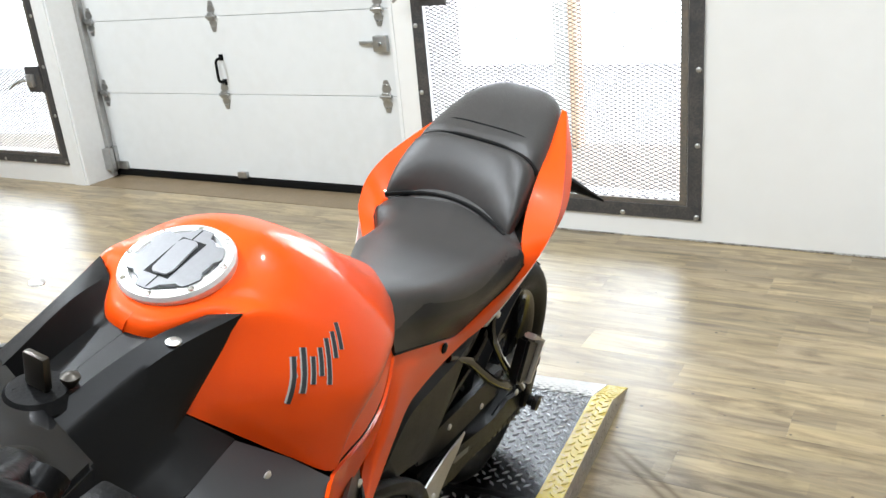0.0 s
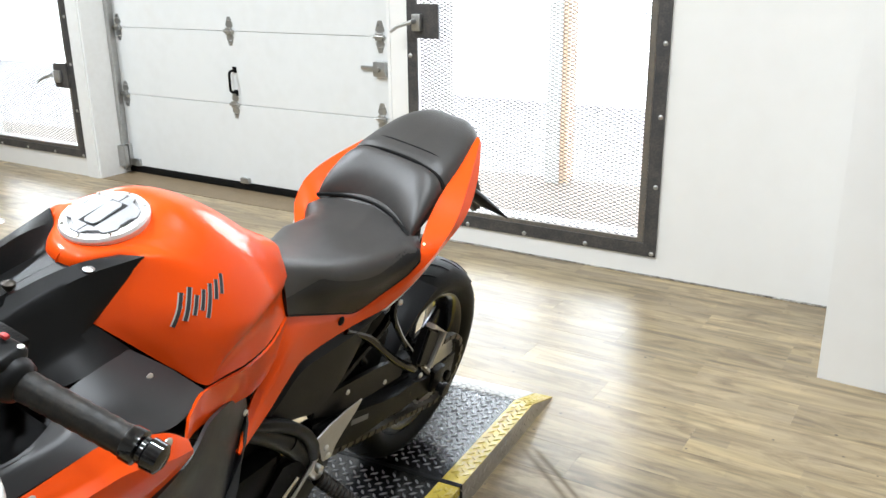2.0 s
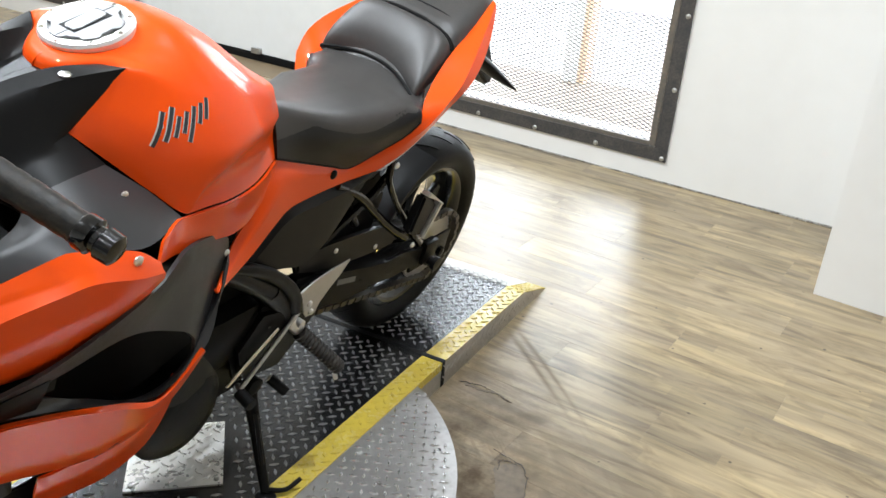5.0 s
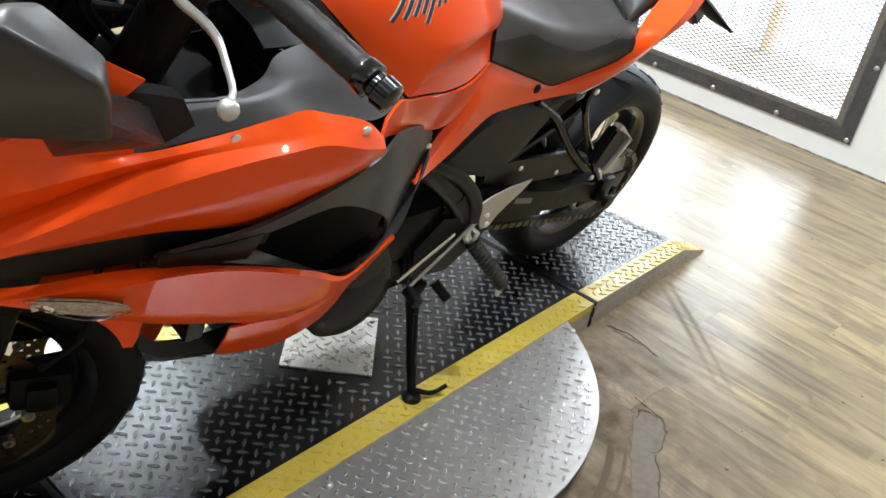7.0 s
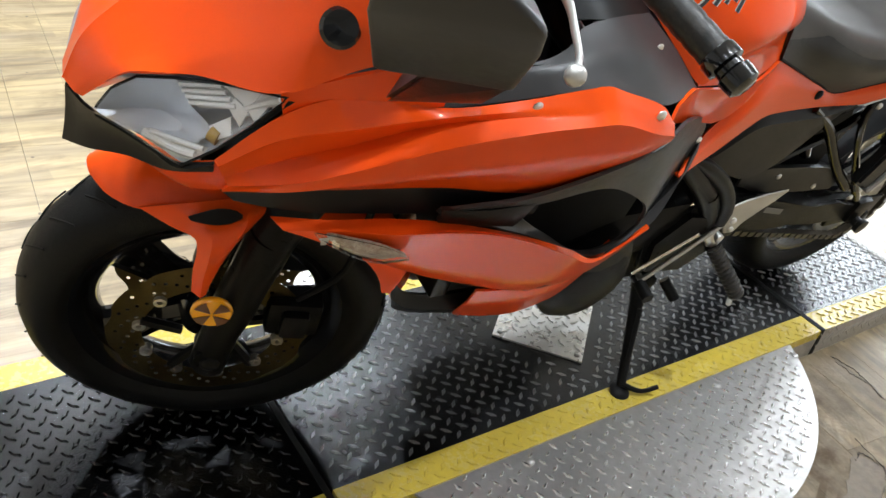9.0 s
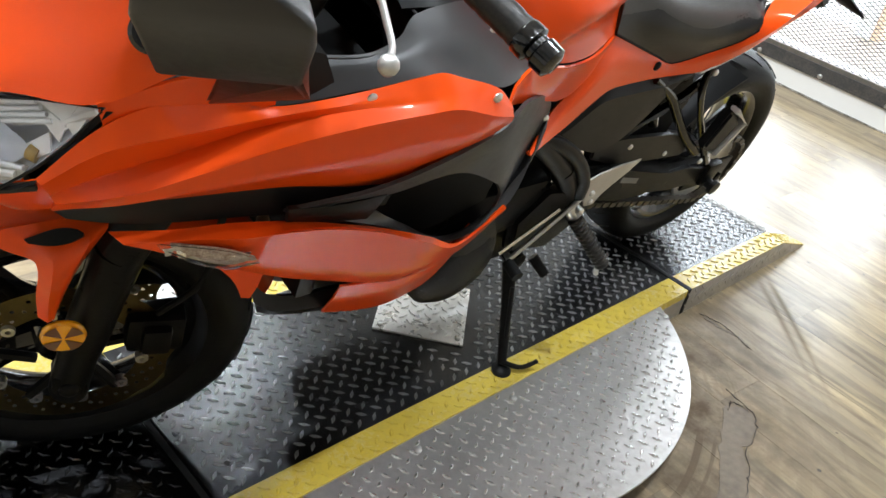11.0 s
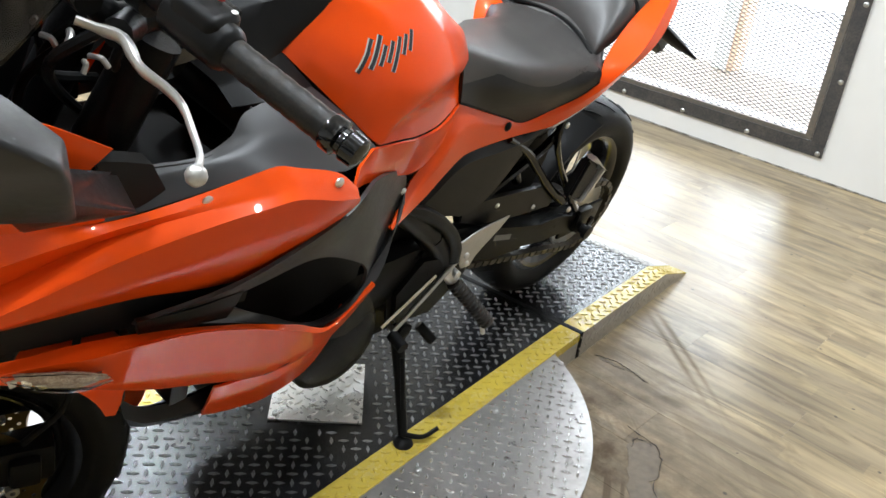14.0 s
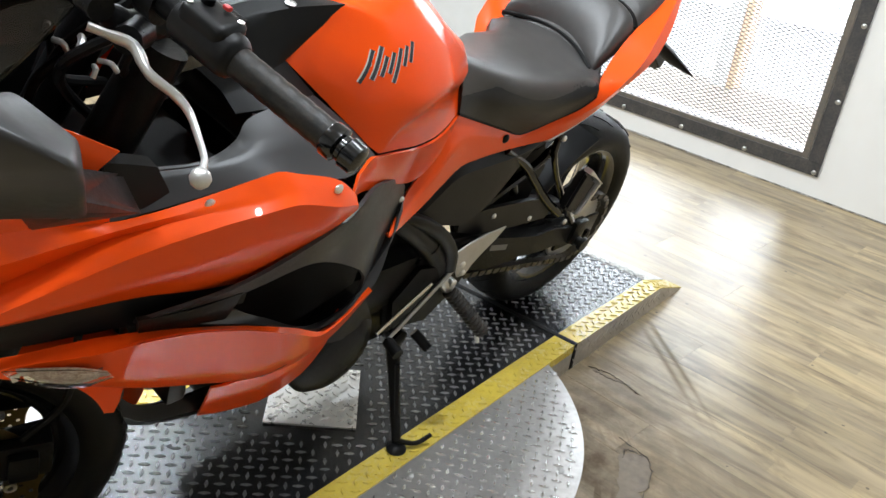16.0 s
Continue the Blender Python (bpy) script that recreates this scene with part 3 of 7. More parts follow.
    L(ln.outputs["Value"], fall.inputs[0])
    def band(r0, w, amount):
        a, b, c = N("ShaderNodeMath"), N("ShaderNodeMath"), N("ShaderNodeMapRange")
        a.operation, b.operation = "SUBTRACT", "ABSOLUTE"
        a.inputs[1].default_value = r0
        L(ln2.outputs["Value"], a.inputs[0])
        L(a.outputs[0], b.inputs[0])
        c.inputs[2].default_value, c.inputs[3].default_value, c.inputs[4].default_value = w, amount, 0.0
        L(b.outputs[0], c.inputs[0])
        return c.outputs[0]

    # two rubbed arcs of a wheel, off centre, within one stretch of the floor
    off2, ln2 = N("ShaderNodeVectorMath"), N("ShaderNodeVectorMath")
    off2.operation, ln2.operation = "SUBTRACT", "LENGTH"
    off2.inputs[1].default_value = (3.00, -2.90, 0)
    L(geo.outputs["Position"], off2.inputs[0])
    L(off2.outputs[0], ln2.inputs[0])
    sep = N("ShaderNodeSeparateXYZ")
    L(geo.outputs["Position"], sep.inputs[0])
    arcs = N("ShaderNodeMath")
    arcs.operation = "MAXIMUM"
    L(band(4.449, 0.017, 0.7), arcs.inputs[0])
    L(band(4.480, 0.014, 0.65), arcs.inputs[1])
    wy, wx, ww, w2 = N("ShaderNodeMapRange"), N("ShaderNodeMapRange"), N("ShaderNodeMath"), N("ShaderNodeMath")
    wy.inputs[1].default_value, wy.inputs[2].default_value = -0.02, 0.10
    wx.inputs[1].default_value, wx.inputs[2].default_value, wx.inputs[3].default_value, wx.inputs[4].default_value = -0.2, 0.05, 1, 0
    L(sep.outputs["Y"], wy.inputs[0])
    L(sep.outputs["X"], wx.inputs[0])
    ww.operation = w2.operation = "MULTIPLY"
    L(wy.outputs[0], ww.inputs[0])
    L(wx.outputs[0], ww.inputs[1])
    L(ww.outputs[0], w2.inputs[0])
    L(arcs.outputs[0], w2.inputs[1])
    k1, k2, k3 = N("ShaderNodeMapRange"), N("ShaderNodeMath"), N("ShaderNodeMath")
    k1.inputs[1].default_value, k1.inputs[2].default_value = 0.38, 0.54
    L(ringn.outputs[0], k1.inputs[0])
    k2.operation = k3.operation = "MULTIPLY"
    L(k1.outputs[0], k2.inputs[0])
    L(fall.outputs[0], k2.inputs[1])
    pm = N("ShaderNodeMapRange")
    pm.inputs[1].default_value, pm.inputs[2].default_value = 0.3, 0.55
    L(patch.outputs[0], pm.inputs[0])
    L(k2.outputs[0], k3.inputs[0])
    L(pm.outputs[0], k3.inputs[1])
    scuff = N("ShaderNodeMix")
    scuff.data_type = "RGBA"
    scuff.inputs[7].default_value = (0.105, 0.072, 0.04, 1)
    k4 = N("ShaderNodeMath")
    k4.operation = "MAXIMUM"
    L(k3.outputs[0], k4.inputs[0])
    L(w2.outputs[0], k4.inputs[1])
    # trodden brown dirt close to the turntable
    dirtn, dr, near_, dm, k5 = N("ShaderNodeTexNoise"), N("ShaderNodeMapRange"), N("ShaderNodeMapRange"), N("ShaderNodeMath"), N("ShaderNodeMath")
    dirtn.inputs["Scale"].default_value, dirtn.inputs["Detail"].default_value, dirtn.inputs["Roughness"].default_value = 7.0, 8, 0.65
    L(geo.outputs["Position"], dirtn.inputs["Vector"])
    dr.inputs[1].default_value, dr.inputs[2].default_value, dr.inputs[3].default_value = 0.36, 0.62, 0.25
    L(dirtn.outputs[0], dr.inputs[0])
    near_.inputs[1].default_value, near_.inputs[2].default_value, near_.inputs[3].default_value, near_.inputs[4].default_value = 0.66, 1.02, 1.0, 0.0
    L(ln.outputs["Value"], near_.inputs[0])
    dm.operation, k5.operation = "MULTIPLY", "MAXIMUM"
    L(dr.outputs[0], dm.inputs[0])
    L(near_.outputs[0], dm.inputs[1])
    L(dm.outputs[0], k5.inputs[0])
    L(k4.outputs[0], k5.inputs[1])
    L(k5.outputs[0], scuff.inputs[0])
    L(tone.outputs[0], scuff.inputs[6])
    # small dark specks and dents
    spk, sm, dots = N("ShaderNodeTexVoronoi"), N("ShaderNodeMapRange"), N("ShaderNodeMix")
    spk.inputs["Scale"].default_value, spk.inputs["Randomness"].default_value = 13.0, 1.0
    L(geo.outputs["Position"], spk.inputs["Vector"])
    wob = N("ShaderNodeTexNoise")
    wob.inputs["Scale"].default_value = 45
    L(geo.outputs["Position"], wob.inputs["Vector"])
    sadd = N("ShaderNodeMath")
    sadd.operation, sadd.inputs[1].default_value = "MULTIPLY_ADD", 0.16
    L(wob.outputs[0], sadd.inputs[0])
    L(spk.outputs["Distance"], sadd.inputs[2])
    sm.inputs[1].default_value, sm.inputs[2].default_value, sm.inputs[3].default_value, sm.inputs[4].default_value = 0.115, 0.15, 0.9, 0.0
    L(sadd.outputs[0], sm.inputs[0])
    dots.data_type = "RGBA"
    dots.inputs[7].default_value = (0.07, 0.055, 0.04, 1)
    L(sm.outputs[0], dots.inputs[0])
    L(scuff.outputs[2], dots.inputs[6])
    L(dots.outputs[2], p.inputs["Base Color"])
    rr = N("ShaderNodeMapRange")
    rr.inputs[3].default_value, rr.inputs[4].default_value = 0.24, 0.40
    L(blot.outputs[0], rr.inputs[0])
    # dirt dulls the gloss
    dull = N("ShaderNodeMath")
    dull.operation, dull.inputs[1].default_value = "MULTIPLY_ADD", 0.5
    L(k5.outputs[0], dull.inputs[0])
    L(rr.outputs[0], dull.inputs[2])
    L(dull.outputs[0], p.inputs["Roughness"])
    bp, bp2 = N("ShaderNodeBump"), N("ShaderNodeBump")
    bp.inputs["Strength"].default_value, bp.inputs["Distance"].default_value = 0.18, 0.002
    L(grain.outputs[0], bp.inputs["Height"])
    bp2.inputs["Strength"].default_value, bp2.inputs["Distance"].default_value = 0.35, 0.004
    L(dm.outputs[0], bp2.inputs["Height"])
    L(bp.outputs[0], bp2.inputs["Normal"])
    L(bp2.outputs[0], p.inputs["Normal"])
    return m


PLANK = plank_material()
floor = tagged(part("floor", box(-3.6, 5.2, -9, 4.1, -0.12, -0.006), CONCRETE, smooth=False), "worn grey-brown vinyl plank floor", "floor", kind="structure")
tagged(wpart("threshold", wbox(-3.95, -1.55, -0.34, -0.004, -0.004, 0.002, 0.001), mat("brown_threshold", (0.20, 0.145, 0.085), 0.5, 0, 0, 9, (0.28, 0.21, 0.13), 0.6, 0.3, 90)), "brown worn boards at the garage threshold", "threshold", kind="structure")
PW, PL = 0.152, 0.914
pm_ = bpy.data.meshes.new("plank")
pb = box(-PL / 2 + 0.0001, PL / 2 - 0.0001, -PW / 2 + 0.0001, PW / 2 - 0.0001, -0.006, 0.0, 0.0003, 1)
pb.to_mesh(pm_)
pb.free()
pm_.materials.append(PLANK)
planks = []
for r in range(48):
    d = -0.0 + PW * (r + 0.5)
    start = -9.0 + PL * ((r * 0.37) % 1.0)
    for c in range(15):
        s = start + PL * c
        if s > 4.3:
            break
        at = WALL @ Vector((-s, d, 0))
        if not (-8.6 < at.y < 3.95 and at.x < 5.08) or (at.y > 1.25 and at.x < -1.45):
            continue
        planks.append((s, d, -5.2 < s < 1.9 and d < 3.1))
import itertools


# ---- turntable and ramps of tread plate ----
TOP = 0.072


def lugs(inside, height, x0, x1, y0, y1, pitch=0.0335, half=0.0118, w=0.0040, h=0.0028, turn=45, spin=0.0):
    """Raised treads in a checkerboard of two directions, as one mesh."""
    verts, faces = [], []
    cs, ss = math.cos(radians(spin)), math.sin(radians(spin))
    ca, sa = math.cos(radians(turn)), math.sin(radians(turn))
    for i, j, k2 in itertools.product(range(int((x1 - x0) / pitch) + 1), range(int((y1 - y0) / pitch) + 1), (0, 1)):
        x, y = x0 + pitch * (i + 0.25 + 0.5 * k2), y0 + pitch * (j + 0.25 + 0.5 * k2)
        a, b = (ca, sa) if k2 else (-sa, ca)
        if spin:
            u, v = x - (x0 + x1) / 2, y - (y0 + y1) / 2
            x, y = (x0 + x1) / 2 + u * cs - v * ss, (y0 + y1) / 2 + u * ss + v * cs
            a, b = a * cs - b * ss, a * ss + b * cs
        if not (inside(x + a * half, y + b * half) and inside(x - a * half, y - b * half)):
            continue
        q = len(verts)
        for u, v, k in ((-half, 0, 0), (0, w, 0), (half, 0, 0), (0, -w, 0), (-half * 0.7, 0, h), (0, w * 0.5, h), (half * 0.7, 0, h), (0, -w * 0.5, h)):
            px, py = x + u * a - v * b, y + u * b + v * a
            verts.append((px, py, height(px, py) + k))
        for k in range(4):
            faces.append((q + k, q + (k + 1) % 4, q + 4 + (k + 1) % 4, q + 4 + k))
        faces.append((q + 4, q + 5, q + 6, q + 7))
    me = bpy.data.meshes.new("tread")
    me.from_pydata(verts, [], faces)
    return me


def tread(name, me, material, parent):
    me.materials.append(material)
    o = new(name, me)
    o.parent = parent
    o["kind"] = "stuff"
    return o


CX, CY, CR = 0.637, -0.265, 0.572
table = thing("turntable", I4, "steel tread plate turntable with black deck and yellow stripes", "turntable")
part("disc", lathe([(0.0005, TOP - 0.006), (CR, TOP - 0.006), (CR, TOP - 0.001), (0.0005, TOP - 0.001)], (CX, CY, 0), "z", 128), PLATE, table, "bare steel tread plate disc", smooth=False)
part("drum", lathe([(0.0005, 0.0), (CR - 0.03, 0.0), (CR - 0.03, TOP - 0.006), (0.0005, TOP - 0.006)], (CX, CY, 0), "z", 96), IRON, table, smooth=False)
D0, D1 = 0.008, 1.262
# the paler front of the deck is reflected light put into the colour
part("deck", box(D0, D1, -0.47, -0.06, 0.0, TOP + 0.002), PLATE_SHEEN, table, "black deck plate, its sheen in front painted paler", smooth=False)
for y0, y1 in ((-0.06, 0.0), (-0.53, -0.47)):
    part("edge_stripe", box(D0, D1, y0 + 0.0002, y1, TOP - 0.02, TOP + 0.002), PLATEY, table, "yellow painted edge stripe", smooth=False)
    part("deck_side", box(D0, D1, y0 + 0.004, y1 - 0.001, 0.0, TOP - 0.0202), PLATE, table, smooth=False)
flat = lambda x, y: TOP + 0.002


def inplate(x, y, edge=0.08):
    """Inside the bare patch plate on the deck."""
    (ax, ay), (bx, by), (cx, cy) = (0.659, -0.135), (0.505, -0.271), (0.785, -0.276)
    ux, uy = cx - ax, cy - ay
    vx, vy = bx - ax, by - ay
    det = ux * vy - uy * vx
    p = ((x - ax) * vy - (y - ay) * vx) / det
    q = (ux * (y - ay) - uy * (x - ax)) / det
    return -edge < p < 1 + edge and -edge < q < 1 + edge


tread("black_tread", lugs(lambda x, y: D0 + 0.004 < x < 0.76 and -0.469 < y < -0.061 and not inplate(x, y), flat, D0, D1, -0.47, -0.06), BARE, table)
# front treads take the darker copy, shade put into their colour
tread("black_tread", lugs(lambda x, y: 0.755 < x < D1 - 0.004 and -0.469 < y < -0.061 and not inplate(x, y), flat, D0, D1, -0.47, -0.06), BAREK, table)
tread("yellow_tread", lugs(lambda x, y: D0 + 0.004 < x < D1 - 0.004 and -0.059 < y < -0.001, flat, D0, D1, -0.053, 0.0), PLATEY, table)
tread("yellow_tread", lugs(lambda x, y: D0 + 0.004 < x < D1 - 0.004 and -0.529 < y < -0.471, flat, D0, D1, -0.526, -0.473), PLATEY, table)
tread("disc_tread", lugs(lambda x, y: math.hypot(x - CX, y - CY) < CR - 0.005 and (y > 0.002 or y < -0.532), lambda x, y: TOP - 0.001, CX - 1.25 * CR, CX + 1.25 * CR, CY - 1.25 * CR, CY + 1.25 * CR, spin=-17, h=0.0028), LUG, table)
for x, y in ((0.155, 0.032), (0.418, 0.027), (0.676, 0.028), (0.921, 0.026), (0.44, 0.227), (0.703, 0.268)):
    part("screw", bolt((x, y, TOP - 0.001), 0.008, 0.005, "z"), ZINC, table)
patch = part("patch_plate", prism([(0.659, -0.135), (0.505, -0.271), (0.631, -0.412), (0.785, -0.276)], TOP + 0.003, TOP + 0.007), BRIGHT, table, "bare bright tread plate patch", smooth=False)
tread("patch_tread", lugs(lambda x, y: inplate(x, y, -0.02), lambda x, y: TOP + 0.007, 0.48, 0.81, -0.42, -0.12, spin=42), BRIGHT, table)
for x, y in ((0.655, -0.155), (0.525, -0.27), (0.765, -0.275)):
    part("screw", bolt((x, y, TOP + 0.007), 0.006, 0.004, "z"), ZINC, table)


def ramp(name, x_in, direction, label):
    """A low tread plate ramp: level top, then a steep lip; direction is the way down."""
    o = thing(name, I4, label, "ramp", "ramps of the turntable")
    X = lambda u: x_in + direction * u
    L1, L2 = 0.492, 0.668
    def zt(x, y):
        u = (x - x_in) * direction
        return TOP + 0.001 - 0.010 * u / L1 if u < L1 else max(0.004, (TOP - 0.009) * (L2 - u) / (L2 - L1))
    def strip(y0, y1, lift=0.0):
        bm = bmesh.new()
        us = (0.0, L1, L2)
        up = [[bm.verts.new((X(u), y, zt(X(u), 0) + (0 if u < L2 else 0))) for u in us] for y in (y0, y1)]
        dn = [[bm.verts.new((X(u), y, 0.0 if u < L2 else 0.001)) for u in us] for y in (y0, y1)]
        for k in range(2):
            bm.faces.new((up[0][k], up[0][k + 1], up[1][k + 1], up[1][k]))
            bm.faces.new((dn[0][k], dn[1][k], dn[1][k + 1], dn[0][k + 1]))
            for s in (0, 1):
                bm.faces.new((up[s][k], dn[s][k], dn[s][k + 1], up[s][k + 1]))
        bm.faces.new((up[0][0], up[1][0], dn[1][0], dn[0][0]))
        bm.faces.new((up[0][2], dn[0][2], dn[1][2], up[1][2]))
        return bm
    part("deck", strip(-0.47, -0.0602), PLATE_SHEEN, o, "black painted tread plate", smooth=False)
    lip = bmesh.new()
    lv = [lip.verts.new((X(u), y, zt(X(u), 0) + 0.0012)) for u, y in ((L1 - 0.004, -0.469), (L2 - 0.002, -0.469), (L2 - 0.002, -0.061), (L1 - 0.004, -0.061))]
    lip.faces.new(lv)
    part("lip", lip, PLATE, o, "bare worn steel lip", smooth=False)
    part("edge_stripe", strip(-0.06, -0.0004), PLATEY, o, "yellow painted edge stripe", smooth=False)
    part("edge_stripe", strip(-0.53, -0.4702), PLATEY, o, "yellow painted edge stripe", smooth=False)
    side = bmesh.new()
    v = [side.verts.new(p) for p in ((X(0), 0.0, 0.0), (X(L2), 0.0, 0.0), (X(L1), 0.0, zt(X(L1), 0) - 0.003), (X(0), 0.0, TOP - 0.002))]
    w = [side.verts.new(p.co + Vector((0, -0.0028, 0))) for p in v]
    side.faces.new(v)
    side.faces.new(list(reversed(w)))
    for i in range(4):
        side.faces.new((v[i], v[(i + 1) % 4], w[(i + 1) % 4], w[i]))
    part("side_plate", side, PLATE, o, "bare tread plate side", smooth=False)
    xs = sorted((X(0.012), X(L2 - 0.012)))
    # front ramp treads share the deck's painted sheen, rear ones are bare
    tread("black_tread", lugs(lambda x, y: -0.469 < y < -0.061 and xs[0] < x < xs[1], zt, xs[0], xs[1], -0.47, -0.06), BARE if direction < 0 else PLATE_SHEEN, o)
    tread("yellow_tread", lugs(lambda x, y: xs[0] < x < xs[1] and -0.059 < y < -0.002, zt, xs[0], xs[1], -0.053, 0.0), PLATEY, o)
    # treads on the upright side
    me = lugs(lambda x, y: 0.003 < y < zt(x, 0) - 0.003, lambda x, y: 0.0, xs[0], xs[1], 0.0, TOP, half=0.0145, w=0.0032, h=0.0013)
    me.transform(Matrix(((1, 0, 0, 0), (0, 0, 1, 0.0), (0, 1, 0, 0), (0, 0, 0, 1))))
    tread("side_tread", me, PLATE, o)
    return o


ramp("loading_ramp", -0.008, -1, "tread plate ramp with yellow edges behind the rear wheel")
ramp("loading_ramp", 1.278, 1, "tread plate ramp with yellow edges under the front wheel")
tagged(part("joint_strip", joined(box(-0.0075, 0.0075, -0.53, 0.0008, 0.0, TOP + 0.0035, 0.001), box(1.2665, 1.2775, -0.53, 0.0008, 0.0, TOP + 0.0025, 0.001)), SEAL, smooth=False), "black rubber joint between turntable and ramps", "joint strip", kind="structure")

# ---- the motorcycle: x forward from the rear axle, y to its left, z up from the deck ----
BIKE = pose(-0.105, -0.262, 0.075, -13.5, 0, -2.2)
bike = thing("motorcycle", BIKE, "orange and black fully faired sports motorcycle leaning on its side stand", "motorcycle")


def wheel(name, at, turn, R, W, RR, disc_r, discs, sprocket, phase=0.3, spread=1.9, fat=1.0):
    """A cast wheel; its rim is the part, tyre, discs and sprocket its pieces."""
    M = Matrix.Translation(at) @ pose(0, 0, 0, 0, 0, turn)
    hw = W / 2
    rim = lathe([(RR - 0.004, -hw * 0.74), (RR + 0.006, -hw * 0.76), (RR + 0.006, -hw * 0.68), (RR - 0.012, -hw * 0.6), (RR - 0.022, -hw * 0.25), (RR - 0.022, hw * 0.25), (RR - 0.012, hw * 0.6), (RR + 0.006, hw * 0.68), (RR + 0.006, hw * 0.76), (RR - 0.004, hw * 0.74), (RR - 0.026, hw * 0.5), (RR - 0.034, hw * 0.2), (RR - 0.034, -hw * 0.2), (RR - 0.026, -hw * 0.5)], (0, 0, 0), "y", 72, True)
    hub = lathe([(0.012, -hw * 0.8), (0.04, -hw * 0.8), (0.046, -hw * 0.3), (0.046, hw * 0.3), (0.04, hw * 0.8), (0.012, hw * 0.8)], (0, 0, 0), "y", 32, True)
    spokes = []
    for i in range(5):
        for da in (-0.13, 0.13):
            a, b = 2 * math.pi * i / 5 + phase + da * 0.7, 2 * math.pi * i / 5 + phase + da * spread
            spokes.append(tube([(0.038 * math.cos(a), 0, 0.038 * math.sin(a)), (0.1 * math.cos(a), 0, 0.1 * math.sin(a)), ((RR - 0.03) * math.cos(b), 0, (RR - 0.03) * math.sin(b))], [0.017 * fat, 0.013 * fat, 0.012 * fat], 8))
    w = part(name, joined(rim, hub), GLOSSB, bike, "black cast wheel", m=M)
    for sp in spokes:
        part("spoke", sp, GLOSSB, w)
    ty = [(RR, -hw * 0.72), (RR + 0.012, -hw * 0.9), (R - 0.05, -hw), (R - 0.028, -hw * 0.93), (R - 0.012, -hw * 0.72), (R - 0.003, -hw * 0.38), (R, 0)]
    part("tyre", lathe(ty + [(r, -a) for r, a in reversed(ty[:-1])], (0, 0, 0), "y", 96, True), RUBBER, w, "black sports tyre")
    grooves = []
    for i in range(26):
        a = 2 * math.pi * i / 26
        for sg in (-1, 1):
            aa = a + (0.12 if sg > 0 else 0)
            pts = [((R - 0.0005 - 0.0105 * (k / 3) ** 2) * math.cos(aa + 0.05 * k), sg * hw * (0.18 + 0.19 * k), (R - 0.0005 - 0.0105 * (k / 3) ** 2) * math.sin(aa + 0.05 * k)) for k in range(4)]
            grooves.append(tube(pts, 0.0016, 4))
    for g_ in grooves:
        part("tread_groove", g_, SEAL, w)
    for sy in discs:
        bm = bmesh.new()
        nseg, rings = 120, [disc_r * q for q in (0.66, 0.714, 0.768, 0.822, 0.876, 0.93, 1.0)]
        vs = []
        for k, r in enumerate(rings):
            vs.append([bm.verts.new(((r - (0.006 * max(0, math.sin(2 * math.pi * i / nseg * 10)) if k == len(rings) - 1 else 0)) * math.cos(2 * math.pi * i / nseg), sy, r * math.sin(2 * math.pi * i / nseg))) for i in range(nseg)])
        for k in range(len(rings) - 1):
            for i in range(nseg):
                quad = (vs[k][i], vs[k][(i + 1) % nseg], vs[k + 1][(i + 1) % nseg], vs[k + 1][i])
                if 0 < k < 5 and (i + 2 * k) % 6 == 0:
                    # a round drilled hole inside this cell
                    mid = sum((v.co for v in quad), Vector()) / 4
                    e1, e2 = (quad[1].co - quad[0].co).normalized(), (quad[3].co - quad[0].co).normalized()
                    hr = 0.0031
                    hole = [bm.verts.new(mid + hr * (math.cos(radians(45 * q - 135)) * e1 + math.sin(radians(45 * q - 135)) * e2)) for q in range(8)]
                    for q in range(4):
                        bm.faces.new((quad[q], quad[(q + 1) % 4], hole[(2 * q + 2) % 8], hole[2 * q + 1], hole[2 * q]))
                    continue
                bm.faces.new(quad)
        bmesh.ops.solidify(bm, geom=bm.faces[:], thickness=0.004)
        part("brake_disc", bm, DISC, w, "drilled petal brake disc", smooth=False)
        carrier = [tube([(0.04 * math.cos(a), sy * 0.98, 0.04 * math.sin(a)), (disc_r * 0.69 * math.cos(a + 0.2), sy, disc_r * 0.69 * math.sin(a + 0.2))], 0.008, 6) for a in (2 * math.pi * q / 5 for q in range(5))]
        for c_ in carrier:
            part("carrier_arm", c_, IRON, w)
        rivets = [lathe([(0.009, sy - 0.006), (0.009, sy + 0.006), (0.004, sy + 0.006), (0.004, sy - 0.006)], (disc_r * 0.69 * math.cos(a), 0, disc_r * 0.69 * math.sin(a)), "y", 12, True) for a in (2 * math.pi * q / 10 + 0.1 for q in range(10))]
        for c_ in rivets:
            part("disc_rivet", c_, ALU, w)
    if sprocket:
        n = 46
        out = [((0.098 if i % 2 else 0.091) * math.cos(math.pi * i / n), (0.098 if i % 2 else 0.091) * math.sin(math.pi * i / n)) for i in range(2 * n)]
        part("sprocket", slab(out, (sprocket - 0.003, sprocket + 0.003)), SATIN, w, "steel rear sprocket", smooth=False)
    return w


RC, FC, STEER = (0.005, -0.018, 0.281), (1.493, -0.02, 0.262), -18.4
wheel("rear_wheel", RC, 0, 0.281, 0.146, 0.200, 0.098, (-0.075,), 0.088)
wheel("front_wheel", FC, STEER, 0.263, 0.112, 0.190, 0.142, (-0.066, 0.066), 0, 0.68, 1.1, 1.55)
FORK = Matrix.Translation(FC) @ pose(0, 0, 0, 0, 0, STEER)

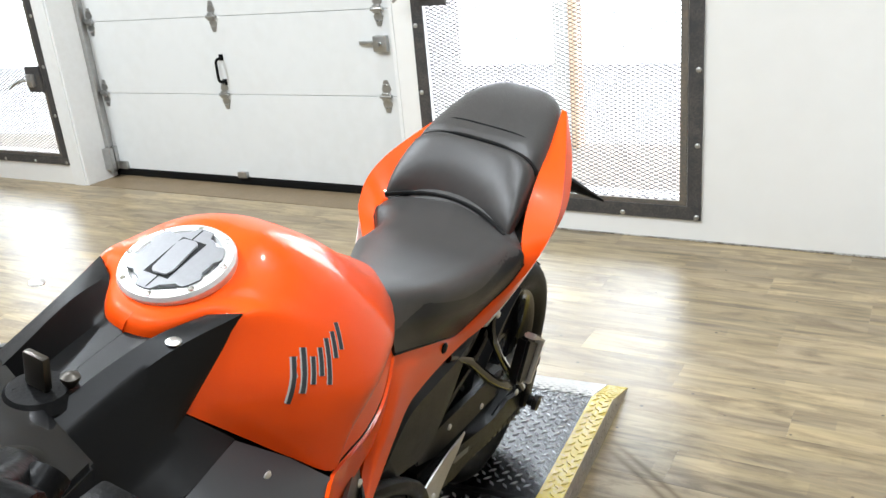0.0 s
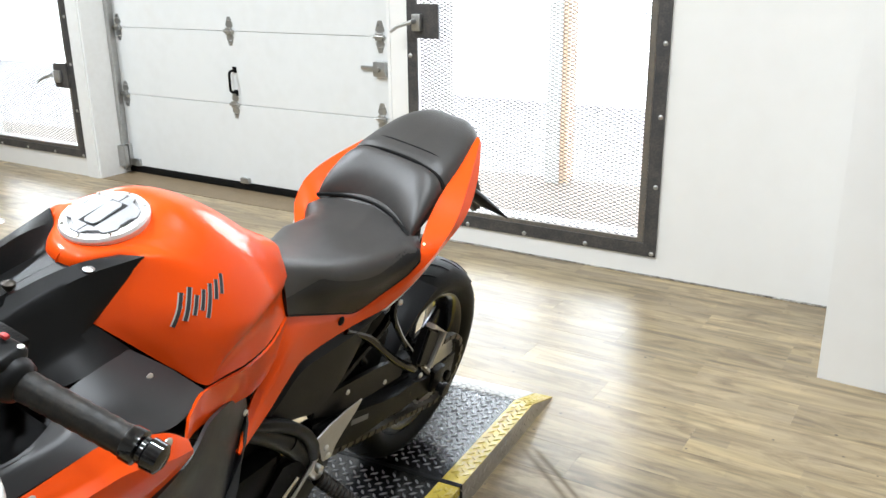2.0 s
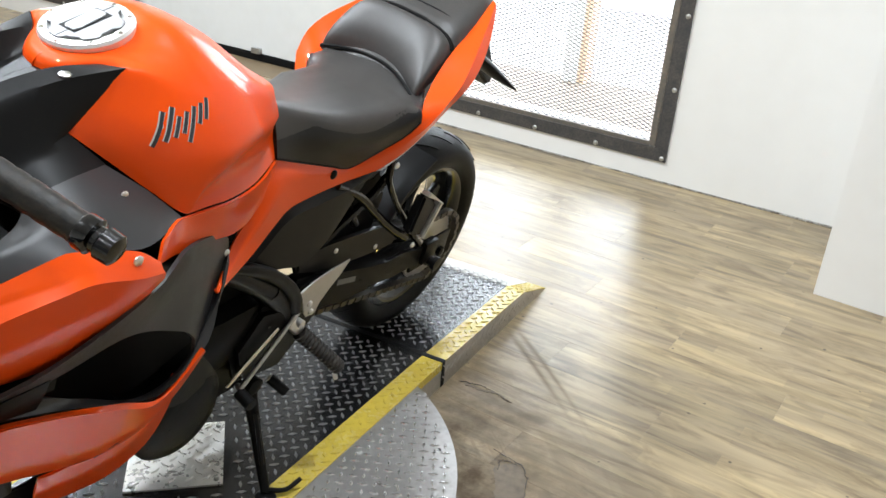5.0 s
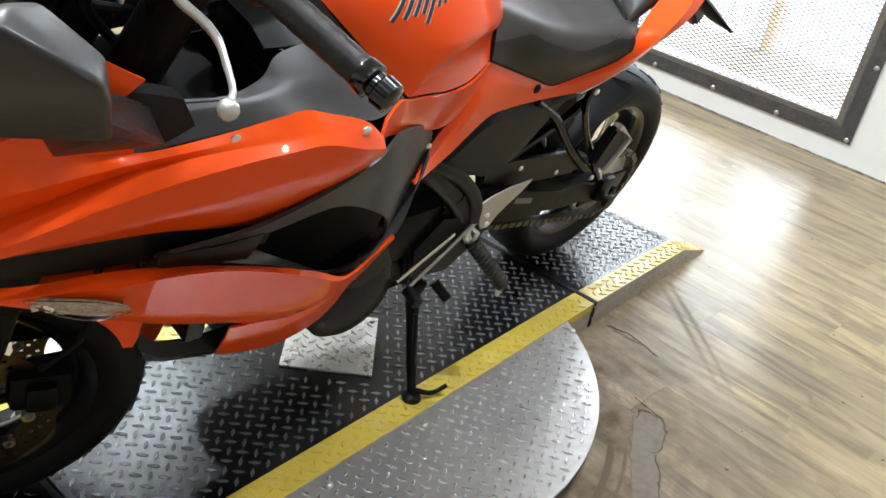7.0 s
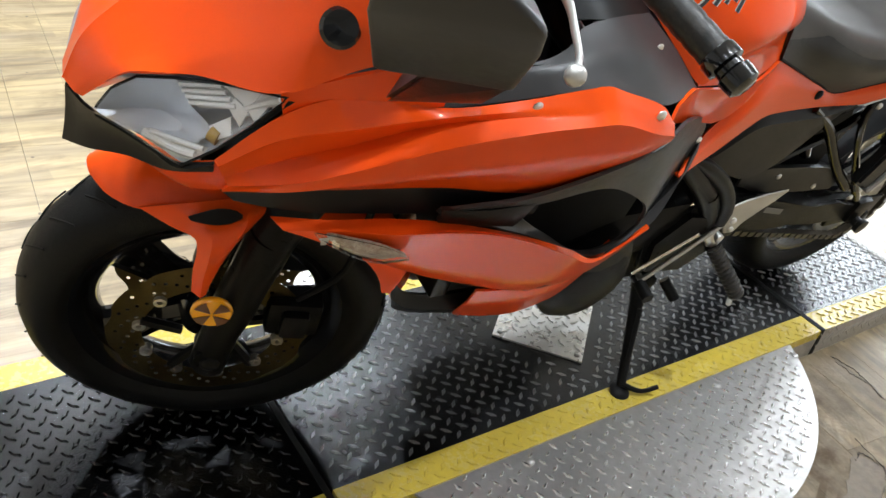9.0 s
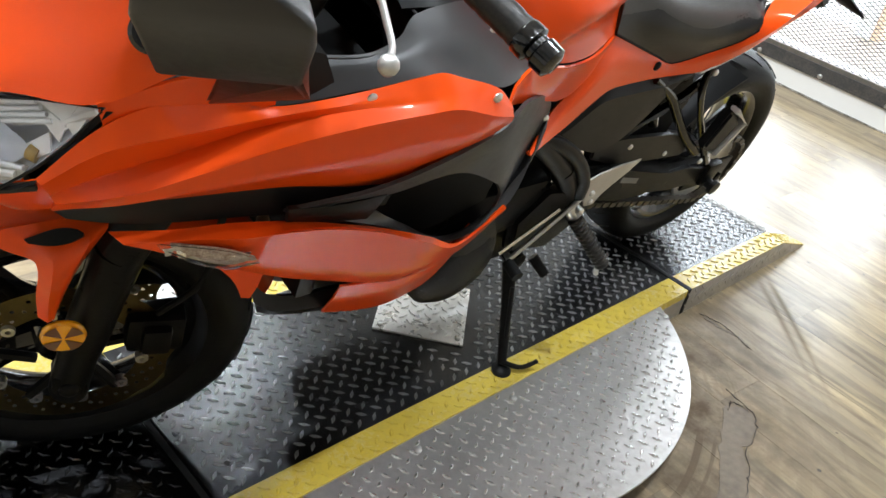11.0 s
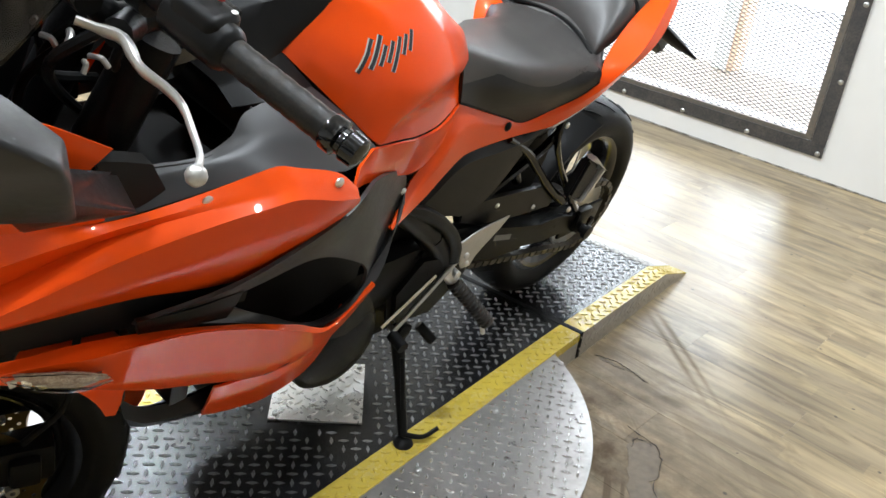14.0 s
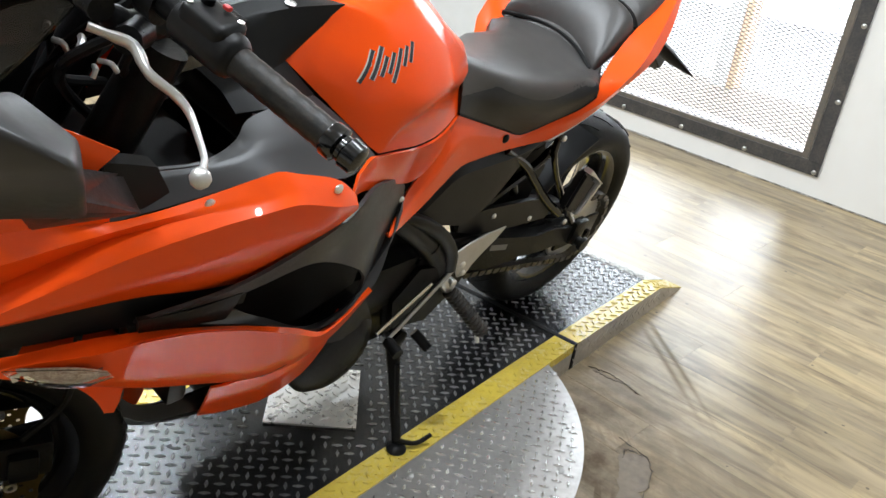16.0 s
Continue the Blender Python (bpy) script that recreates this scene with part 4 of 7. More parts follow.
# fork, fender and calipers turn with the steering
for sg in (1, -1):
    leg = part("fork_leg", joined(tube([(0.0, 0.098 * sg, -0.03), (-0.012, 0.098 * sg, 0.06), (-0.05, 0.098 * sg, 0.25)], [0.026, 0.03, 0.031], 20, 8), tube([(-0.05, 0.098 * sg, 0.25), (-0.22, 0.098 * sg, 0.69)], [0.031, 0.027], 20), lathe([(0.012, -0.02), (0.022, -0.02), (0.022, 0.02), (0.012, 0.02)], (0, 0.098 * sg, 0), "y", 20, True)), IRON, bike, "black fork leg", m=FORK)
    r = part("reflector", lathe([(0.0005, 0.0), (0.026, 0.0), (0.027, 0.004), (0.025, 0.008), (0.0005, 0.009)], (0.011, 0.126, 0.127), "y", 28), AMBER, leg, "round amber reflector")
    for k in range(4):
        a0, a1 = radians(90 * k + 22), radians(90 * k + 68)
        wd = bmesh.new()
        vs_ = [wd.verts.new((0.011 + 0.0245 * q * math.cos(a), 0.1352, 0.127 + 0.0245 * q * math.sin(a))) for q, a in ((0.08, (a0 + a1) / 2), (1, a0), (1, (a0 + a1) / 2), (1, a1))]
        wd.faces.new(vs_)
        wf = bmesh.ops.extrude_face_region(wd, geom=wd.faces[:])
        bmesh.ops.translate(wd, vec=(0, 0.0006, 0), verts=[v for v in wf["geom"] if isinstance(v, bmesh.types.BMVert)])
        part("prism_wedge", wd, AMBERK, r, smooth=False)
    if sg < 0:
        r.matrix_basis = Matrix.Diagonal((1, -1, 1, 1))
    part("brake_caliper", joined(box(-0.15, -0.07, 0.062 * sg - 0.022, 0.062 * sg + 0.022, 0.02, 0.09, 0.012), box(-0.13, -0.09, 0.085 * sg - 0.012, 0.085 * sg + 0.012, 0.03, 0.08, 0.008)), IRON, leg, "black brake caliper")
    part("brake_hose", tube([(-0.11, 0.07 * sg, 0.09), (-0.16, 0.075 * sg, 0.16), (-0.17, 0.08 * sg, 0.3), (-0.22, 0.06 * sg, 0.5)], 0.005, 8, 20), SEAL, leg)
    part("axle_nut", bolt((0, 0.121 * sg if sg > 0 else -0.128, 0), 0.014, 0.008), IRON, leg)


def fender():
    R0 = 0.305
    rows = []
    for k in range(7):
        w = (-1, -0.85, -0.5, 0, 0.5, 0.85, 1)[k]
        rows.append([((R0 - (0.030 * abs(w) ** 3 + 0.014 * abs(w)) * g) * math.cos(radians(a)), 0.072 * w * f, (R0 - (0.030 * abs(w) ** 3 + 0.014 * abs(w)) * g) * math.sin(radians(a))) for a, f, g in ((55, 0.25, 0.2), (58, 0.62, 0.6), (65, 0.9, 1.0), (80, 1.08, 1.1), (98, 1.2, 1.0), (118, 1.12, 0.9), (140, 0.95, 0.9), (158, 0.9, 0.9))])
    return rows


fr = fender()
fb = sheet(fr, 36, 3, 0.003, True)
part("front_fender", fb, ORANGE, bike, "orange front fender", m=FORK)
for sg in (1, -1):
    arm = sheet([
        [(0.110, 0.076, 0.250), (0.070, 0.092, 0.238), (0.044, 0.112, 0.243), (0.040, 0.122, 0.232), (0.042, 0.128, 0.203), (0.040, 0.130, 0.166)],
        [(0.060, 0.084, 0.272), (0.040, 0.104, 0.262), (0.026, 0.126, 0.262), (0.026, 0.139, 0.240), (0.029, 0.141, 0.205), (0.029, 0.139, 0.164)],
        [(-0.010, 0.084, 0.292), (-0.012, 0.106, 0.292), (-0.012, 0.122, 0.282), (0.004, 0.128, 0.240), (0.016, 0.131, 0.200), (0.022, 0.133, 0.164)],
        [(-0.044, 0.080, 0.292), (-0.036, 0.100, 0.292), (-0.028, 0.106, 0.280), (-0.008, 0.108, 0.238), (0.008, 0.114, 0.198), (0.018, 0.120, 0.163)]], m=4, thick=0.004, side=sg, per=5)
    stay = part("fender_stay", arm, ORANGE, bike, "orange fork guard of the fender", m=FORK)
    part("guard_vent", sheet([[(0.054, 0.098, 0.2645), (0.024, 0.103, 0.2865), (0.004, 0.108, 0.2925), (-0.006, 0.113, 0.2910)], [(0.050, 0.101, 0.2610), (0.026, 0.112, 0.2685), (0.006, 0.117, 0.2790), (-0.006, 0.116, 0.2880)]], 10, 3, 0.003, side=sg), SEAL, stay, "black vent in the guard")

# rear swingarm, chain, hugger
for sg in (1, -1):
    arm = joined(slab([(0.64, 0.480), (0.55, 0.464), (0.484, 0.441), (0.396, 0.415), (0.320, 0.396), (0.247, 0.384), (0.190, 0.388), (0.145, 0.382), (0.112, 0.360), (0.106, 0.318), (0.150, 0.322), (0.215, 0.334), (0.281, 0.338), (0.361, 0.352), (0.45, 0.380), (0.525, 0.410), (0.64, 0.425)], (0.100, 0.140), 0.010),
                 slab([(0.64, 0.43), (0.525, 0.405), (0.42, 0.372), (0.33, 0.345), (0.36, 0.330), (0.46, 0.345), (0.56, 0.375), (0.64, 0.385)], (0.104, 0.130), 0.006))
    sw = part("swingarm", flip(arm, sg), IRON, bike, "black boxed swingarm")
    part("axle_block", flip(joined(box(-0.035, 0.13, 0.098, 0.106, 0.262, 0.335, 0.003), box(0.112, 0.165, 0.128, 0.150, 0.326, 0.386, 0.006), lathe([(0.014, 0.106), (0.014, 0.116), (0.006, 0.118)], (0.0, 0, 0.281), "y", 6)), sg), IRON, sw)
    part("spool", flip(lathe([(0.006, 0.138), (0.017, 0.140), (0.017, 0.147), (0.012, 0.149), (0.012, 0.160), (0.018, 0.162), (0.018, 0.172), (0.004, 0.173)], (0.130, 0, 0.330), "y", 20), sg), MATTE, sw, "black paddock stand spool")
part("stripe_label", slab([(0.505, 0.430), (0.440, 0.412), (0.440, 0.398), (0.505, 0.416)], (0.1405, 0.1412)), mat("label_grey", (0.16, 0.16, 0.155), 0.5), bike, "grey printed label, unreadable", smooth=False)


def chain(yc):
    """Roller chain round both sprockets: plates along a closed loop."""
    a, ra, b, rb = Vector((0.0, yc, 0.288)), 0.097, Vector((0.69, yc, 0.40)), 0.042
    pts = []
    d = (b - a).normalized()
    up = Vector((-d.z, 0, d.x))
    off = math.asin((ra - rb) / (b - a).length)
    ut, ub = up * math.cos(off) + d * math.sin(off), -up * math.cos(off) + d * math.sin(off)
    n = 46
    pts += [(a + ut * ra).lerp(b + ut * rb, i / n) for i in range(n + 1)]
    ang = lambda v: math.atan2(v.z, v.x)
    t0, t1 = ang(ut), ang(ub)
    while t1 > t0:
        t1 -= 2 * math.pi
    pts += [b + Vector((math.cos(t0 + (t1 - t0) * i / 8), 0, math.sin(t0 + (t1 - t0) * i / 8))) * rb for i in range(1, 8)]
    pts += [(b + ub * rb).lerp(a + ub * ra, i / n) for i in range(n + 1)]
    t0, t1 = ang(ub), ang(ut)
    while t1 > t0:
        t1 -= 2 * math.pi
    pts += [a + Vector((math.cos(t0 + (t1 - t0) * i / 18), 0, math.sin(t0 + (t1 - t0) * i / 18))) * ra for i in range(1, 18)]
    links = []
    for i in range(0, len(pts)):
        p, q = pts[i], pts[(i + 1) % len(pts)]
        m = (p + q) / 2
        dd = (q - p)
        L = dd.length * 0.62
        bm = box(-L, L, -0.009 if i % 2 else -0.006, 0.009 if i % 2 else 0.006, -0.0065, 0.0065)
        bm.transform(Matrix.Translation(m) @ Matrix.Rotation(-math.atan2(dd.z, dd.x), 4, "Y"))
        links.append(bm)
    return joined(*links)


part("drive_chain", chain(0.088), mat("chain_steel", (0.09, 0.08, 0.07), 0.4, 0.8), bike, "oiled roller chain", smooth=False)
part("chain_guard", sheet([[(0.60, 0.098, 0.50), (0.4, 0.1, 0.47), (0.2, 0.1, 0.425)], [(0.60, 0.075, 0.51), (0.4, 0.076, 0.48), (0.2, 0.076, 0.43)], [(0.60, 0.1, 0.465), (0.4, 0.1, 0.425), (0.2, 0.102, 0.40)]], 12, 2), MATTE, bike)
part("rear_hugger", sheet([[((0.305) * math.cos(radians(a)), y, 0.288 + 0.305 * math.sin(radians(a))) for a in (12, 30, 50, 68)] for y in (-0.085, -0.06, 0, 0.06, 0.085)], 14, 2, 0.003, True), MATTE, bike, "black rear hugger")

# engine and frame
for nm, b in (("crankcase", box(0.66, 1.12, -0.125, 0.118, 0.25, 0.42, 0.03)), ("cylinder_block", box(0.86, 1.14, -0.125, 0.125, 0.38, 0.66, 0.03)), ("gearbox", box(0.72, 0.95, -0.14, 0.14, 0.36, 0.48, 0.03)), ("sump", box(0.72, 1.08, -0.10, 0.03, 0.19, 0.26, 0.025))):
    part(nm, b, IRON, bike, "black painted engine casting")
part("generator_cover", lathe([(0.0005, 0.135), (0.092, 0.135), (0.09, 0.155), (0.075, 0.168), (0.05, 0.172), (0.0005, 0.173)], (0.92, 0, 0.345), "y", 40), IRON, bike, "round black crankcase cover")
part("sprocket_cover", slab([(0.62, 0.44), (0.74, 0.47), (0.80, 0.40), (0.77, 0.31), (0.66, 0.29), (0.60, 0.34)], (0.12, 0.15), 0.012), IRON, bike, "black sprocket cover")
part("exhaust_box", joined(box(0.72, 1.02, -0.17, -0.01, 0.11, 0.20, 0.035), tube([(0.75, -0.09, 0.14), (0.62, -0.12, 0.15), (0.52, -0.13, 0.17)], 0.045, 18)), mat("exhaust_black", (0.03, 0.028, 0.025), 0.45, 0.4, 0, 20, (0.09, 0.07, 0.04), 0.6), bike, "black under-engine muffler")
PIPE = mat("pipe_steel", (0.25, 0.2, 0.15), 0.35, 0.9)
for y in (-0.06, 0.06):
    part("header_pipe", tube([(1.13, y, 0.55), (1.24, y, 0.48), (1.22, y, 0.36), (1.10, y * 0.5 - 0.03, 0.26), (0.95, y * 0.3 - 0.06, 0.19)], 0.021, 12, 20), PIPE, bike, "heat tinted exhaust pipe")
part("radiator", box(1.22, 1.25, -0.16, 0.16, 0.40, 0.68, 0.005), MATTE, bike, "black radiator")
for sg in (1, -1):
    part("frame_rail", flip(joined(tube([(1.22, 0.05, 0.86), (1.05, 0.12, 0.72), (0.85, 0.135, 0.60), (0.72, 0.135, 0.50)], 0.02, 12, 16), tube([(0.72, 0.135, 0.50), (0.66, 0.13, 0.42), (0.65, 0.12, 0.30)], 0.022, 12, 10)), sg), MATTE, bike, "black tube frame")
    loop = part("frame_bracket", flip(joined(tube([(0.862, 0.140, 0.605), (0.815, 0.147, 0.592), (0.755, 0.151, 0.560), (0.695, 0.151, 0.512), (0.658, 0.149, 0.465), (0.645, 0.146, 0.425)], [0.013, 0.016, 0.016, 0.015, 0.015, 0.016], 12, 20, 0.75), tube([(0.835, 0.140, 0.578), (0.770, 0.143, 0.528), (0.712, 0.143, 0.476), (0.672, 0.140, 0.425)], 0.012, 12, 16, 0.75), slab([(0.86, 0.61), (0.80, 0.594), (0.765, 0.555), (0.80, 0.545), (0.845, 0.57)], (0.132, 0.146), 0.004)), sg), MATTE, bike, "black cast frame bracket")
    part("bracket_bolt", flip(bolt((0.800, 0.148, 0.575), 0.006, 0.004), sg), ALU, loop)
    part("subframe_rail", flip(joined(tube([(0.72, 0.11, 0.55), (0.55, 0.115, 0.63), (0.4, 0.11, 0.665), (0.15, 0.09, 0.80)], 0.014, 10, 16)), sg), MATTE, bike)
    part("side_cover", sheet([
        [(0.800, 0.128, 0.578), (0.765, 0.124, 0.612), (0.705, 0.119, 0.655), (0.615, 0.116, 0.658), (0.530, 0.115, 0.657), (0.450, 0.116, 0.655)],
        [(0.802, 0.137, 0.566), (0.760, 0.137, 0.596), (0.700, 0.135, 0.638), (0.615, 0.133, 0.642), (0.530, 0.131, 0.643), (0.455, 0.125, 0.648)],
        [(0.786, 0.136, 0.556), (0.745, 0.138, 0.552), (0.690, 0.136, 0.534), (0.630, 0.134, 0.517), (0.565, 0.131, 0.541), (0.470, 0.124, 0.640)],
        [(0.780, 0.112, 0.548), (0.740, 0.110, 0.544), (0.690, 0.108, 0.526), (0.630, 0.106, 0.509), (0.560, 0.106, 0.532), (0.465, 0.108, 0.633)]], m=4, thick=0.004, side=sg, per=5), MATTE, bike, "black satin side cover")
    for pts_, r_ in (([(0.575, 0.108, 0.500), (0.500, 0.112, 0.545), (0.410, 0.116, 0.592), (0.375, 0.118, 0.63)], 0.013), ([(0.600, 0.100, 0.66), (0.50, 0.104, 0.60), (0.44, 0.106, 0.52)], 0.010)):
        part("frame_strut", flip(tube(pts_, r_, 10, 12, 0.7), sg), GLOSSB, bike, "black frame strut")
    gplate = part("chain_side_guard", flip(slab([(0.640, 0.528), (0.560, 0.525), (0.470, 0.514), (0.390, 0.503), (0.316, 0.490), (0.286, 0.455), (0.300, 0.428), (0.419, 0.444), (0.500, 0.456), (0.568, 0.468), (0.630, 0.49)], (0.118, 0.128), 0.004), sg), MATTE, bike, "black plastic chain guard plate")
    for x, z in ((0.372, 0.452), (0.31, 0.470), (0.52, 0.500)):
        part("guard_bolt", flip(bolt((x, 0.128, z), 0.006, 0.004), sg), ALU, gplate)
    hanger = part("peg_hanger", flip(joined(tube([(0.385, 0.122, 0.668), (0.393, 0.128, 0.63), (0.362, 0.135, 0.574), (0.312, 0.142, 0.512), (0.25, 0.148, 0.448), (0.222, 0.15, 0.42)], [0.011, 0.010, 0.0095, 0.011, 0.013, 0.014], 10, 18, 0.7), tube([(0.560, 0.122, 0.655), (0.479, 0.126, 0.609), (0.420, 0.130, 0.558), (0.350, 0.135, 0.498), (0.275, 0.142, 0.445)], [0.009, 0.010, 0.010, 0.011, 0.012], 10, 18, 0.7)), sg), GLOSSB, bike, "black passenger peg hanger")
    for x, z in ((0.245, 0.446), (0.262, 0.43), (0.378, 0.652)):
        part("hanger_bolt", flip(bolt((x, 0.156 if x < 0.3 else 0.13, z), 0.007, 0.005), sg), ALU, hanger)
    peg = part("passenger_peg", flip(joined(slab([(0.276, 0.468), (0.262, 0.459), (0.225, 0.540), (0.237, 0.549)], (0.163, 0.183), 0.003), slab([(0.237, 0.549), (0.222, 0.538), (0.300, 0.592), (0.309, 0.584)], (0.163, 0.185), 0.003)), sg), SATIN, bike, "folded silver passenger peg")
    part("peg_rubber", flip(slab([(0.327, 0.492), (0.277, 0.468), (0.240, 0.545), (0.304, 0.582)], (0.152, 0.176), 0.006), sg), MATTE, peg)
    part("engine_side", flip(slab([(0.97, 0.66), (0.80, 0.62), (0.69, 0.56), (0.655, 0.44), (0.72, 0.34), (0.97, 0.36)], (0.082, 0.100), 0.006), sg), IRON, bike, "black engine side casting")
    part("rearset_plate", flip(slab([(0.64, 0.37), (0.70, 0.42), (0.665, 0.475), (0.60, 0.44), (0.56, 0.40), (0.575, 0.36), (0.60, 0.345)], (0.128, 0.144), 0.004), sg), MATTE, bike)
    hg = part("heel_guard", flip(slab([(0.642, 0.458), (0.600, 0.472), (0.545, 0.478), (0.490, 0.480), (0.512, 0.455), (0.545, 0.428), (0.566, 0.408), (0.574, 0.384), (0.600, 0.386), (0.612, 0.402), (0.620, 0.431)], (0.145, 0.1485), 0.001), sg), SATIN, bike, "bare silver heel guard")
    for x, z in ((0.600, 0.420), (0.590, 0.396)):
        part("bolt", flip(bolt((x, 0.1485, z), 0.007, 0.005), sg), ALU, hg)
    fp = part("foot_peg", flip(tube([Vector((0.628, 0.160, 0.372)).lerp(Vector((0.570, 0.231, 0.298)), i / 25) for i in range(26)], [0.0175 if i % 2 else 0.0200 for i in range(26)], 14, 0, 0.8), sg), GRIP, bike, "ribbed rubber foot peg")
    part("feeler", flip(tube([(0.578, 0.228, 0.288), (0.574, 0.232, 0.272)], 0.005, 8), sg), ALU, fp)
    part("peg_bracket", flip(joined(tube([(0.642, 0.14, 0.395), (0.625, 0.152, 0.375)], 0.016, 10), lathe([(0.009, 0.14), (0.009, 0.165), (0.003, 0.168)], (0.632, 0, 0.395), "y", 10)), sg), ALU, fp)
sl = part("shift_lever", joined(tube([(0.638, 0.155, 0.425), (0.70, 0.160, 0.382), (0.785, 0.165, 0.320)], 0.0048, 10), tube([(0.775, 0.150, 0.318), (0.785, 0.195, 0.312)], 0.006, 10)), ZINC, bike, "silver gear shift lever")
part("shift_rod", tube([(0.700, 0.160, 0.418), (0.815, 0.160, 0.343)], 0.0036, 8), CHROME, sl)
part("toe_rubber", tube([(0.783, 0.165, 0.314), (0.787, 0.20, 0.311)], 0.012, 10), SEAL, sl)
stand = part("side_stand", joined(tube([(0.690, 0.110, 0.245), (0.712, 0.165, 0.175), (0.733, 0.235, 0.070)], [0.017, 0.012, 0.0095], 12, 0), tube([(0.72, 0.165, 0.22), (0.735, 0.215, 0.13)], 0.005, 8)), IRON, bike, "black side stand, down")
part("stand_foot", lathe([(0.0005, 0), (0.019, 0.0), (0.021, 0.006), (0.014, 0.012), (0.0005, 0.013)], (0.738, 0.243, 0.057), "z", 20), IRON, stand)
part("stand_tang", tube([(0.735, 0.235, 0.075), (0.705, 0.262, 0.075), (0.672, 0.270, 0.088)], [0.0055, 0.005, 0.005], 8, 10), IRON, stand)
part("stand_pivot", joined(lathe([(0.02, 0.10), (0.02, 0.135), (0.008, 0.14)], (0.695, 0, 0.25), "y", 14), tube([(0.665, 0.14, 0.262), (0.65, 0.175, 0.24)], 0.011, 10)), IRON, stand)

# tank, covers and seats
for sg in (1, -1):
    part("inner_fender", flip(slab([(0.64, 0.64), (0.52, 0.66), (0.40, 0.655), (0.345, 0.56), (0.36, 0.47), (0.50, 0.48), (0.64, 0.50)], (0.094, 0.101), 0.003), sg), IRON, bike, "black inner rear fender")
part("seat_base", box(0.30, 0.78, -0.03, 0.112, 0.675, 0.725, 0.01), SEAL, bike, "black seat base")
part("airbox", box(0.60, 1.04, -0.10, 0.10, 0.60, 0.765, 0.02), SEAL, bike, "black airbox under the tank")
TANK = [
    [(0.690, 0, 0.848), (0.78, 0, 0.900), (0.86, 0, 0.957), (0.915, 0, 0.984), (0.955, 0, 0.991), (0.985, 0, 0.983), (1.025, 0, 0.970), (1.088, 0, 0.953), (1.101, 0, 0.944), (1.103, 0, 0.93)],
    [(0.705, 0.05, 0.853), (0.78, 0.060, 0.8975), (0.86, 0.064, 0.9525), (0.915, 0.064, 0.979), (0.955, 0.062, 0.988), (0.99, 0.06, 0.979), (1.03, 0.058, 0.969), (1.078, 0.050, 0.956), (1.091, 0.049, 0.948), (1.094, 0.048, 0.935)],
    [(0.738, 0.090, 0.854), (0.79, 0.118, 0.880), (0.86, 0.130, 0.919), (0.92, 0.130, 0.948), (0.97, 0.112, 0.963), (1.01, 0.092, 0.968), (1.03, 0.086, 0.965), (1.045, 0.084, 0.963), (1.055, 0.083, 0.956), (1.058, 0.082, 0.945)],
    [(0.750, 0.107, 0.848), (0.80, 0.138, 0.860), (0.87, 0.170, 0.882), (0.94, 0.168, 0.912), (0.99, 0.142, 0.941), (1.02, 0.122, 0.956), (1.045, 0.106, 0.962)],
    [(0.755, 0.114, 0.844), (0.80, 0.143, 0.850), (0.87, 0.178, 0.862), (0.95, 0.195, 0.868), (1.02, 0.166, 0.900), (1.055, 0.132, 0.918), (1.082, 0.104, 0.929)],
    [(0.757, 0.117, 0.841), (0.80, 0.144, 0.844), (0.87, 0.173, 0.846), (0.955, 0.197, 0.846), (1.02, 0.184, 0.850), (1.06, 0.152, 0.870), (1.101, 0.104, 0.910)],
    [(0.757, 0.118, 0.839), (0.80, 0.143, 0.839), (0.85, 0.161, 0.837), (0.938, 0.186, 0.830), (0.983, 0.194, 0.815), (1.006, 0.196, 0.793), (1.045, 0.171, 0.824), (1.08, 0.137, 0.857), (1.118, 0.103, 0.893)]]
shell = joined(sheet(TANK, 56, 6, 0.003, True, body=True), sheet(TANK, 56, 6, 0.003, True, side=-1, body=True))
bmesh.ops.remove_doubles(shell, verts=[v for v in shell.verts if abs(v.co.y - middle(v.co.z)) < 0.0006], dist=0.0009)
tank = part("fuel_tank", shell, ORANGE, bike, "glossy orange fuel tank")
CAPM = Matrix.Translation((1.024, 0.012, 0.9735)) @ pose(0, 0, 0, 3, 15.5, 0)
cap = part("cap_ring", lathe([(0.0005, -0.008), (0.057, -0.008), (0.058, 0.001), (0.0555, 0.005), (0.046, 0.006), (0.043, 0.002), (0.0005, 0.002)], (0, 0, 0), "z", 64), RINGW, tank, "bright fuel filler ring", m=CAPM)
capo = []
for i in range(96):
    a = 2 * math.pi * i / 96
    r_ = 0.0435 + 0.0035 * max(-1.0, min(1.0, 4.0 * math.cos(6 * a)))
    capo.append((r_ * math.cos(a), r_ * math.sin(a)))
lid = prism(capo, 0.004, 0.0078)
part("cap_lid", lid, LIDG, cap, "dark grey scalloped filler lid", smooth=False)
part("cap_flap", slab([(-0.026, -0.011), (-0.020, -0.014), (0.022, -0.010), (0.027, -0.004), (0.026, 0.011), (0.018, 0.014), (-0.022, 0.010), (-0.027, 0.004)], (0.0080, 0.0096), 0.001, Matrix(((1, 0, 0, 0), (0, 0, 1, 0), (0, 1, 0, 0), (0, 0, 0, 1)))), LIDG, cap, "grey key flap")
part("flap_groove", joined(box(-0.045, -0.024, -0.0042, -0.0028, 0.0076, 0.0081), box(0.024, 0.045, 0.0028, 0.0042, 0.0076, 0.0081), box(-0.0284, 0.0284, -0.0150, 0.0150, 0.0076, 0.0080, 0.0)), SEAL, cap)
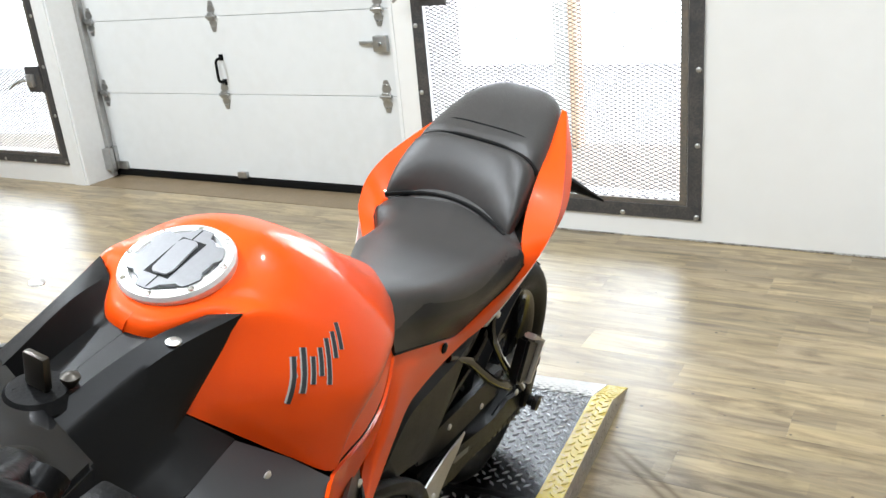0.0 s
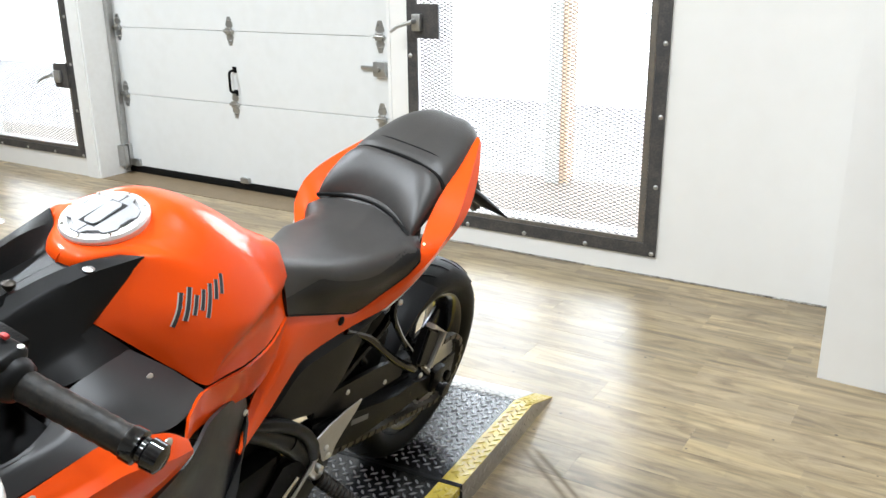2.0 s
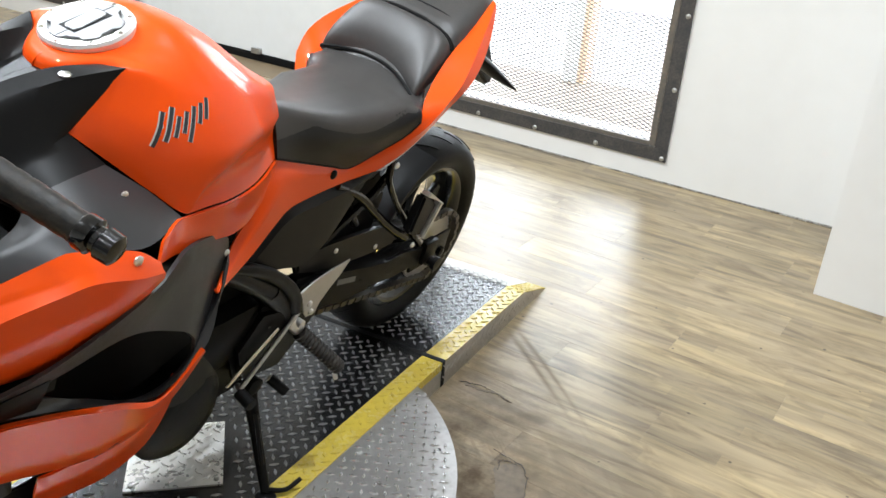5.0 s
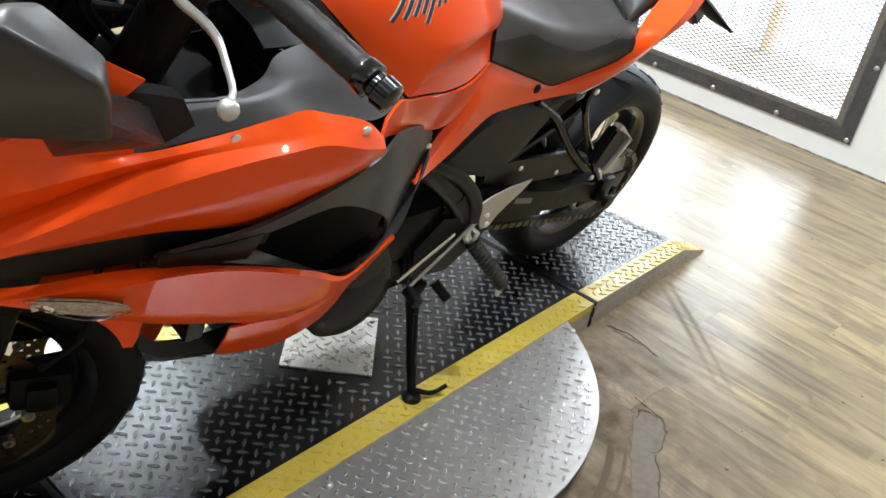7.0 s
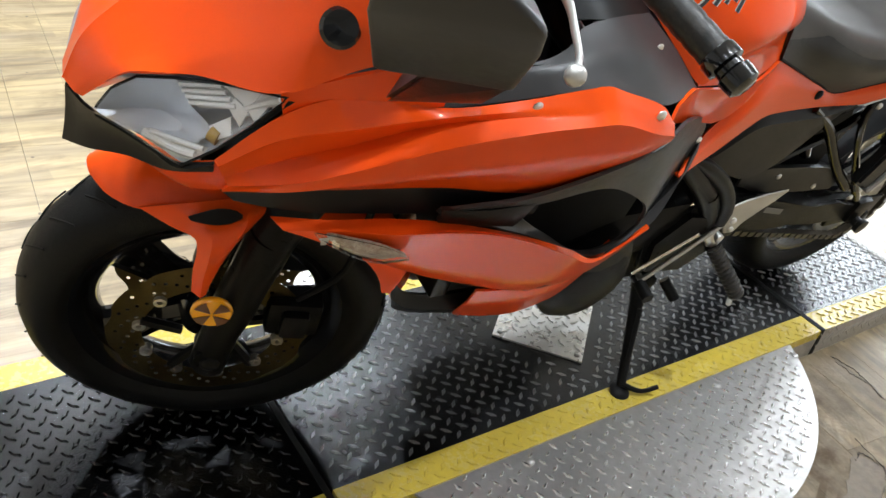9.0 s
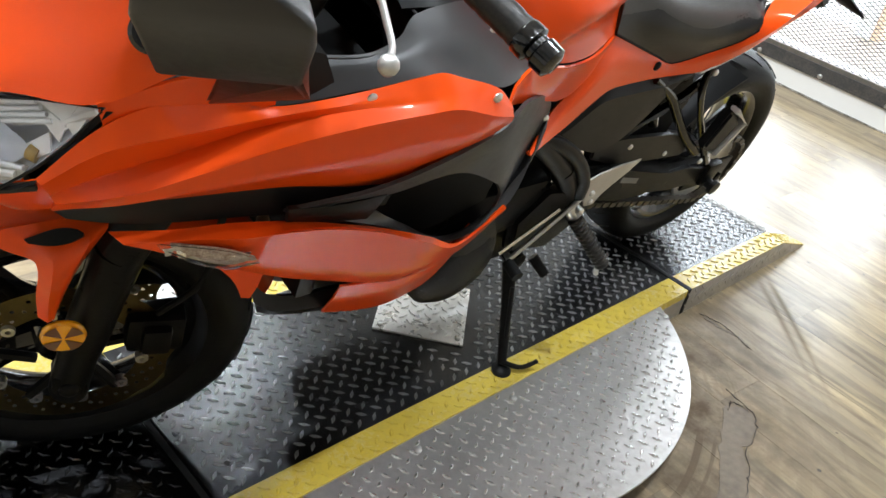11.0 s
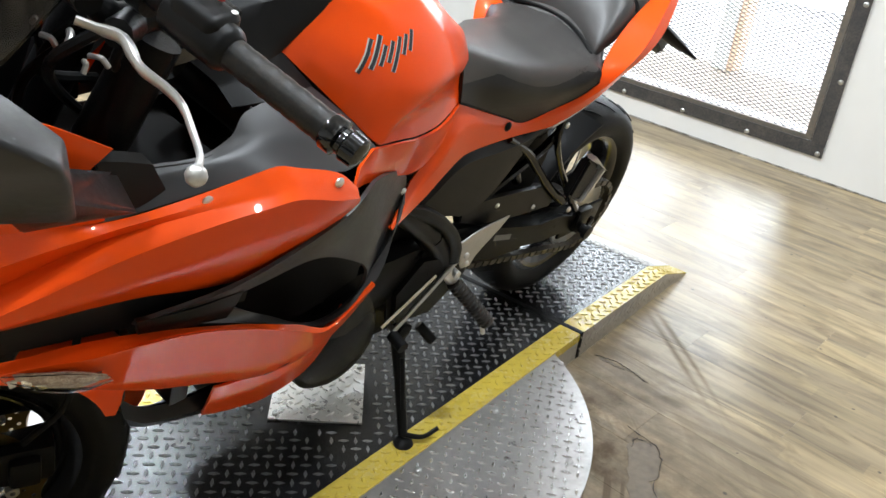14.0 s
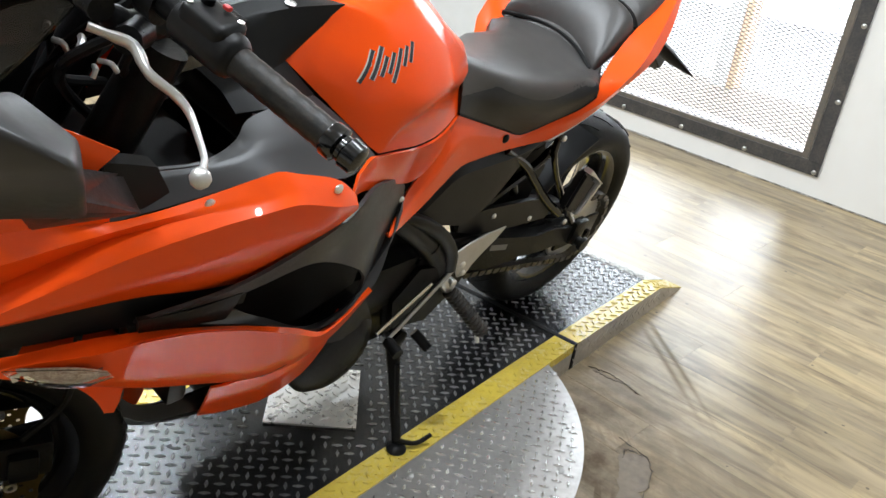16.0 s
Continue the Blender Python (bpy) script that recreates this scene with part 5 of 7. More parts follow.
for i in range(8):
    a = 2 * math.pi * i / 8 + 0.2
    part("cap_screw", bolt((0.0515 * math.cos(a), 0.0515 * math.sin(a), 0.0055), 0.0032, 0.002, "z"), CHROME, cap)

for sg in (1, -1):
    part("tank_top_cover", sheet([
        [(1.104, 0.0004, 0.935), (1.15, 0.0004, 0.926), (1.20, 0.0004, 0.912), (1.25, 0.0004, 0.895)],
        [(1.090, 0.048, 0.938), (1.14, 0.046, 0.928), (1.195, 0.044, 0.914), (1.25, 0.044, 0.898)],
        [(1.060, 0.079, 0.958), (1.119, 0.068, 0.958), (1.190, 0.056, 0.940), (1.25, 0.052, 0.918)],
        [(1.044, 0.108, 0.9625), (1.118, 0.088, 0.951), (1.195, 0.078, 0.930), (1.255, 0.075, 0.908)],
        [(1.118, 0.105, 0.892), (1.15, 0.112, 0.884), (1.18, 0.114, 0.878), (1.21, 0.110, 0.868)],
        [(1.086, 0.134, 0.857), (1.13, 0.146, 0.861), (1.17, 0.150, 0.860), (1.206, 0.138, 0.852)]], 24, 4, 0.004, side=sg, body=True), MATTE, bike, "matte black cover in front of the tank")
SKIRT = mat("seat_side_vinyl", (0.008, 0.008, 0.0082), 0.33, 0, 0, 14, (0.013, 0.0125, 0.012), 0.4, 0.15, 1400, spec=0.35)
GREYM = mat("lamp_bowl_grey", (0.70, 0.75, 0.84), 0.22, 0.3, 0, 30, (0.62, 0.67, 0.76), 0.5)
DRL = mat("lamp_white", (0.8, 0.8, 0.8), 0.3, 0.2, 0.3)
AMBERD = mat("dull_amber", (0.30, 0.17, 0.02), 0.4)
SIGNAL = mat("signal_inner", (0.34, 0.24, 0.21), 0.28, 0.7, 0, 120, (0.85, 0.80, 0.78), 0.9, 1.0, 300)


def flipm(at, toward, side):
    """A frame at a point with its z axis along a direction, mirrored for the other side."""
    v = Vector((toward.x, toward.y * side, toward.z)).normalized()
    return Matrix.Translation((at.x, at.y * side, at.z)) @ v.to_track_quat("Z", "Y").to_matrix().to_4x4()


def across(half):
    """Both halves of a line over the seat, from its points between the middle and the left edge."""
    return [(x, -y, z) for x, y, z in reversed(half[1:])] + half


def seat_mid(x):
    """The seat's middle line, which the lean shifts to the left towards the tank."""
    return 0.035 * min(1.0, max(0.0, (x - 0.31) / 0.13)) + 0.17 * min(0.2, max(0.0, x - 0.54))


def far_side(bm):
    """The same panel on the other side of the seat's middle line."""
    for v in bm.verts:
        v.co.y = 2 * seat_mid(v.co.x) - v.co.y
    bmesh.ops.reverse_faces(bm, faces=bm.faces)
    return bm


SEAT = [
    (0.752, [(0, 0.852), (0.040, 0.850), (0.074, 0.840), (0.112, 0.805), (0.124, 0.768)]),
    (0.70, [(0, 0.838), (0.060, 0.836), (0.100, 0.824), (0.118, 0.790), (0.122, 0.748)]),
    (0.64, [(0, 0.821), (0.076, 0.819), (0.120, 0.810), (0.130, 0.770), (0.121, 0.725)]),
    (0.585, [(0, 0.810), (0.084, 0.808), (0.129, 0.799), (0.136, 0.755), (0.119, 0.704)]),
    (0.53, [(0, 0.803), (0.090, 0.801), (0.134, 0.793), (0.140, 0.745), (0.117, 0.684)]),
    (0.468, [(0, 0.799), (0.092, 0.797), (0.137, 0.791), (0.148, 0.755), (0.134, 0.710)]),
    (0.42, [(0, 0.803), (0.092, 0.799), (0.135, 0.795), (0.156, 0.775), (0.154, 0.742)]),
    (0.395, [(0, 0.806), (0.090, 0.801), (0.130, 0.799), (0.158, 0.787), (0.163, 0.768)]),
    (0.345, [(0, 0.811), (0.080, 0.803), (0.112, 0.798), (0.128, 0.790), (0.130, 0.780)]),
    (0.285, [(0, 0.812), (0.060, 0.806), (0.085, 0.797), (0.095, 0.788), (0.097, 0.778)])]
rider_seat = part("rider_seat", loft(SEAT, 6, 6, seat_mid), VINYL, bike, "black vinyl rider seat")
for sg in (1, -1):
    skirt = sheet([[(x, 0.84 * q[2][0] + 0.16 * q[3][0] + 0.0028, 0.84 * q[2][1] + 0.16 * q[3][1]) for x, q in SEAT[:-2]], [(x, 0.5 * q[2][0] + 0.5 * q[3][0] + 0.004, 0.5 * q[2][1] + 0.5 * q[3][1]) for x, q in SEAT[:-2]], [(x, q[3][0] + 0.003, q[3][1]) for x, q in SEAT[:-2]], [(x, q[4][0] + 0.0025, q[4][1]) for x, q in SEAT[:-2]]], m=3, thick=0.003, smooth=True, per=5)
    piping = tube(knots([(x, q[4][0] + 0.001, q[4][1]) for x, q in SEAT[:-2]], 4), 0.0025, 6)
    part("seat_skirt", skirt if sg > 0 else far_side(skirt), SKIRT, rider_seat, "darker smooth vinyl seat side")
    part("seat_piping", piping if sg > 0 else far_side(piping), SEAL, rider_seat)
puff = loft([
    (0.318, [(0, 0.780), (0.066, 0.780), (0.100, 0.780), (0.112, 0.776), (0.118, 0.765)]),
    (0.317, [(0, 0.808), (0.068, 0.808), (0.102, 0.806), (0.115, 0.799), (0.121, 0.782)]),
    (0.309, [(0, 0.838), (0.070, 0.837), (0.104, 0.830), (0.119, 0.818), (0.124, 0.797)]),
    (0.298, [(0, 0.863), (0.072, 0.861), (0.105, 0.851), (0.121, 0.836), (0.126, 0.810)]),
    (0.284, [(0, 0.884), (0.073, 0.881), (0.105, 0.870), (0.121, 0.852), (0.126, 0.824)]),
    (0.270, [(0, 0.899), (0.073, 0.896), (0.104, 0.885), (0.119, 0.867), (0.125, 0.838)]),
    (0.257, [(0, 0.905), (0.070, 0.902), (0.101, 0.891), (0.117, 0.873), (0.123, 0.846)]),
    (0.250, [(0, 0.898), (0.068, 0.895), (0.098, 0.885), (0.114, 0.868), (0.120, 0.845)])], 5, 6)
for v in puff.verts:
    # its sides reach further forward than its middle
    v.co.x += 0.008 + 2.8 * (v.co.y + 0.01) ** 2 * min(1.0, max(0.0, (v.co.x - 0.252) / 0.06))
bolster = part("seat_bolster", puff, VINYL, bike, "black vinyl bolster between the seats")
part("front_seam", tube([(0.333 + 2.8 * (y + 0.01) ** 2, y, 0.8135 - 1.05 * y * y) for y in (-0.118 + 0.236 * i / 20 for i in range(21))], 0.0042, 6), SEAL, bolster, "dark folded seam")
part("bolster_seam", tube(knots(across([(0.257, 0, 0.9055), (0.258, 0.05, 0.9035), (0.262, 0.096, 0.891), (0.267, 0.118, 0.873)]), 5), 0.0034, 6), SEAL, bolster)
pillion = part("pillion_seat", loft([
    (0.256, [(0, 0.906), (0.070, 0.903), (0.102, 0.892), (0.119, 0.874), (0.124, 0.852)]),
    (0.238, [(0, 0.916), (0.074, 0.913), (0.104, 0.902), (0.118, 0.884), (0.122, 0.862)]),
    (0.17, [(0, 0.940), (0.070, 0.937), (0.096, 0.928), (0.109, 0.910), (0.114, 0.886)]),
    (0.11, [(0, 0.957), (0.060, 0.955), (0.082, 0.948), (0.094, 0.934), (0.101, 0.910)]),
    (0.065, [(0, 0.965), (0.042, 0.964), (0.060, 0.957), (0.074, 0.945), (0.086, 0.925)]),
    (0.048, [(0, 0.960), (0.034, 0.959), (0.050, 0.951), (0.062, 0.938), (0.074, 0.920)])], 6, 6), VINYL, bike, "black vinyl pillion seat")
part("strap_seam", tube(knots(across([(0.222, 0, 0.9215), (0.222, 0.06, 0.9195), (0.223, 0.098, 0.9075), (0.226, 0.115, 0.888)]), 5), 0.0022, 6), SEAL, pillion)

for sg in (1, -1):
    # the upper edge follows the seat, which sits nearer on the left
    edge = [(0.912, 0.184, 0.616), (0.872, 0.160, 0.634), (0.838, 0.142, 0.655), (0.800, 0.136, 0.690), (0.772, 0.130, 0.735), (0.752, 0.122, 0.766), (0.660, 0.119, 0.734), (0.585, 0.117, 0.706), (0.531, 0.116, 0.687), (0.462, 0.132, 0.713), (0.420, 0.152, 0.745), (0.396, 0.160, 0.774), (0.370, 0.146, 0.800), (0.335, 0.134, 0.828), (0.284, 0.124, 0.864), (0.190, 0.110, 0.906), (0.098, 0.092, 0.948)] if sg > 0 else [(0.912, 0.184, 0.616), (0.872, 0.160, 0.634), (0.838, 0.142, 0.655), (0.800, 0.136, 0.690), (0.772, 0.130, 0.735), (0.752, 0.122, 0.766), (0.660, 0.119, 0.734), (0.585, 0.117, 0.706), (0.531, 0.116, 0.687), (0.462, 0.104, 0.711), (0.420, 0.100, 0.742), (0.396, 0.100, 0.764), (0.370, 0.100, 0.772), (0.335, 0.102, 0.784), (0.284, 0.106, 0.836), (0.190, 0.110, 0.906), (0.098, 0.092, 0.948)]
    tail = sheet([
        edge,
        [(0.911, 0.188, 0.615), (0.866, 0.166, 0.625), (0.828, 0.151, 0.642), (0.785, 0.145, 0.676), (0.752, 0.138, 0.712), (0.722, 0.131, 0.726), (0.645, 0.126, 0.707), (0.575, 0.123, 0.690), (0.515, 0.124, 0.681), (0.452, 0.141, 0.703), (0.408, 0.163, 0.735), (0.380, 0.178, 0.768), (0.352, 0.187, 0.808), (0.312, 0.184, 0.838), (0.262, 0.168, 0.868), (0.185, 0.138, 0.908), (0.100, 0.102, 0.946)],
        [(0.908, 0.186, 0.611), (0.850, 0.164, 0.607), (0.796, 0.150, 0.619), (0.750, 0.141, 0.642), (0.706, 0.134, 0.662), (0.660, 0.130, 0.664), (0.602, 0.127, 0.663), (0.550, 0.126, 0.662), (0.500, 0.127, 0.661), (0.440, 0.136, 0.668), (0.400, 0.151, 0.699), (0.372, 0.165, 0.734), (0.338, 0.180, 0.786), (0.292, 0.186, 0.824), (0.240, 0.176, 0.852), (0.172, 0.148, 0.892), (0.102, 0.108, 0.936)],
        [(0.905, 0.176, 0.606), (0.848, 0.148, 0.600), (0.796, 0.132, 0.610), (0.750, 0.122, 0.634), (0.706, 0.116, 0.654), (0.660, 0.112, 0.658), (0.602, 0.110, 0.657), (0.550, 0.110, 0.656), (0.500, 0.110, 0.655), (0.440, 0.112, 0.658), (0.400, 0.116, 0.680), (0.372, 0.120, 0.704), (0.338, 0.126, 0.738), (0.292, 0.128, 0.764), (0.240, 0.124, 0.784), (0.172, 0.112, 0.816), (0.102, 0.090, 0.862)]], m=4, thick=0.004, side=sg, per=5, body=True)
    if sg < 0:
        for v in tail.verts:
            v.co.y += 2 * 0.030 * min(1.0, max(0.0, (v.co.x - 0.38) / 0.10)) * min(1.0, max(0.0, (0.86 - v.co.x) / 0.06))
    part("tail_panel", tail, ORANGE, bike, "orange tail side panel")
    part("tail_under_trim", sheet([[(0.446, 0.138, 0.664), (0.400, 0.150, 0.694), (0.370, 0.163, 0.730), (0.336, 0.177, 0.780)], [(0.440, 0.122, 0.652), (0.398, 0.134, 0.678), (0.368, 0.146, 0.712), (0.332, 0.160, 0.762)]], m=2, thick=0.003, side=sg, per=4), TRIMW, bike, "pale under-tail trim")
    part("panel_bolt", flip(bolt((0.583, 0.1235, 0.688), 0.009, 0.005), sg), SEAL, bike)
    part("tank_recess", sheet([
        [(1.006, 0.192, 0.791), (0.980, 0.191, 0.816), (0.938, 0.184, 0.829), (0.850, 0.159, 0.836), (0.800, 0.141, 0.838), (0.757, 0.116, 0.838)],
        [(1.001, 0.188, 0.787), (0.968, 0.180, 0.798), (0.925, 0.171, 0.804), (0.846, 0.147, 0.802), (0.798, 0.130, 0.801), (0.754, 0.110, 0.806)],
        [(0.996, 0.188, 0.784), (0.952, 0.184, 0.780), (0.909, 0.177, 0.772), (0.840, 0.157, 0.762), (0.795, 0.140, 0.762), (0.750, 0.121, 0.768)]], m=4, thick=0.004, side=sg, per=4, smooth=True, body=True), ORANGE, bike, "recessed orange knee hollow of the tank")
    part("knee_panel", sheet([
        [(1.075, 0.231, 0.796), (1.035, 0.211, 0.799), (1.000, 0.196, 0.786), (0.952, 0.189, 0.777), (0.909, 0.182, 0.769), (0.840, 0.162, 0.759), (0.795, 0.145, 0.758), (0.752, 0.126, 0.764)],
        [(1.084, 0.239, 0.787), (1.038, 0.2135, 0.776), (0.992, 0.1955, 0.759), (0.945, 0.183, 0.745), (0.902, 0.1725, 0.732), (0.848, 0.1565, 0.720), (0.806, 0.144, 0.720), (0.768, 0.132, 0.735)],
        [(1.092, 0.246, 0.778), (1.040, 0.216, 0.752), (0.985, 0.196, 0.731), (0.938, 0.178, 0.712), (0.895, 0.164, 0.694), (0.855, 0.152, 0.680), (0.818, 0.144, 0.682), (0.785, 0.138, 0.705)]], m=4, thick=0.004, side=sg, per=4, smooth=True, body=True), ORANGE, bike, "orange panel under the tank")
    part("tank_side_cover", sheet([
        [(1.088, 0.132, 0.850), (1.15, 0.142, 0.835), (1.205, 0.150, 0.770), (1.235, 0.170, 0.750), (1.287, 0.186, 0.740), (1.347, 0.182, 0.735), (1.42, 0.178, 0.730)],
        [(1.088, 0.136, 0.8575), (1.15, 0.150, 0.863), (1.205, 0.158, 0.856), (1.235, 0.178, 0.845), (1.287, 0.193, 0.840), (1.347, 0.187, 0.840), (1.42, 0.184, 0.832)],
        [(1.05, 0.170, 0.828), (1.13, 0.196, 0.840), (1.20, 0.195, 0.846), (1.24, 0.200, 0.842), (1.29, 0.203, 0.835), (1.35, 0.200, 0.832), (1.42, 0.196, 0.826)],
        [(1.018, 0.200, 0.794), (1.10, 0.235, 0.802), (1.16, 0.235, 0.816), (1.213, 0.229, 0.828), (1.29, 0.222, 0.818), (1.35, 0.217, 0.810), (1.43, 0.210, 0.802)]], m=4, thick=0.004, side=sg, per=5), COVER, bike, "satin black cover between tank and fairing")
    part("cover_bolt", flip(bolt((1.092, 0.176, 0.838), 0.0055, 0.003), sg), ALU, bike)
    part("cover_bolt", flip(bolt((1.108, 0.083, 0.9545), 0.0075, 0.003, "z"), sg), ALU, bike)
    uf = part("upper_fairing", sheet([
        [(1.602, 0.166, 0.722), (1.560, 0.198, 0.798), (1.506, 0.207, 0.822), (1.395, 0.215, 0.807), (1.322, 0.225, 0.817), (1.235, 0.2325, 0.833), (1.213, 0.235, 0.8365), (1.19, 0.239, 0.831), (1.133, 0.250, 0.816), (1.10, 0.254, 0.79)],
        [(1.600, 0.172, 0.718), (1.560, 0.205, 0.775), (1.500, 0.219, 0.793), (1.406, 0.226, 0.804), (1.318, 0.236, 0.813), (1.235, 0.247, 0.822), (1.213, 0.249, 0.825), (1.19, 0.252, 0.822), (1.135, 0.259, 0.806), (1.10, 0.258, 0.786)],
        [(1.590, 0.167, 0.698), (1.548, 0.186, 0.730), (1.491, 0.203, 0.757), (1.405, 0.220, 0.790), (1.312, 0.240, 0.808), (1.235, 0.254, 0.817), (1.213, 0.256, 0.8195), (1.19, 0.258, 0.817), (1.136, 0.263, 0.801), (1.10, 0.2595, 0.783)],
        [(1.586, 0.172, 0.690), (1.535, 0.210, 0.722), (1.484, 0.232, 0.752), (1.395, 0.249, 0.786), (1.30, 0.261, 0.805), (1.235, 0.267, 0.811), (1.213, 0.268, 0.812), (1.19, 0.269, 0.808), (1.14, 0.270, 0.792), (1.098, 0.262, 0.778)],
        [(1.583, 0.152, 0.664), (1.540, 0.203, 0.704), (1.492, 0.228, 0.728), (1.385, 0.249, 0.748), (1.30, 0.257, 0.752), (1.235, 0.259, 0.752), (1.214, 0.26, 0.752), (1.192, 0.261, 0.754), (1.146, 0.264, 0.762), (1.097, 0.2615, 0.774)],
        [(1.581, 0.15, 0.66), (1.541, 0.182, 0.686), (1.491, 0.201, 0.697), (1.364, 0.219, 0.697), (1.282, 0.223, 0.68), (1.215, 0.225, 0.67), (1.194, 0.226, 0.669), (1.175, 0.229, 0.679), (1.138, 0.245, 0.716), (1.096, 0.26, 0.768)]], 64, 4, 0.004, side=sg), ORANGE, bike, "orange upper side fairing with a sharp crease")
    for x, y, z in ((1.139, 0.2585, 0.810), (1.30, 0.2335, 0.815)):
        part("fairing_bolt", flip(bolt((x, y, z), 0.0068, 0.004), sg), ALU, uf)
    part("nose_lower", sheet([
        [(1.644, 0.08, 0.652), (1.633, 0.108, 0.662), (1.616, 0.140, 0.692), (1.600, 0.164, 0.715), (1.585, 0.172, 0.712)],
        [(1.616, 0.09, 0.630), (1.606, 0.117, 0.640), (1.592, 0.142, 0.658), (1.582, 0.153, 0.667), (1.565, 0.162, 0.674)]], 16, 4, 0.004, side=sg, bulge=0.002), ORANGE, bike, "orange panel under the headlight")
    part("side_strip", sheet([
        [(1.588, 0.142, 0.664), (1.541, 0.172, 0.688), (1.491, 0.191, 0.7), (1.364, 0.21, 0.7), (1.282, 0.215, 0.684), (1.199, 0.217, 0.672)],
        [(1.565, 0.145, 0.64), (1.53, 0.168, 0.645), (1.485, 0.195, 0.657), (1.363, 0.219, 0.656), (1.30, 0.226, 0.645), (1.215, 0.226, 0.635)]], 24, 4, 0.004, side=sg), MATTE, bike, "black side strip")
    part("air_duct", sheet([
        [(1.372, 0.236, 0.677), (1.24, 0.246, 0.690), (1.106, 0.256, 0.748), (1.012, 0.215, 0.752), (0.858, 0.146, 0.668), (0.903, 0.186, 0.612), (0.946, 0.212, 0.548), (1.04, 0.220, 0.512), (1.21, 0.230, 0.60)],
        [(1.26, 0.228, 0.652), (1.206, 0.229, 0.656), (1.104, 0.226, 0.660), (1.010, 0.220, 0.613), (0.975, 0.212, 0.578), (0.966, 0.207, 0.556), (0.968, 0.205, 0.522), (1.05, 0.205, 0.505), (1.16, 0.212, 0.575)]], 54, 4, 0.005, side=sg, closed=True), COVER, bike, "satin grey-black duct surround")
    part("duct_liner", sheet([
        [(1.36, 0.145, 0.665), (1.15, 0.145, 0.69), (1.0, 0.142, 0.70), (0.90, 0.14, 0.66)],
        [(1.30, 0.145, 0.53), (1.12, 0.145, 0.48), (1.02, 0.142, 0.45), (0.90, 0.14, 0.48)]], 12, 3, 0.004, side=sg), SEAL, bike, "black inner duct panel")
    part("inner_fin", sheet([[(1.37, 0.238, 0.682), (1.30, 0.237, 0.668), (1.225, 0.232, 0.66)], [(1.363, 0.232, 0.655), (1.30, 0.233, 0.638), (1.24, 0.226, 0.615)]], 10, 3, 0.006, side=sg, bulge=0.004), MATTE, bike, "black duct fin")
    part("panel_bolt", flip(bolt((0.866, 0.152, 0.648), 0.007, 0.004), sg), ALU, bike)
    part("lower_fairing", sheet([
        [(1.533, 0.170, 0.636), (1.478, 0.200, 0.650), (1.424, 0.220, 0.662), (1.363, 0.230, 0.656), (1.299, 0.235, 0.638), (1.218, 0.235, 0.605), (1.117, 0.232, 0.554), (1.041, 0.229, 0.515), (0.963, 0.220, 0.557)],
        [(1.525, 0.190, 0.633), (1.462, 0.222, 0.651), (1.419, 0.243, 0.659), (1.366, 0.252, 0.660), (1.301, 0.254, 0.646), (1.227, 0.249, 0.612), (1.123, 0.239, 0.551), (1.050, 0.233, 0.513), (0.959, 0.222, 0.552)],
        [(1.505, 0.198, 0.628), (1.456, 0.221, 0.616), (1.410, 0.224, 0.589), (1.330, 0.224, 0.543), (1.252, 0.221, 0.506), (1.148, 0.217, 0.459), (1.070, 0.214, 0.449), (1.005, 0.212, 0.472), (0.950, 0.216, 0.540)],
        [(1.49, 0.19, 0.615), (1.436, 0.205, 0.592), (1.390, 0.206, 0.562), (1.306, 0.204, 0.513), (1.228, 0.202, 0.474), (1.124, 0.199, 0.428), (1.050, 0.199, 0.426), (0.992, 0.200, 0.456), (0.945, 0.205, 0.531)]], m=4, thick=0.004, side=sg, per=6), ORANGE, bike, "orange lower side fairing")
    part("belly_pan", sheet([
        [(1.213, 0.200, 0.455), (1.199, 0.206, 0.458), (1.175, 0.210, 0.459), (1.138, 0.212, 0.458), (1.094, 0.212, 0.453), (1.049, 0.208, 0.461), (1.015, 0.202, 0.478), (0.988, 0.197, 0.504)],
        [(1.214, 0.195, 0.421), (1.195, 0.199, 0.421), (1.169, 0.203, 0.420), (1.127, 0.206, 0.417), (1.082, 0.206, 0.418), (1.041, 0.203, 0.428), (1.007, 0.199, 0.456), (0.978, 0.194, 0.493)],
        [(1.190, 0.160, 0.346), (1.158, 0.160, 0.333), (1.118, 0.160, 0.320), (1.067, 0.160, 0.310), (1.020, 0.163, 0.322), (0.991, 0.168, 0.347), (0.971, 0.176, 0.403), (0.964, 0.188, 0.479)]], 34, 4, 0.004, side=sg), ORANGE, bike, "orange belly pan")
    part("belly_slot", sheet([[(1.140, 0.215, 0.458), (1.103, 0.216, 0.471), (1.055, 0.212, 0.471)], [(1.138, 0.215, 0.452), (1.087, 0.214, 0.449), (1.050, 0.211, 0.463)]], 12, 3, 0.004, side=sg, bulge=0.002), SEAL, bike, "black vent slot")
    part("belly_tip", sheet([[(1.325, 0.152, 0.458), (1.290, 0.152, 0.418), (1.23, 0.152, 0.395), (1.150, 0.152, 0.383), (1.10, 0.15, 0.36)], [(1.318, 0.160, 0.42), (1.285, 0.162, 0.392), (1.23, 0.162, 0.372), (1.150, 0.16, 0.352), (1.10, 0.155, 0.335)], [(1.300, 0.148, 0.381), (1.275, 0.146, 0.362), (1.234, 0.146, 0.346), (1.144, 0.148, 0.322), (1.09, 0.15, 0.31)]], 18, 3, 0.008, side=sg), MATTE, bike, "matte black belly spoiler")
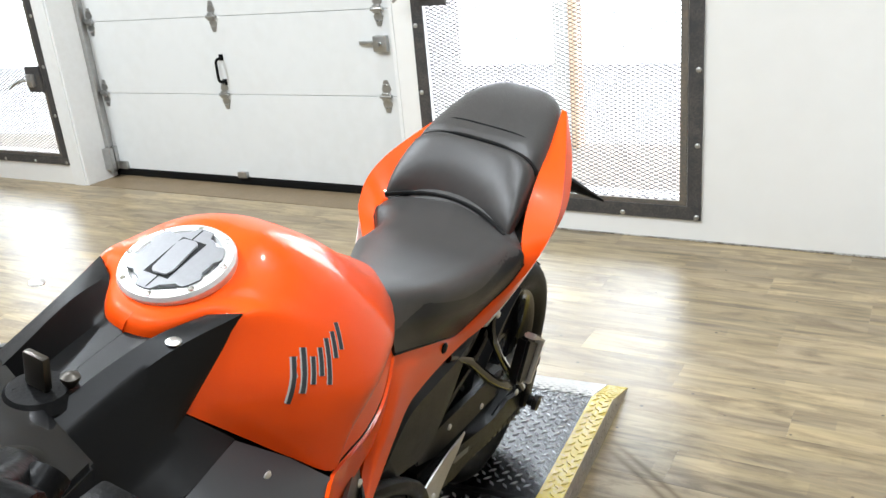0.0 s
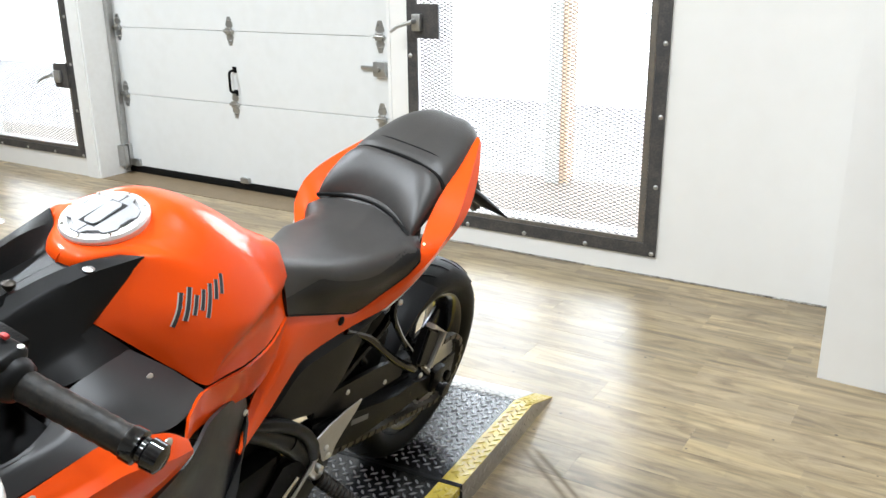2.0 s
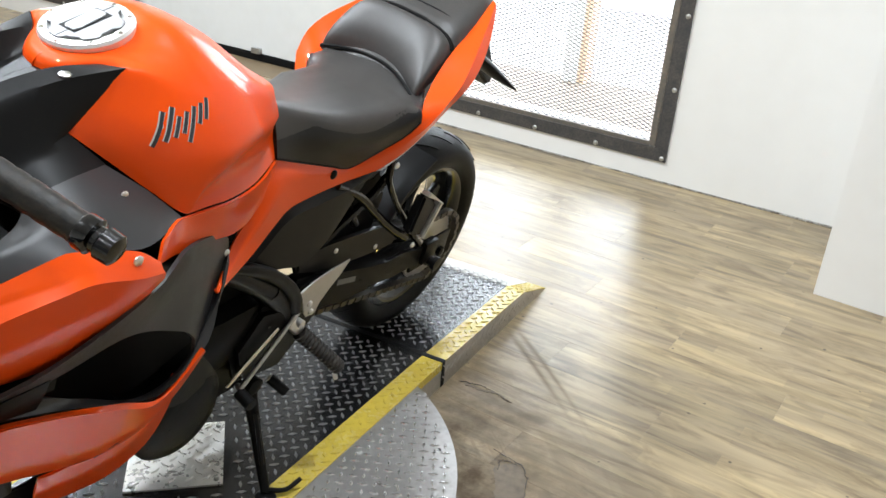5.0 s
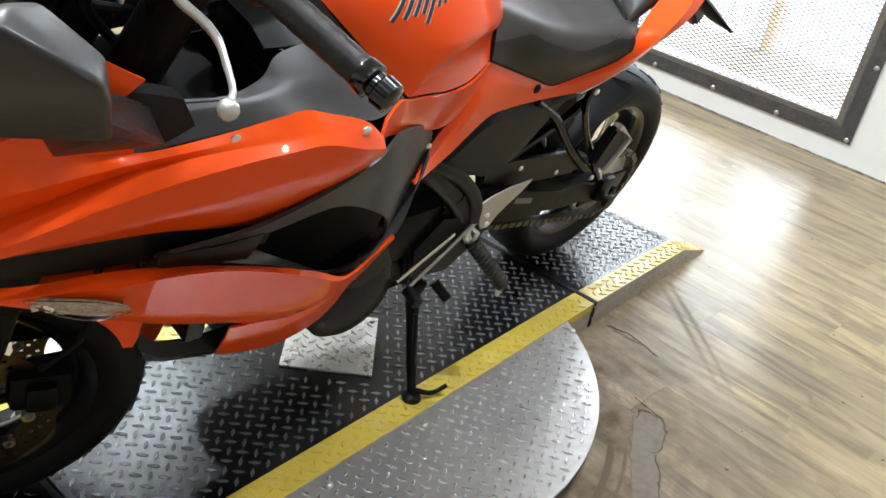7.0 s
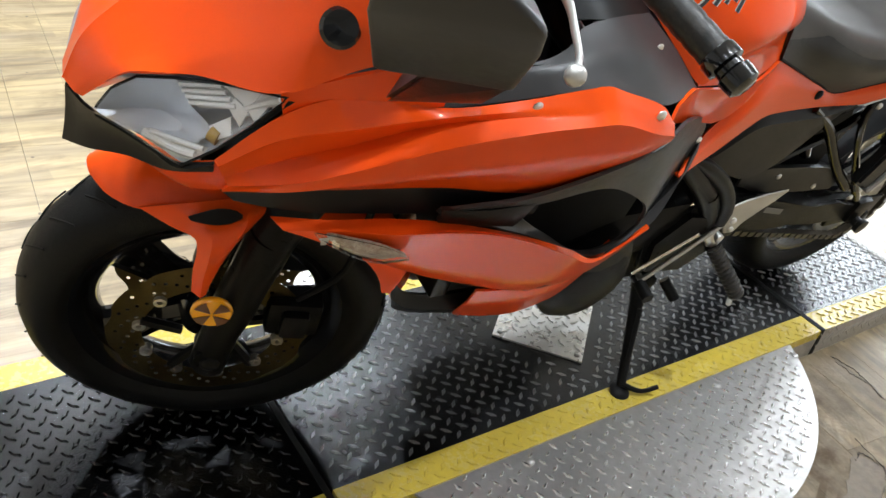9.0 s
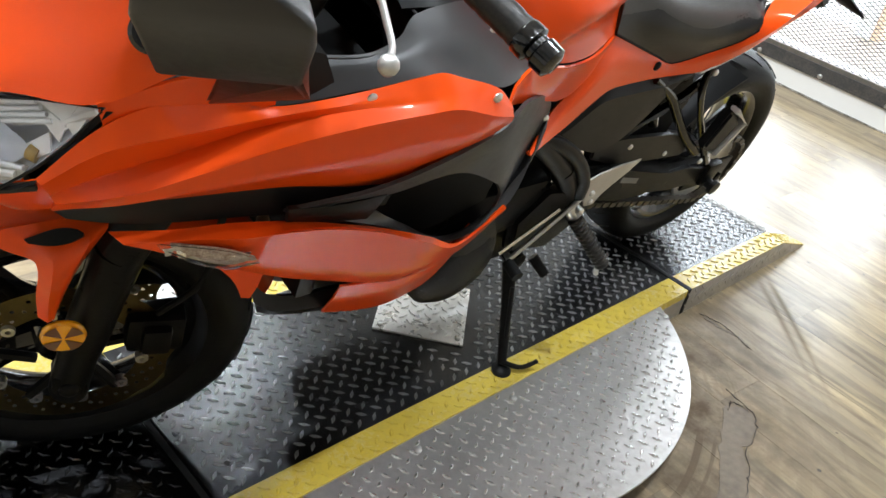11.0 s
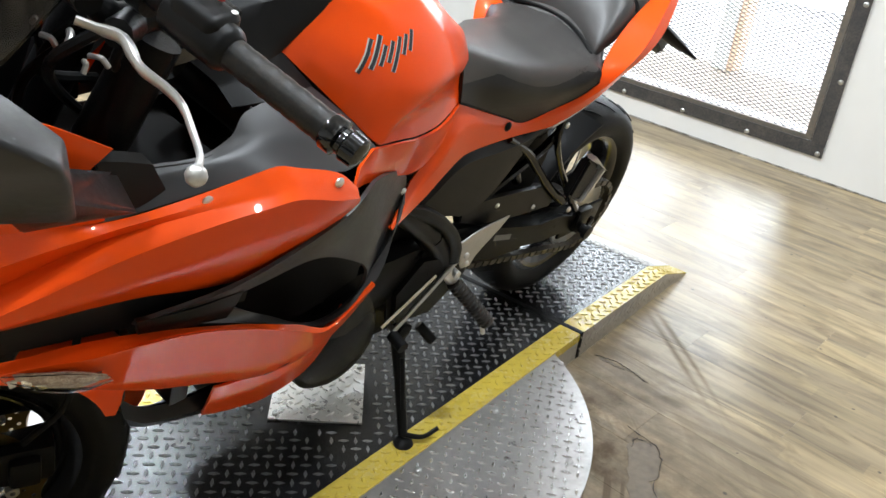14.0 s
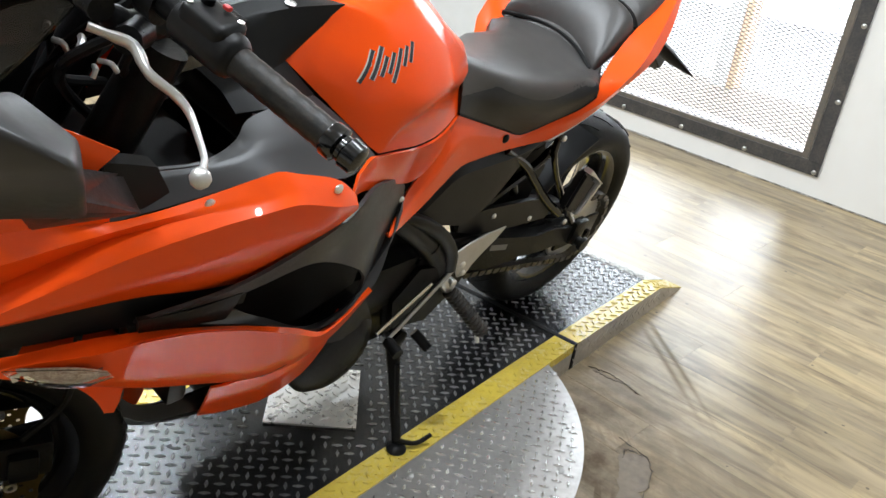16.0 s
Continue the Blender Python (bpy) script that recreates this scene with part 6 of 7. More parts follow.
    part("spoiler_stay", flip(tube([(1.322, 0.152, 0.456), (1.34, 0.17, 0.50), (1.35, 0.18, 0.53)], [0.012, 0.010, 0.009], 8, 8, 0.5), sg), MATTE, bike)
    part("fairing_leg", sheet([[(1.417, 0.196, 0.569), (1.396, 0.198, 0.544), (1.379, 0.196, 0.515), (1.367, 0.192, 0.487)], [(1.350, 0.206, 0.551), (1.354, 0.204, 0.532), (1.353, 0.200, 0.511), (1.355, 0.194, 0.484)]], 14, 3, 0.006, side=sg), ORANGE, bike, "orange lower corner of the fairing")
    part("engine_guard", sheet([[(0.935, 0.18, 0.49), (0.90, 0.17, 0.47), (0.85, 0.16, 0.40)], [(0.985, 0.155, 0.335), (0.93, 0.15, 0.295), (0.86, 0.145, 0.27)]], 10, 4, 0.004, side=sg, bulge=0.012), IRON, bike, "black crankcase guard")
    ind = part("turn_signal", sheet([
        [(1.497, 0.205, 0.639), (1.469, 0.229, 0.648), (1.437, 0.245, 0.647), (1.405, 0.253, 0.634)],
        [(1.491, 0.209, 0.631), (1.463, 0.234, 0.633), (1.429, 0.250, 0.629), (1.403, 0.255, 0.628)],
        [(1.483, 0.204, 0.621), (1.463, 0.226, 0.619), (1.427, 0.241, 0.612), (1.405, 0.248, 0.621)]], m=4, thick=0.0015, side=sg, smooth=True, per=5), CLEAR, bike, "clear turn signal set in the fairing")
    part("signal_reflector", sheet([
        [(1.496, 0.200, 0.638), (1.469, 0.224, 0.647), (1.437, 0.240, 0.646), (1.406, 0.248, 0.633)],
        [(1.490, 0.203, 0.631), (1.463, 0.227, 0.633), (1.429, 0.243, 0.629), (1.404, 0.250, 0.628)],
        [(1.483, 0.199, 0.622), (1.463, 0.221, 0.620), (1.427, 0.236, 0.613), (1.406, 0.243, 0.622)]], m=3, thick=0.0015, side=sg, per=4), SIGNAL, ind, "faceted pale reflector")
    for k in range(7):
        f_ = Vector((1.486 - 0.0115 * k, 0.211 + 0.0062 * k - 0.0002 * k * k, 0.631))
        w_ = 0.0045 + 0.0006 * k
        part("prism_facet", flip(slab_between([f_ + Vector((w_, -0.002, 0.002 + 0.001 * (k % 2))), f_ + Vector((-w_, 0.003, 0.006)), f_ + Vector((-w_ * 0.6, 0.001 + 0.002 * (k % 3), -0.006)), f_ + Vector((w_ * 0.5, -0.001, -0.008))], 0.0015), sg), CHROME if k % 3 == 1 or k > 4 else SATIN, ind, smooth=False)
    part("headlight_shell", sheet([
        [(1.700, 0.0, 0.690), (1.688, 0.04, 0.690), (1.652, 0.10, 0.695), (1.629, 0.14, 0.692), (1.604, 0.170, 0.719)],
        [(1.702, 0.0, 0.615), (1.685, 0.04, 0.635), (1.657, 0.08, 0.657), (1.63, 0.12, 0.670), (1.60, 0.163, 0.703)]], 20, 3, 0.004, side=sg, bulge=-0.006, body=True), MATTE, bike, "matte black chin under the headlight")
    hl = part("headlight", sheet([
        [(1.684, 0.053, 0.700), (1.672, 0.060, 0.728), (1.654, 0.077, 0.754), (1.628, 0.110, 0.777), (1.597, 0.150, 0.799), (1.581, 0.171, 0.809), (1.560, 0.198, 0.819)],
        [(1.683, 0.054, 0.693), (1.665, 0.080, 0.695), (1.640, 0.122, 0.697), (1.627, 0.142, 0.698), (1.604, 0.165, 0.737), (1.583, 0.182, 0.775), (1.561, 0.199, 0.815)]], 26, 6, 0.002, side=sg, bulge=0.008), CLEAR, bike, "clear headlight lens")
    # a dished bowl: rings shrink towards a point behind the lens
    bowl = bmesh.new()
    rim_ = knots([(1.679, 0.041, 0.687), (1.667, 0.048, 0.717), (1.649, 0.066, 0.743), (1.622, 0.100, 0.765), (1.613, 0.120, 0.752), (1.601, 0.143, 0.742), (1.613, 0.134, 0.716), (1.650, 0.085, 0.693), (1.670, 0.056, 0.683), (1.679, 0.041, 0.687)], 4)[:-1]
    core_ = Vector((1.618, 0.064, 0.700))
    rings_ = [[bowl.verts.new(p_.lerp(core_, k_)) for p_ in rim_] for k_ in (0.0, 0.10, 0.26, 0.48)]
    mid_ = sum((p_ for p_ in rim_), Vector()) / len(rim_)
    flat_ = [bowl.verts.new((p_.lerp(mid_, 0.75)).lerp(core_, 0.62)) for p_ in rim_]
    rings_.append(flat_)
    for ra_, rb_ in zip(rings_, rings_[1:]):
        for i in range(len(rim_)):
            bowl.faces.new((ra_[i], ra_[(i + 1) % len(rim_)], rb_[(i + 1) % len(rim_)], rb_[i]))
    bowl.faces.new(flat_)
    part("light_bowl", flip(bowl, sg), GREYM, hl, "smooth blue-grey headlight bowl")
    for k in range(4):
        a_ = Vector((1.6197 - 0.0021 * k, 0.1041 + 0.0048 * k, 0.7645 - 0.0036 * k))
        b_ = Vector((1.5928 - 0.0028 * k, 0.1383 + 0.0057 * k, 0.7865 - 0.0034 * k))
        part("reflector_rib", flip(tube([a_, b_], 0.0026, 6), sg), DRL, hl)
    part("rib_panel", flip(slab_between([(1.618, 0.100, 0.763), (1.589, 0.136, 0.787), (1.578, 0.154, 0.771), (1.606, 0.122, 0.749)], 0.002), sg), SATIN, hl, "silver ribbed reflector", smooth=False)
    for tri_ in ([(1.593, 0.138, 0.789), (1.568, 0.171, 0.804), (1.577, 0.166, 0.781)], [(1.568, 0.171, 0.803), (1.562, 0.181, 0.804), (1.573, 0.175, 0.772), (1.577, 0.167, 0.780)], [(1.585, 0.152, 0.783), (1.577, 0.166, 0.779), (1.582, 0.165, 0.760), (1.589, 0.151, 0.771)], [(1.601, 0.140, 0.742), (1.586, 0.152, 0.762), (1.588, 0.162, 0.748), (1.598, 0.153, 0.735)]):
        part("reflector_facet", flip(slab_between(tri_, 0.003), sg), DRL, hl, smooth=False)
    for pts_, r_ in (([(1.645, 0.093, 0.699), (1.636, 0.107, 0.701), (1.625, 0.124, 0.703), (1.611, 0.144, 0.710)], 0.0046), ([(1.641, 0.100, 0.706), (1.626, 0.121, 0.712), (1.606, 0.147, 0.720)], 0.0026), ([(1.5885, 0.1335, 0.787), (1.580, 0.152, 0.781), (1.575, 0.166, 0.774)], 0.0026), ([(1.579, 0.158, 0.775), (1.566, 0.176, 0.796), (1.558, 0.188, 0.808)], 0.0036)):
        part("light_strip", flip(tube(pts_, r_, 8, 10), sg), DRL, hl, "white running light strip")
    part("strip_tray", flip(slab_between([(1.648, 0.088, 0.696), (1.632, 0.107, 0.708), (1.602, 0.148, 0.722), (1.610, 0.148, 0.706), (1.628, 0.128, 0.696)], 0.002), sg), SATIN, hl, "silver lamp tray", smooth=False)
    part("amber_bulb", flip(tube([(1.600, 0.144, 0.737), (1.594, 0.152, 0.736)], 0.008, 10), sg), AMBERD, hl, "dull amber bulb")
    part("dark_tip", sheet([[(1.577, 0.180, 0.777), (1.566, 0.187, 0.797), (1.556, 0.197, 0.814)], [(1.573, 0.186, 0.776), (1.562, 0.193, 0.797), (1.554, 0.201, 0.815)]], 8, 2, 0.003, side=sg), SEAL, hl)
    part("lamp_back", sheet([
        [(1.690, 0.036, 0.704), (1.675, 0.058, 0.738), (1.652, 0.074, 0.760), (1.624, 0.104, 0.778), (1.592, 0.144, 0.799), (1.576, 0.166, 0.808), (1.552, 0.192, 0.817)],
        [(1.640, 0.020, 0.702), (1.622, 0.040, 0.722), (1.604, 0.066, 0.742), (1.584, 0.098, 0.758), (1.564, 0.130, 0.772), (1.556, 0.150, 0.784), (1.545, 0.180, 0.800)],
        [(1.674, 0.040, 0.684), (1.652, 0.078, 0.689), (1.630, 0.116, 0.692), (1.618, 0.136, 0.694), (1.596, 0.158, 0.733), (1.576, 0.174, 0.771), (1.550, 0.192, 0.811)]], m=4, thick=0.002, side=sg, per=4, smooth=True), GREYM, hl, "grey lamp housing")
    part("light_trim", flip(tube([(1.681, 0.053, 0.70), (1.670, 0.061, 0.729), (1.652, 0.078, 0.755), (1.626, 0.111, 0.777), (1.595, 0.151, 0.799), (1.559, 0.199, 0.819), (1.581, 0.184, 0.774), (1.602, 0.167, 0.736), (1.626, 0.143, 0.696), (1.639, 0.123, 0.695), (1.664, 0.081, 0.693), (1.682, 0.054, 0.691)], 0.0016, 6), sg), SEAL, hl)
    part("nose_cowl", sheet([
        [(1.703, 0.0, 0.700), (1.684, 0.004, 0.755), (1.642, 0.006, 0.802), (1.594, 0.045, 0.856), (1.562, 0.112, 0.908), (1.528, 0.180, 0.934), (1.468, 0.214, 0.931), (1.408, 0.232, 0.902)],
        [(1.697, 0.030, 0.702), (1.672, 0.055, 0.755), (1.628, 0.092, 0.792), (1.586, 0.140, 0.832), (1.552, 0.182, 0.868), (1.512, 0.208, 0.898), (1.458, 0.224, 0.906), (1.420, 0.232, 0.892)],
        [(1.691, 0.038, 0.702), (1.664, 0.080, 0.762), (1.638, 0.106, 0.780), (1.612, 0.130, 0.793), (1.563, 0.194, 0.820), (1.500, 0.213, 0.858), (1.458, 0.222, 0.872), (1.434, 0.231, 0.880)]], m=5, thick=0.004, side=sg, per=6, body=True), ORANGE, bike, "orange nose cowl")
    part("mirror_boss", flip(lathe([(0.0005, -0.01), (0.017, -0.01), (0.018, -0.002), (0.015, 0.002), (0.0005, 0.003)], (0, 0, 0), "z", 28), sg), GLOSSB, bike, "glossy black mirror mount cap", m=flipm(Vector((1.527, 0.203, 0.894)), Vector((0.30, 0.72, 0.55)), sg))
    part("cowl_side", sheet([
        [(1.564, 0.195, 0.822), (1.502, 0.2135, 0.851), (1.455, 0.215, 0.856), (1.40, 0.216, 0.84)],
        [(1.555, 0.196, 0.787), (1.50, 0.206, 0.804), (1.45, 0.211, 0.807), (1.40, 0.214, 0.808)]], 12, 3, 0.004, side=sg), ORANGE, bike, "orange cowl side")
    part("inner_pad", sheet([[(1.404, 0.188, 0.872), (1.376, 0.189, 0.866), (1.350, 0.190, 0.858)], [(1.404, 0.200, 0.868), (1.374, 0.202, 0.861), (1.346, 0.203, 0.852)], [(1.398, 0.206, 0.842), (1.366, 0.209, 0.834), (1.334, 0.209, 0.826)], [(1.392, 0.210, 0.818), (1.362, 0.213, 0.812), (1.330, 0.212, 0.812)]], m=4, thick=0.006, side=sg, per=4), MATTE, bike, "flat black inner fairing pad")
    foot = bmesh.new()
    for p_ in ((1.500, 0.254, 0.856), (1.392, 0.252, 0.842), (1.400, 0.226, 0.872), (1.470, 0.240, 0.900), (1.602, 0.430, 1.032), (1.575, 0.462, 1.038), (1.586, 0.480, 1.068), (1.556, 0.420, 1.040)):
        foot.verts.new(p_)
    bmesh.ops.convex_hull(foot, input=foot.verts[:])
    bmesh.ops.bevel(foot, geom=foot.edges[:], offset=0.003, segments=2, affect="EDGES")
    mir = part("mirror_stalk", flip(foot, sg), MATTE, bike, "black mirror stalk")
    hb = bmesh.new()
    for p_ in ((1.667, 0.446, 1.080), (1.664, 0.450, 1.100), (1.634, 0.418, 1.021), (1.628, 0.460, 1.122), (1.641, 0.480, 1.124), (1.601, 0.497, 1.100), (1.590, 0.488, 1.078), (1.573, 0.464, 1.037), (1.605, 0.430, 1.028), (1.610, 0.405, 1.085), (1.600, 0.435, 1.106), (1.580, 0.462, 1.090), (1.566, 0.444, 1.046), (1.600, 0.398, 1.035)):
        hb.verts.new(p_)
    bmesh.ops.convex_hull(hb, input=hb.verts[:])
    bmesh.ops.dissolve_limit(hb, angle_limit=radians(9), verts=hb.verts[:], edges=hb.edges[:])
    bmesh.ops.bevel(hb, geom=hb.edges[:], offset=0.0045, segments=3, affect="EDGES", profile=0.5)
    part("mirror_housing", flip(hb, sg), COVER, mir, "matte black faceted mirror housing")

# decal on the tank: slanted dark strokes with a pale edge, a plain shape for the maker's mark
dk = []
o, e1, e2 = Vector((1.044, 0.187, 0.884)), Vector((-0.094, 0.010, 0.030)), Vector((-0.022, -0.010, 0.040))
for a0, b0, b1, r in ((0.02, -0.05, 0.90, 0.0056), (0.16, 0.0, 0.90, 0.0056), (0.30, 0.0, 0.55, 0.0050), (0.43, 0.0, 0.55, 0.0050), (0.56, -0.35, 0.55, 0.0050), (0.69, 0.0, 0.50, 0.0050), (0.81, 0.0, 0.50, 0.0050)):
    dk.append((o + e1 * a0 + e2 * b0, o + e1 * a0 + e2 * b1, r))
DEC = dk

# handlebars, levers, yoke and instruments
grip_in, grip_end = Vector((1.360, 0.310, 1.027)), Vector((1.333, 0.418, 1.006))
gd_ = (grip_end - grip_in).normalized()
bar = part("handlebar", tube([(1.285, 0.095, 0.95), (1.33, 0.17, 1.01), tuple(grip_in - gd_ * 0.10), tuple(grip_in)], 0.0115, 12, 16), IRON, bike, "black clip-on handlebar")
gp = []
for i in range(26):
    p = grip_in + gd_ * (0.098 * i / 25)
    gp.append((p, 0.0131 if i % 4 == 3 else 0.0137))
part("grip", tube([tuple(p) for p, _ in gp], [r for _, r in gp], 24), GRIP, bar, "ribbed black rubber grip")
pe = grip_in + gd_ * 0.098
part("bar_end", tube([tuple(pe + gd_ * u) for u in (0, 0.002, 0.012, 0.014, 0.018, 0.02, 0.032, 0.035)], [0.0145, 0.0155, 0.0155, 0.0115, 0.0115, 0.0138, 0.0132, 0.008], 20), GLOSSB, bar, "gloss black bar end weight")
HM = Matrix.Translation(grip_in - gd_ * 0.034) @ gd_.to_track_quat("Y", "Z").to_matrix().to_4x4()
sh = part("switch_housing", joined(tube([tuple(grip_in + gd_ * u) for u in (-0.066, -0.063, -0.030, -0.008, -0.003, 0.0)], [0.015, 0.019, 0.0205, 0.020, 0.018, 0.0145], 16)), MATTE, bar, "black switch housing")
part("switch_block", box(-0.020, 0.017, -0.026, 0.022, -0.012, 0.024, 0.010, 4), MATTE, sh, m=HM)
part("rocker_switch", box(-0.026, -0.020, -0.012, 0.012, 0.002, 0.012, 0.002), IRON, sh, m=HM)
part("horn_button", lathe([(0.006, 0.0), (0.006, 0.005), (0.004, 0.007), (0.0005, 0.007)], (-0.004, -0.014, 0.024), "z", 14), IRON, sh, m=HM)
for x, y in ((-0.012, 0.016), (0.010, -0.020)):
    part("housing_screw", bolt((x, y, 0.0238), 0.003, 0.0015, "z"), ALU, sh, m=HM)
part("red_switch", box(-0.0025, 0.0025, -0.004, 0.004, -0.003, 0.001, 0.0015), RED, sh, "red switch", m=Matrix.Translation(grip_in - gd_ * 0.03 + Vector((-0.01, 0, 0.029))))
part("switch_pad", box(-0.012, 0.012, -0.02, 0.02, -0.006, 0.006, 0.004), IRON, sh, m=Matrix.Translation(grip_in - gd_ * 0.05 + Vector((-0.027, 0.0, 0.006))))
perch = part("lever_perch", joined(tube([tuple(grip_in - gd_ * 0.10), tuple(grip_in - gd_ * 0.08)], 0.021, 14), tube([(1.325, 0.19, 1.018), (1.352, 0.195, 1.008), (1.378, 0.198, 1.004), (1.402, 0.202, 1.012), (1.425, 0.20, 1.03)], [0.013, 0.015, 0.015, 0.013, 0.010], 12, 16), tube([(1.385, 0.205, 1.004), (1.408, 0.226, 1.008)], [0.016, 0.013], 10)), IRON, bar, "black lever perch")
part("clutch_lever", joined(tube([(1.436, 0.212, 1.016), (1.422, 0.222, 1.012), (1.408, 0.235, 1.008), (1.411, 0.265, 0.999), (1.402, 0.290, 0.992), (1.400, 0.308, 0.987), (1.404, 0.330, 0.977), (1.412, 0.353, 0.970), (1.422, 0.364, 0.969)], [0.006, 0.008, 0.0085, 0.0068, 0.0064, 0.006, 0.0052, 0.0048, 0.0048], 12, 24, 0.6), lathe([(0.0005, -0.0085), (0.004, -0.008), (0.0075, -0.0045), (0.0088, 0), (0.0075, 0.0045), (0.004, 0.008), (0.0005, 0.0085)], (1.427, 0.370, 0.968), "z", 20)), SATIN, perch, "silver clutch lever with a ball end")
part("adjuster", joined(lathe([(0.012, -0.012), (0.012, 0.012)], (1.425, 0.20, 1.03), "y", 14), tube([(1.425, 0.20, 1.03), (1.44, 0.15, 1.03), (1.40, 0.08, 0.96), (1.36, 0.02, 0.86)], 0.004, 8, 18)), IRON, perch)
part("handlebar", tube([(1.225, -0.095, 0.95), (1.235, -0.17, 1.0), (1.20, -0.29, 1.02), (1.13, -0.40, 0.995)], 0.0115, 12, 16), IRON, bike, "black clip-on handlebar")
part("right_grip", tube([(1.19, -0.31, 1.017), (1.13, -0.40, 0.995)], 0.017, 16), GRIP, bike, "black rubber grip")
yk = part("top_yoke", joined(slab([(1.20, -0.09), (1.30, 0.115), (1.27, 0.14), (1.22, 0.13), (1.16, -0.07), (1.15, -0.13), (1.19, -0.13)], (-0.012, 0.012), 0.004, Matrix(((1, 0, 0, 0.02), (0, 0, 1, 0.0), (0, -1, 0, 0.925), (0, 0, 0, 1)))), lathe([(0.026, 0.90), (0.026, 0.945), (0.01, 0.948)], (1.285, 0.095, 0), "z", 20), lathe([(0.026, 0.90), (0.026, 0.945), (0.01, 0.948)], (1.205, -0.095, 0), "z", 20)), GLOSSB, bike, "black top yoke")
part("ignition_lock", lathe([(0.0005, 0.905), (0.03, 0.905), (0.032, 0.932), (0.024, 0.94), (0.0005, 0.94)], (1.205, 0.03, 0), "z", 24), IRON, yk, "ignition lock")
part("key", joined(box(1.200, 1.208, 0.018, 0.042, 0.94, 0.972, 0.003), lathe([(0.003, 0.94), (0.008, 0.948), (0.008, 0.951), (0.003, 0.954)], (1.19, 0.05, 0), "z", 14)), mat("key_brass", (0.05, 0.043, 0.034), 0.35, 0.6), yk, "key in the ignition")
part("instrument_pod", joined(box(1.40, 1.47, -0.11, 0.11, 0.94, 1.03, 0.02), box(1.36, 1.41, -0.09, 0.09, 0.965, 1.03, 0.012)), GLOSSB, bike, "black instrument pod")
part("cockpit_tray", box(1.12, 1.60, -0.155, 0.155, 0.68, 0.70, 0.01), SEAL, bike, "black inner cowl floor")
part("cockpit_wall", joined(box(1.20, 1.56, -0.20, -0.185, 0.68, 0.90, 0.004), box(1.50, 1.52, -0.18, 0.10, 0.70, 0.90, 0.004)), SEAL, bike, "black inner cowl wall")
part("wire_loom", joined(tube([(1.36, 0.16, 1.01), (1.40, 0.12, 0.95), (1.38, 0.06, 0.88), (1.30, 0.02, 0.84)], 0.006, 8, 18), tube([(1.33, 0.17, 1.01), (1.36, 0.15, 0.94), (1.30, 0.10, 0.87)], 0.005, 8, 18)), SEAL, bike, "black cables")
for p_, q_, r_ in (((1.405, 0.150, 0.972), (1.418, 0.168, 0.966), 0.006), ((1.395, 0.165, 0.955), (1.385, 0.180, 0.950), 0.0045), ((1.43, 0.135, 0.975), (1.436, 0.150, 0.985), 0.004), ((1.415, 0.12, 0.955), (1.405, 0.13, 0.945), 0.005), ((1.385, 0.140, 0.935), (1.392, 0.152, 0.93), 0.0045)):
    part("cable_clip", tube([p_, ((p_[0] + q_[0]) / 2, (p_[1] + q_[1]) / 2 + 0.004, (p_[2] + q_[2]) / 2 + 0.005), q_], r_ * 0.6, 8, 6), ZINC, bike)
for pts_ in ([(1.40, 0.20, 1.0), (1.43, 0.17, 0.96), (1.40, 0.12, 0.90), (1.33, 0.08, 0.82)], [(1.34, 0.16, 0.99), (1.39, 0.14, 0.96), (1.42, 0.10, 0.90), (1.40, 0.05, 0.80)], [(1.30, 0.12, 0.93), (1.34, 0.13, 0.88), (1.36, 0.10, 0.80)], [(1.44, 0.15, 1.03), (1.50, 0.10, 0.99), (1.50, 0.02, 0.92), (1.46, -0.04, 0.82)]):
    part("cable", tube(pts_, 0.0055, 8, 22), IRON, bike, "black sheathed cable")
part("windscreen", sheet([
    [(1.632, 0.0, 0.793), (1.545, 0.0, 0.915), (1.46, 0.0, 1.03), (1.40, 0.0, 1.12)],
    [(1.588, 0.084, 0.838), (1.505, 0.105, 0.945), (1.43, 0.11, 1.045), (1.38, 0.10, 1.115)],
    [(1.530, 0.180, 0.924), (1.455, 0.165, 0.975), (1.40, 0.155, 1.03), (1.365, 0.13, 1.10)]], 20, 4, 0.003, True), SMOKE, bike, "smoked windscreen")
part("windscreen", sheet([
    [(1.632, 0.0002, 0.793), (1.545, 0.0002, 0.915), (1.46, 0.0002, 1.03), (1.40, 0.0002, 1.12)],
    [(1.588, 0.084, 0.838), (1.505, 0.105, 0.945), (1.43, 0.11, 1.045), (1.38, 0.10, 1.115)],
    [(1.530, 0.180, 0.924), (1.455, 0.165, 0.975), (1.40, 0.155, 1.03), (1.365, 0.13, 1.10)]], 20, 4, 0.003, True, side=-1), SMOKE, bike, "smoked windscreen")
# tail end
part("tail_end", joined(box(0.04, 0.12, -0.075, 0.075, 0.86, 0.93, 0.015), slab([(0.12, 0.86), (0.02, 0.88), (-0.10, 0.74), (-0.09, 0.70), (0.05, 0.80)], (-0.06, 0.06), 0.008)), MATTE, bike, "black tail and plate carrier")
for sg in (1, -1):
    part("rear_turn_signal", flip(tube([(0.04, 0.07, 0.80), (0.065, 0.13, 0.798), (0.100, 0.205, 0.797)], [0.03, 0.024, 0.004], 10, 0, 0.5), sg), MATTE, bike, "black rear turn signal")
# the mark's strokes lie on the tank side


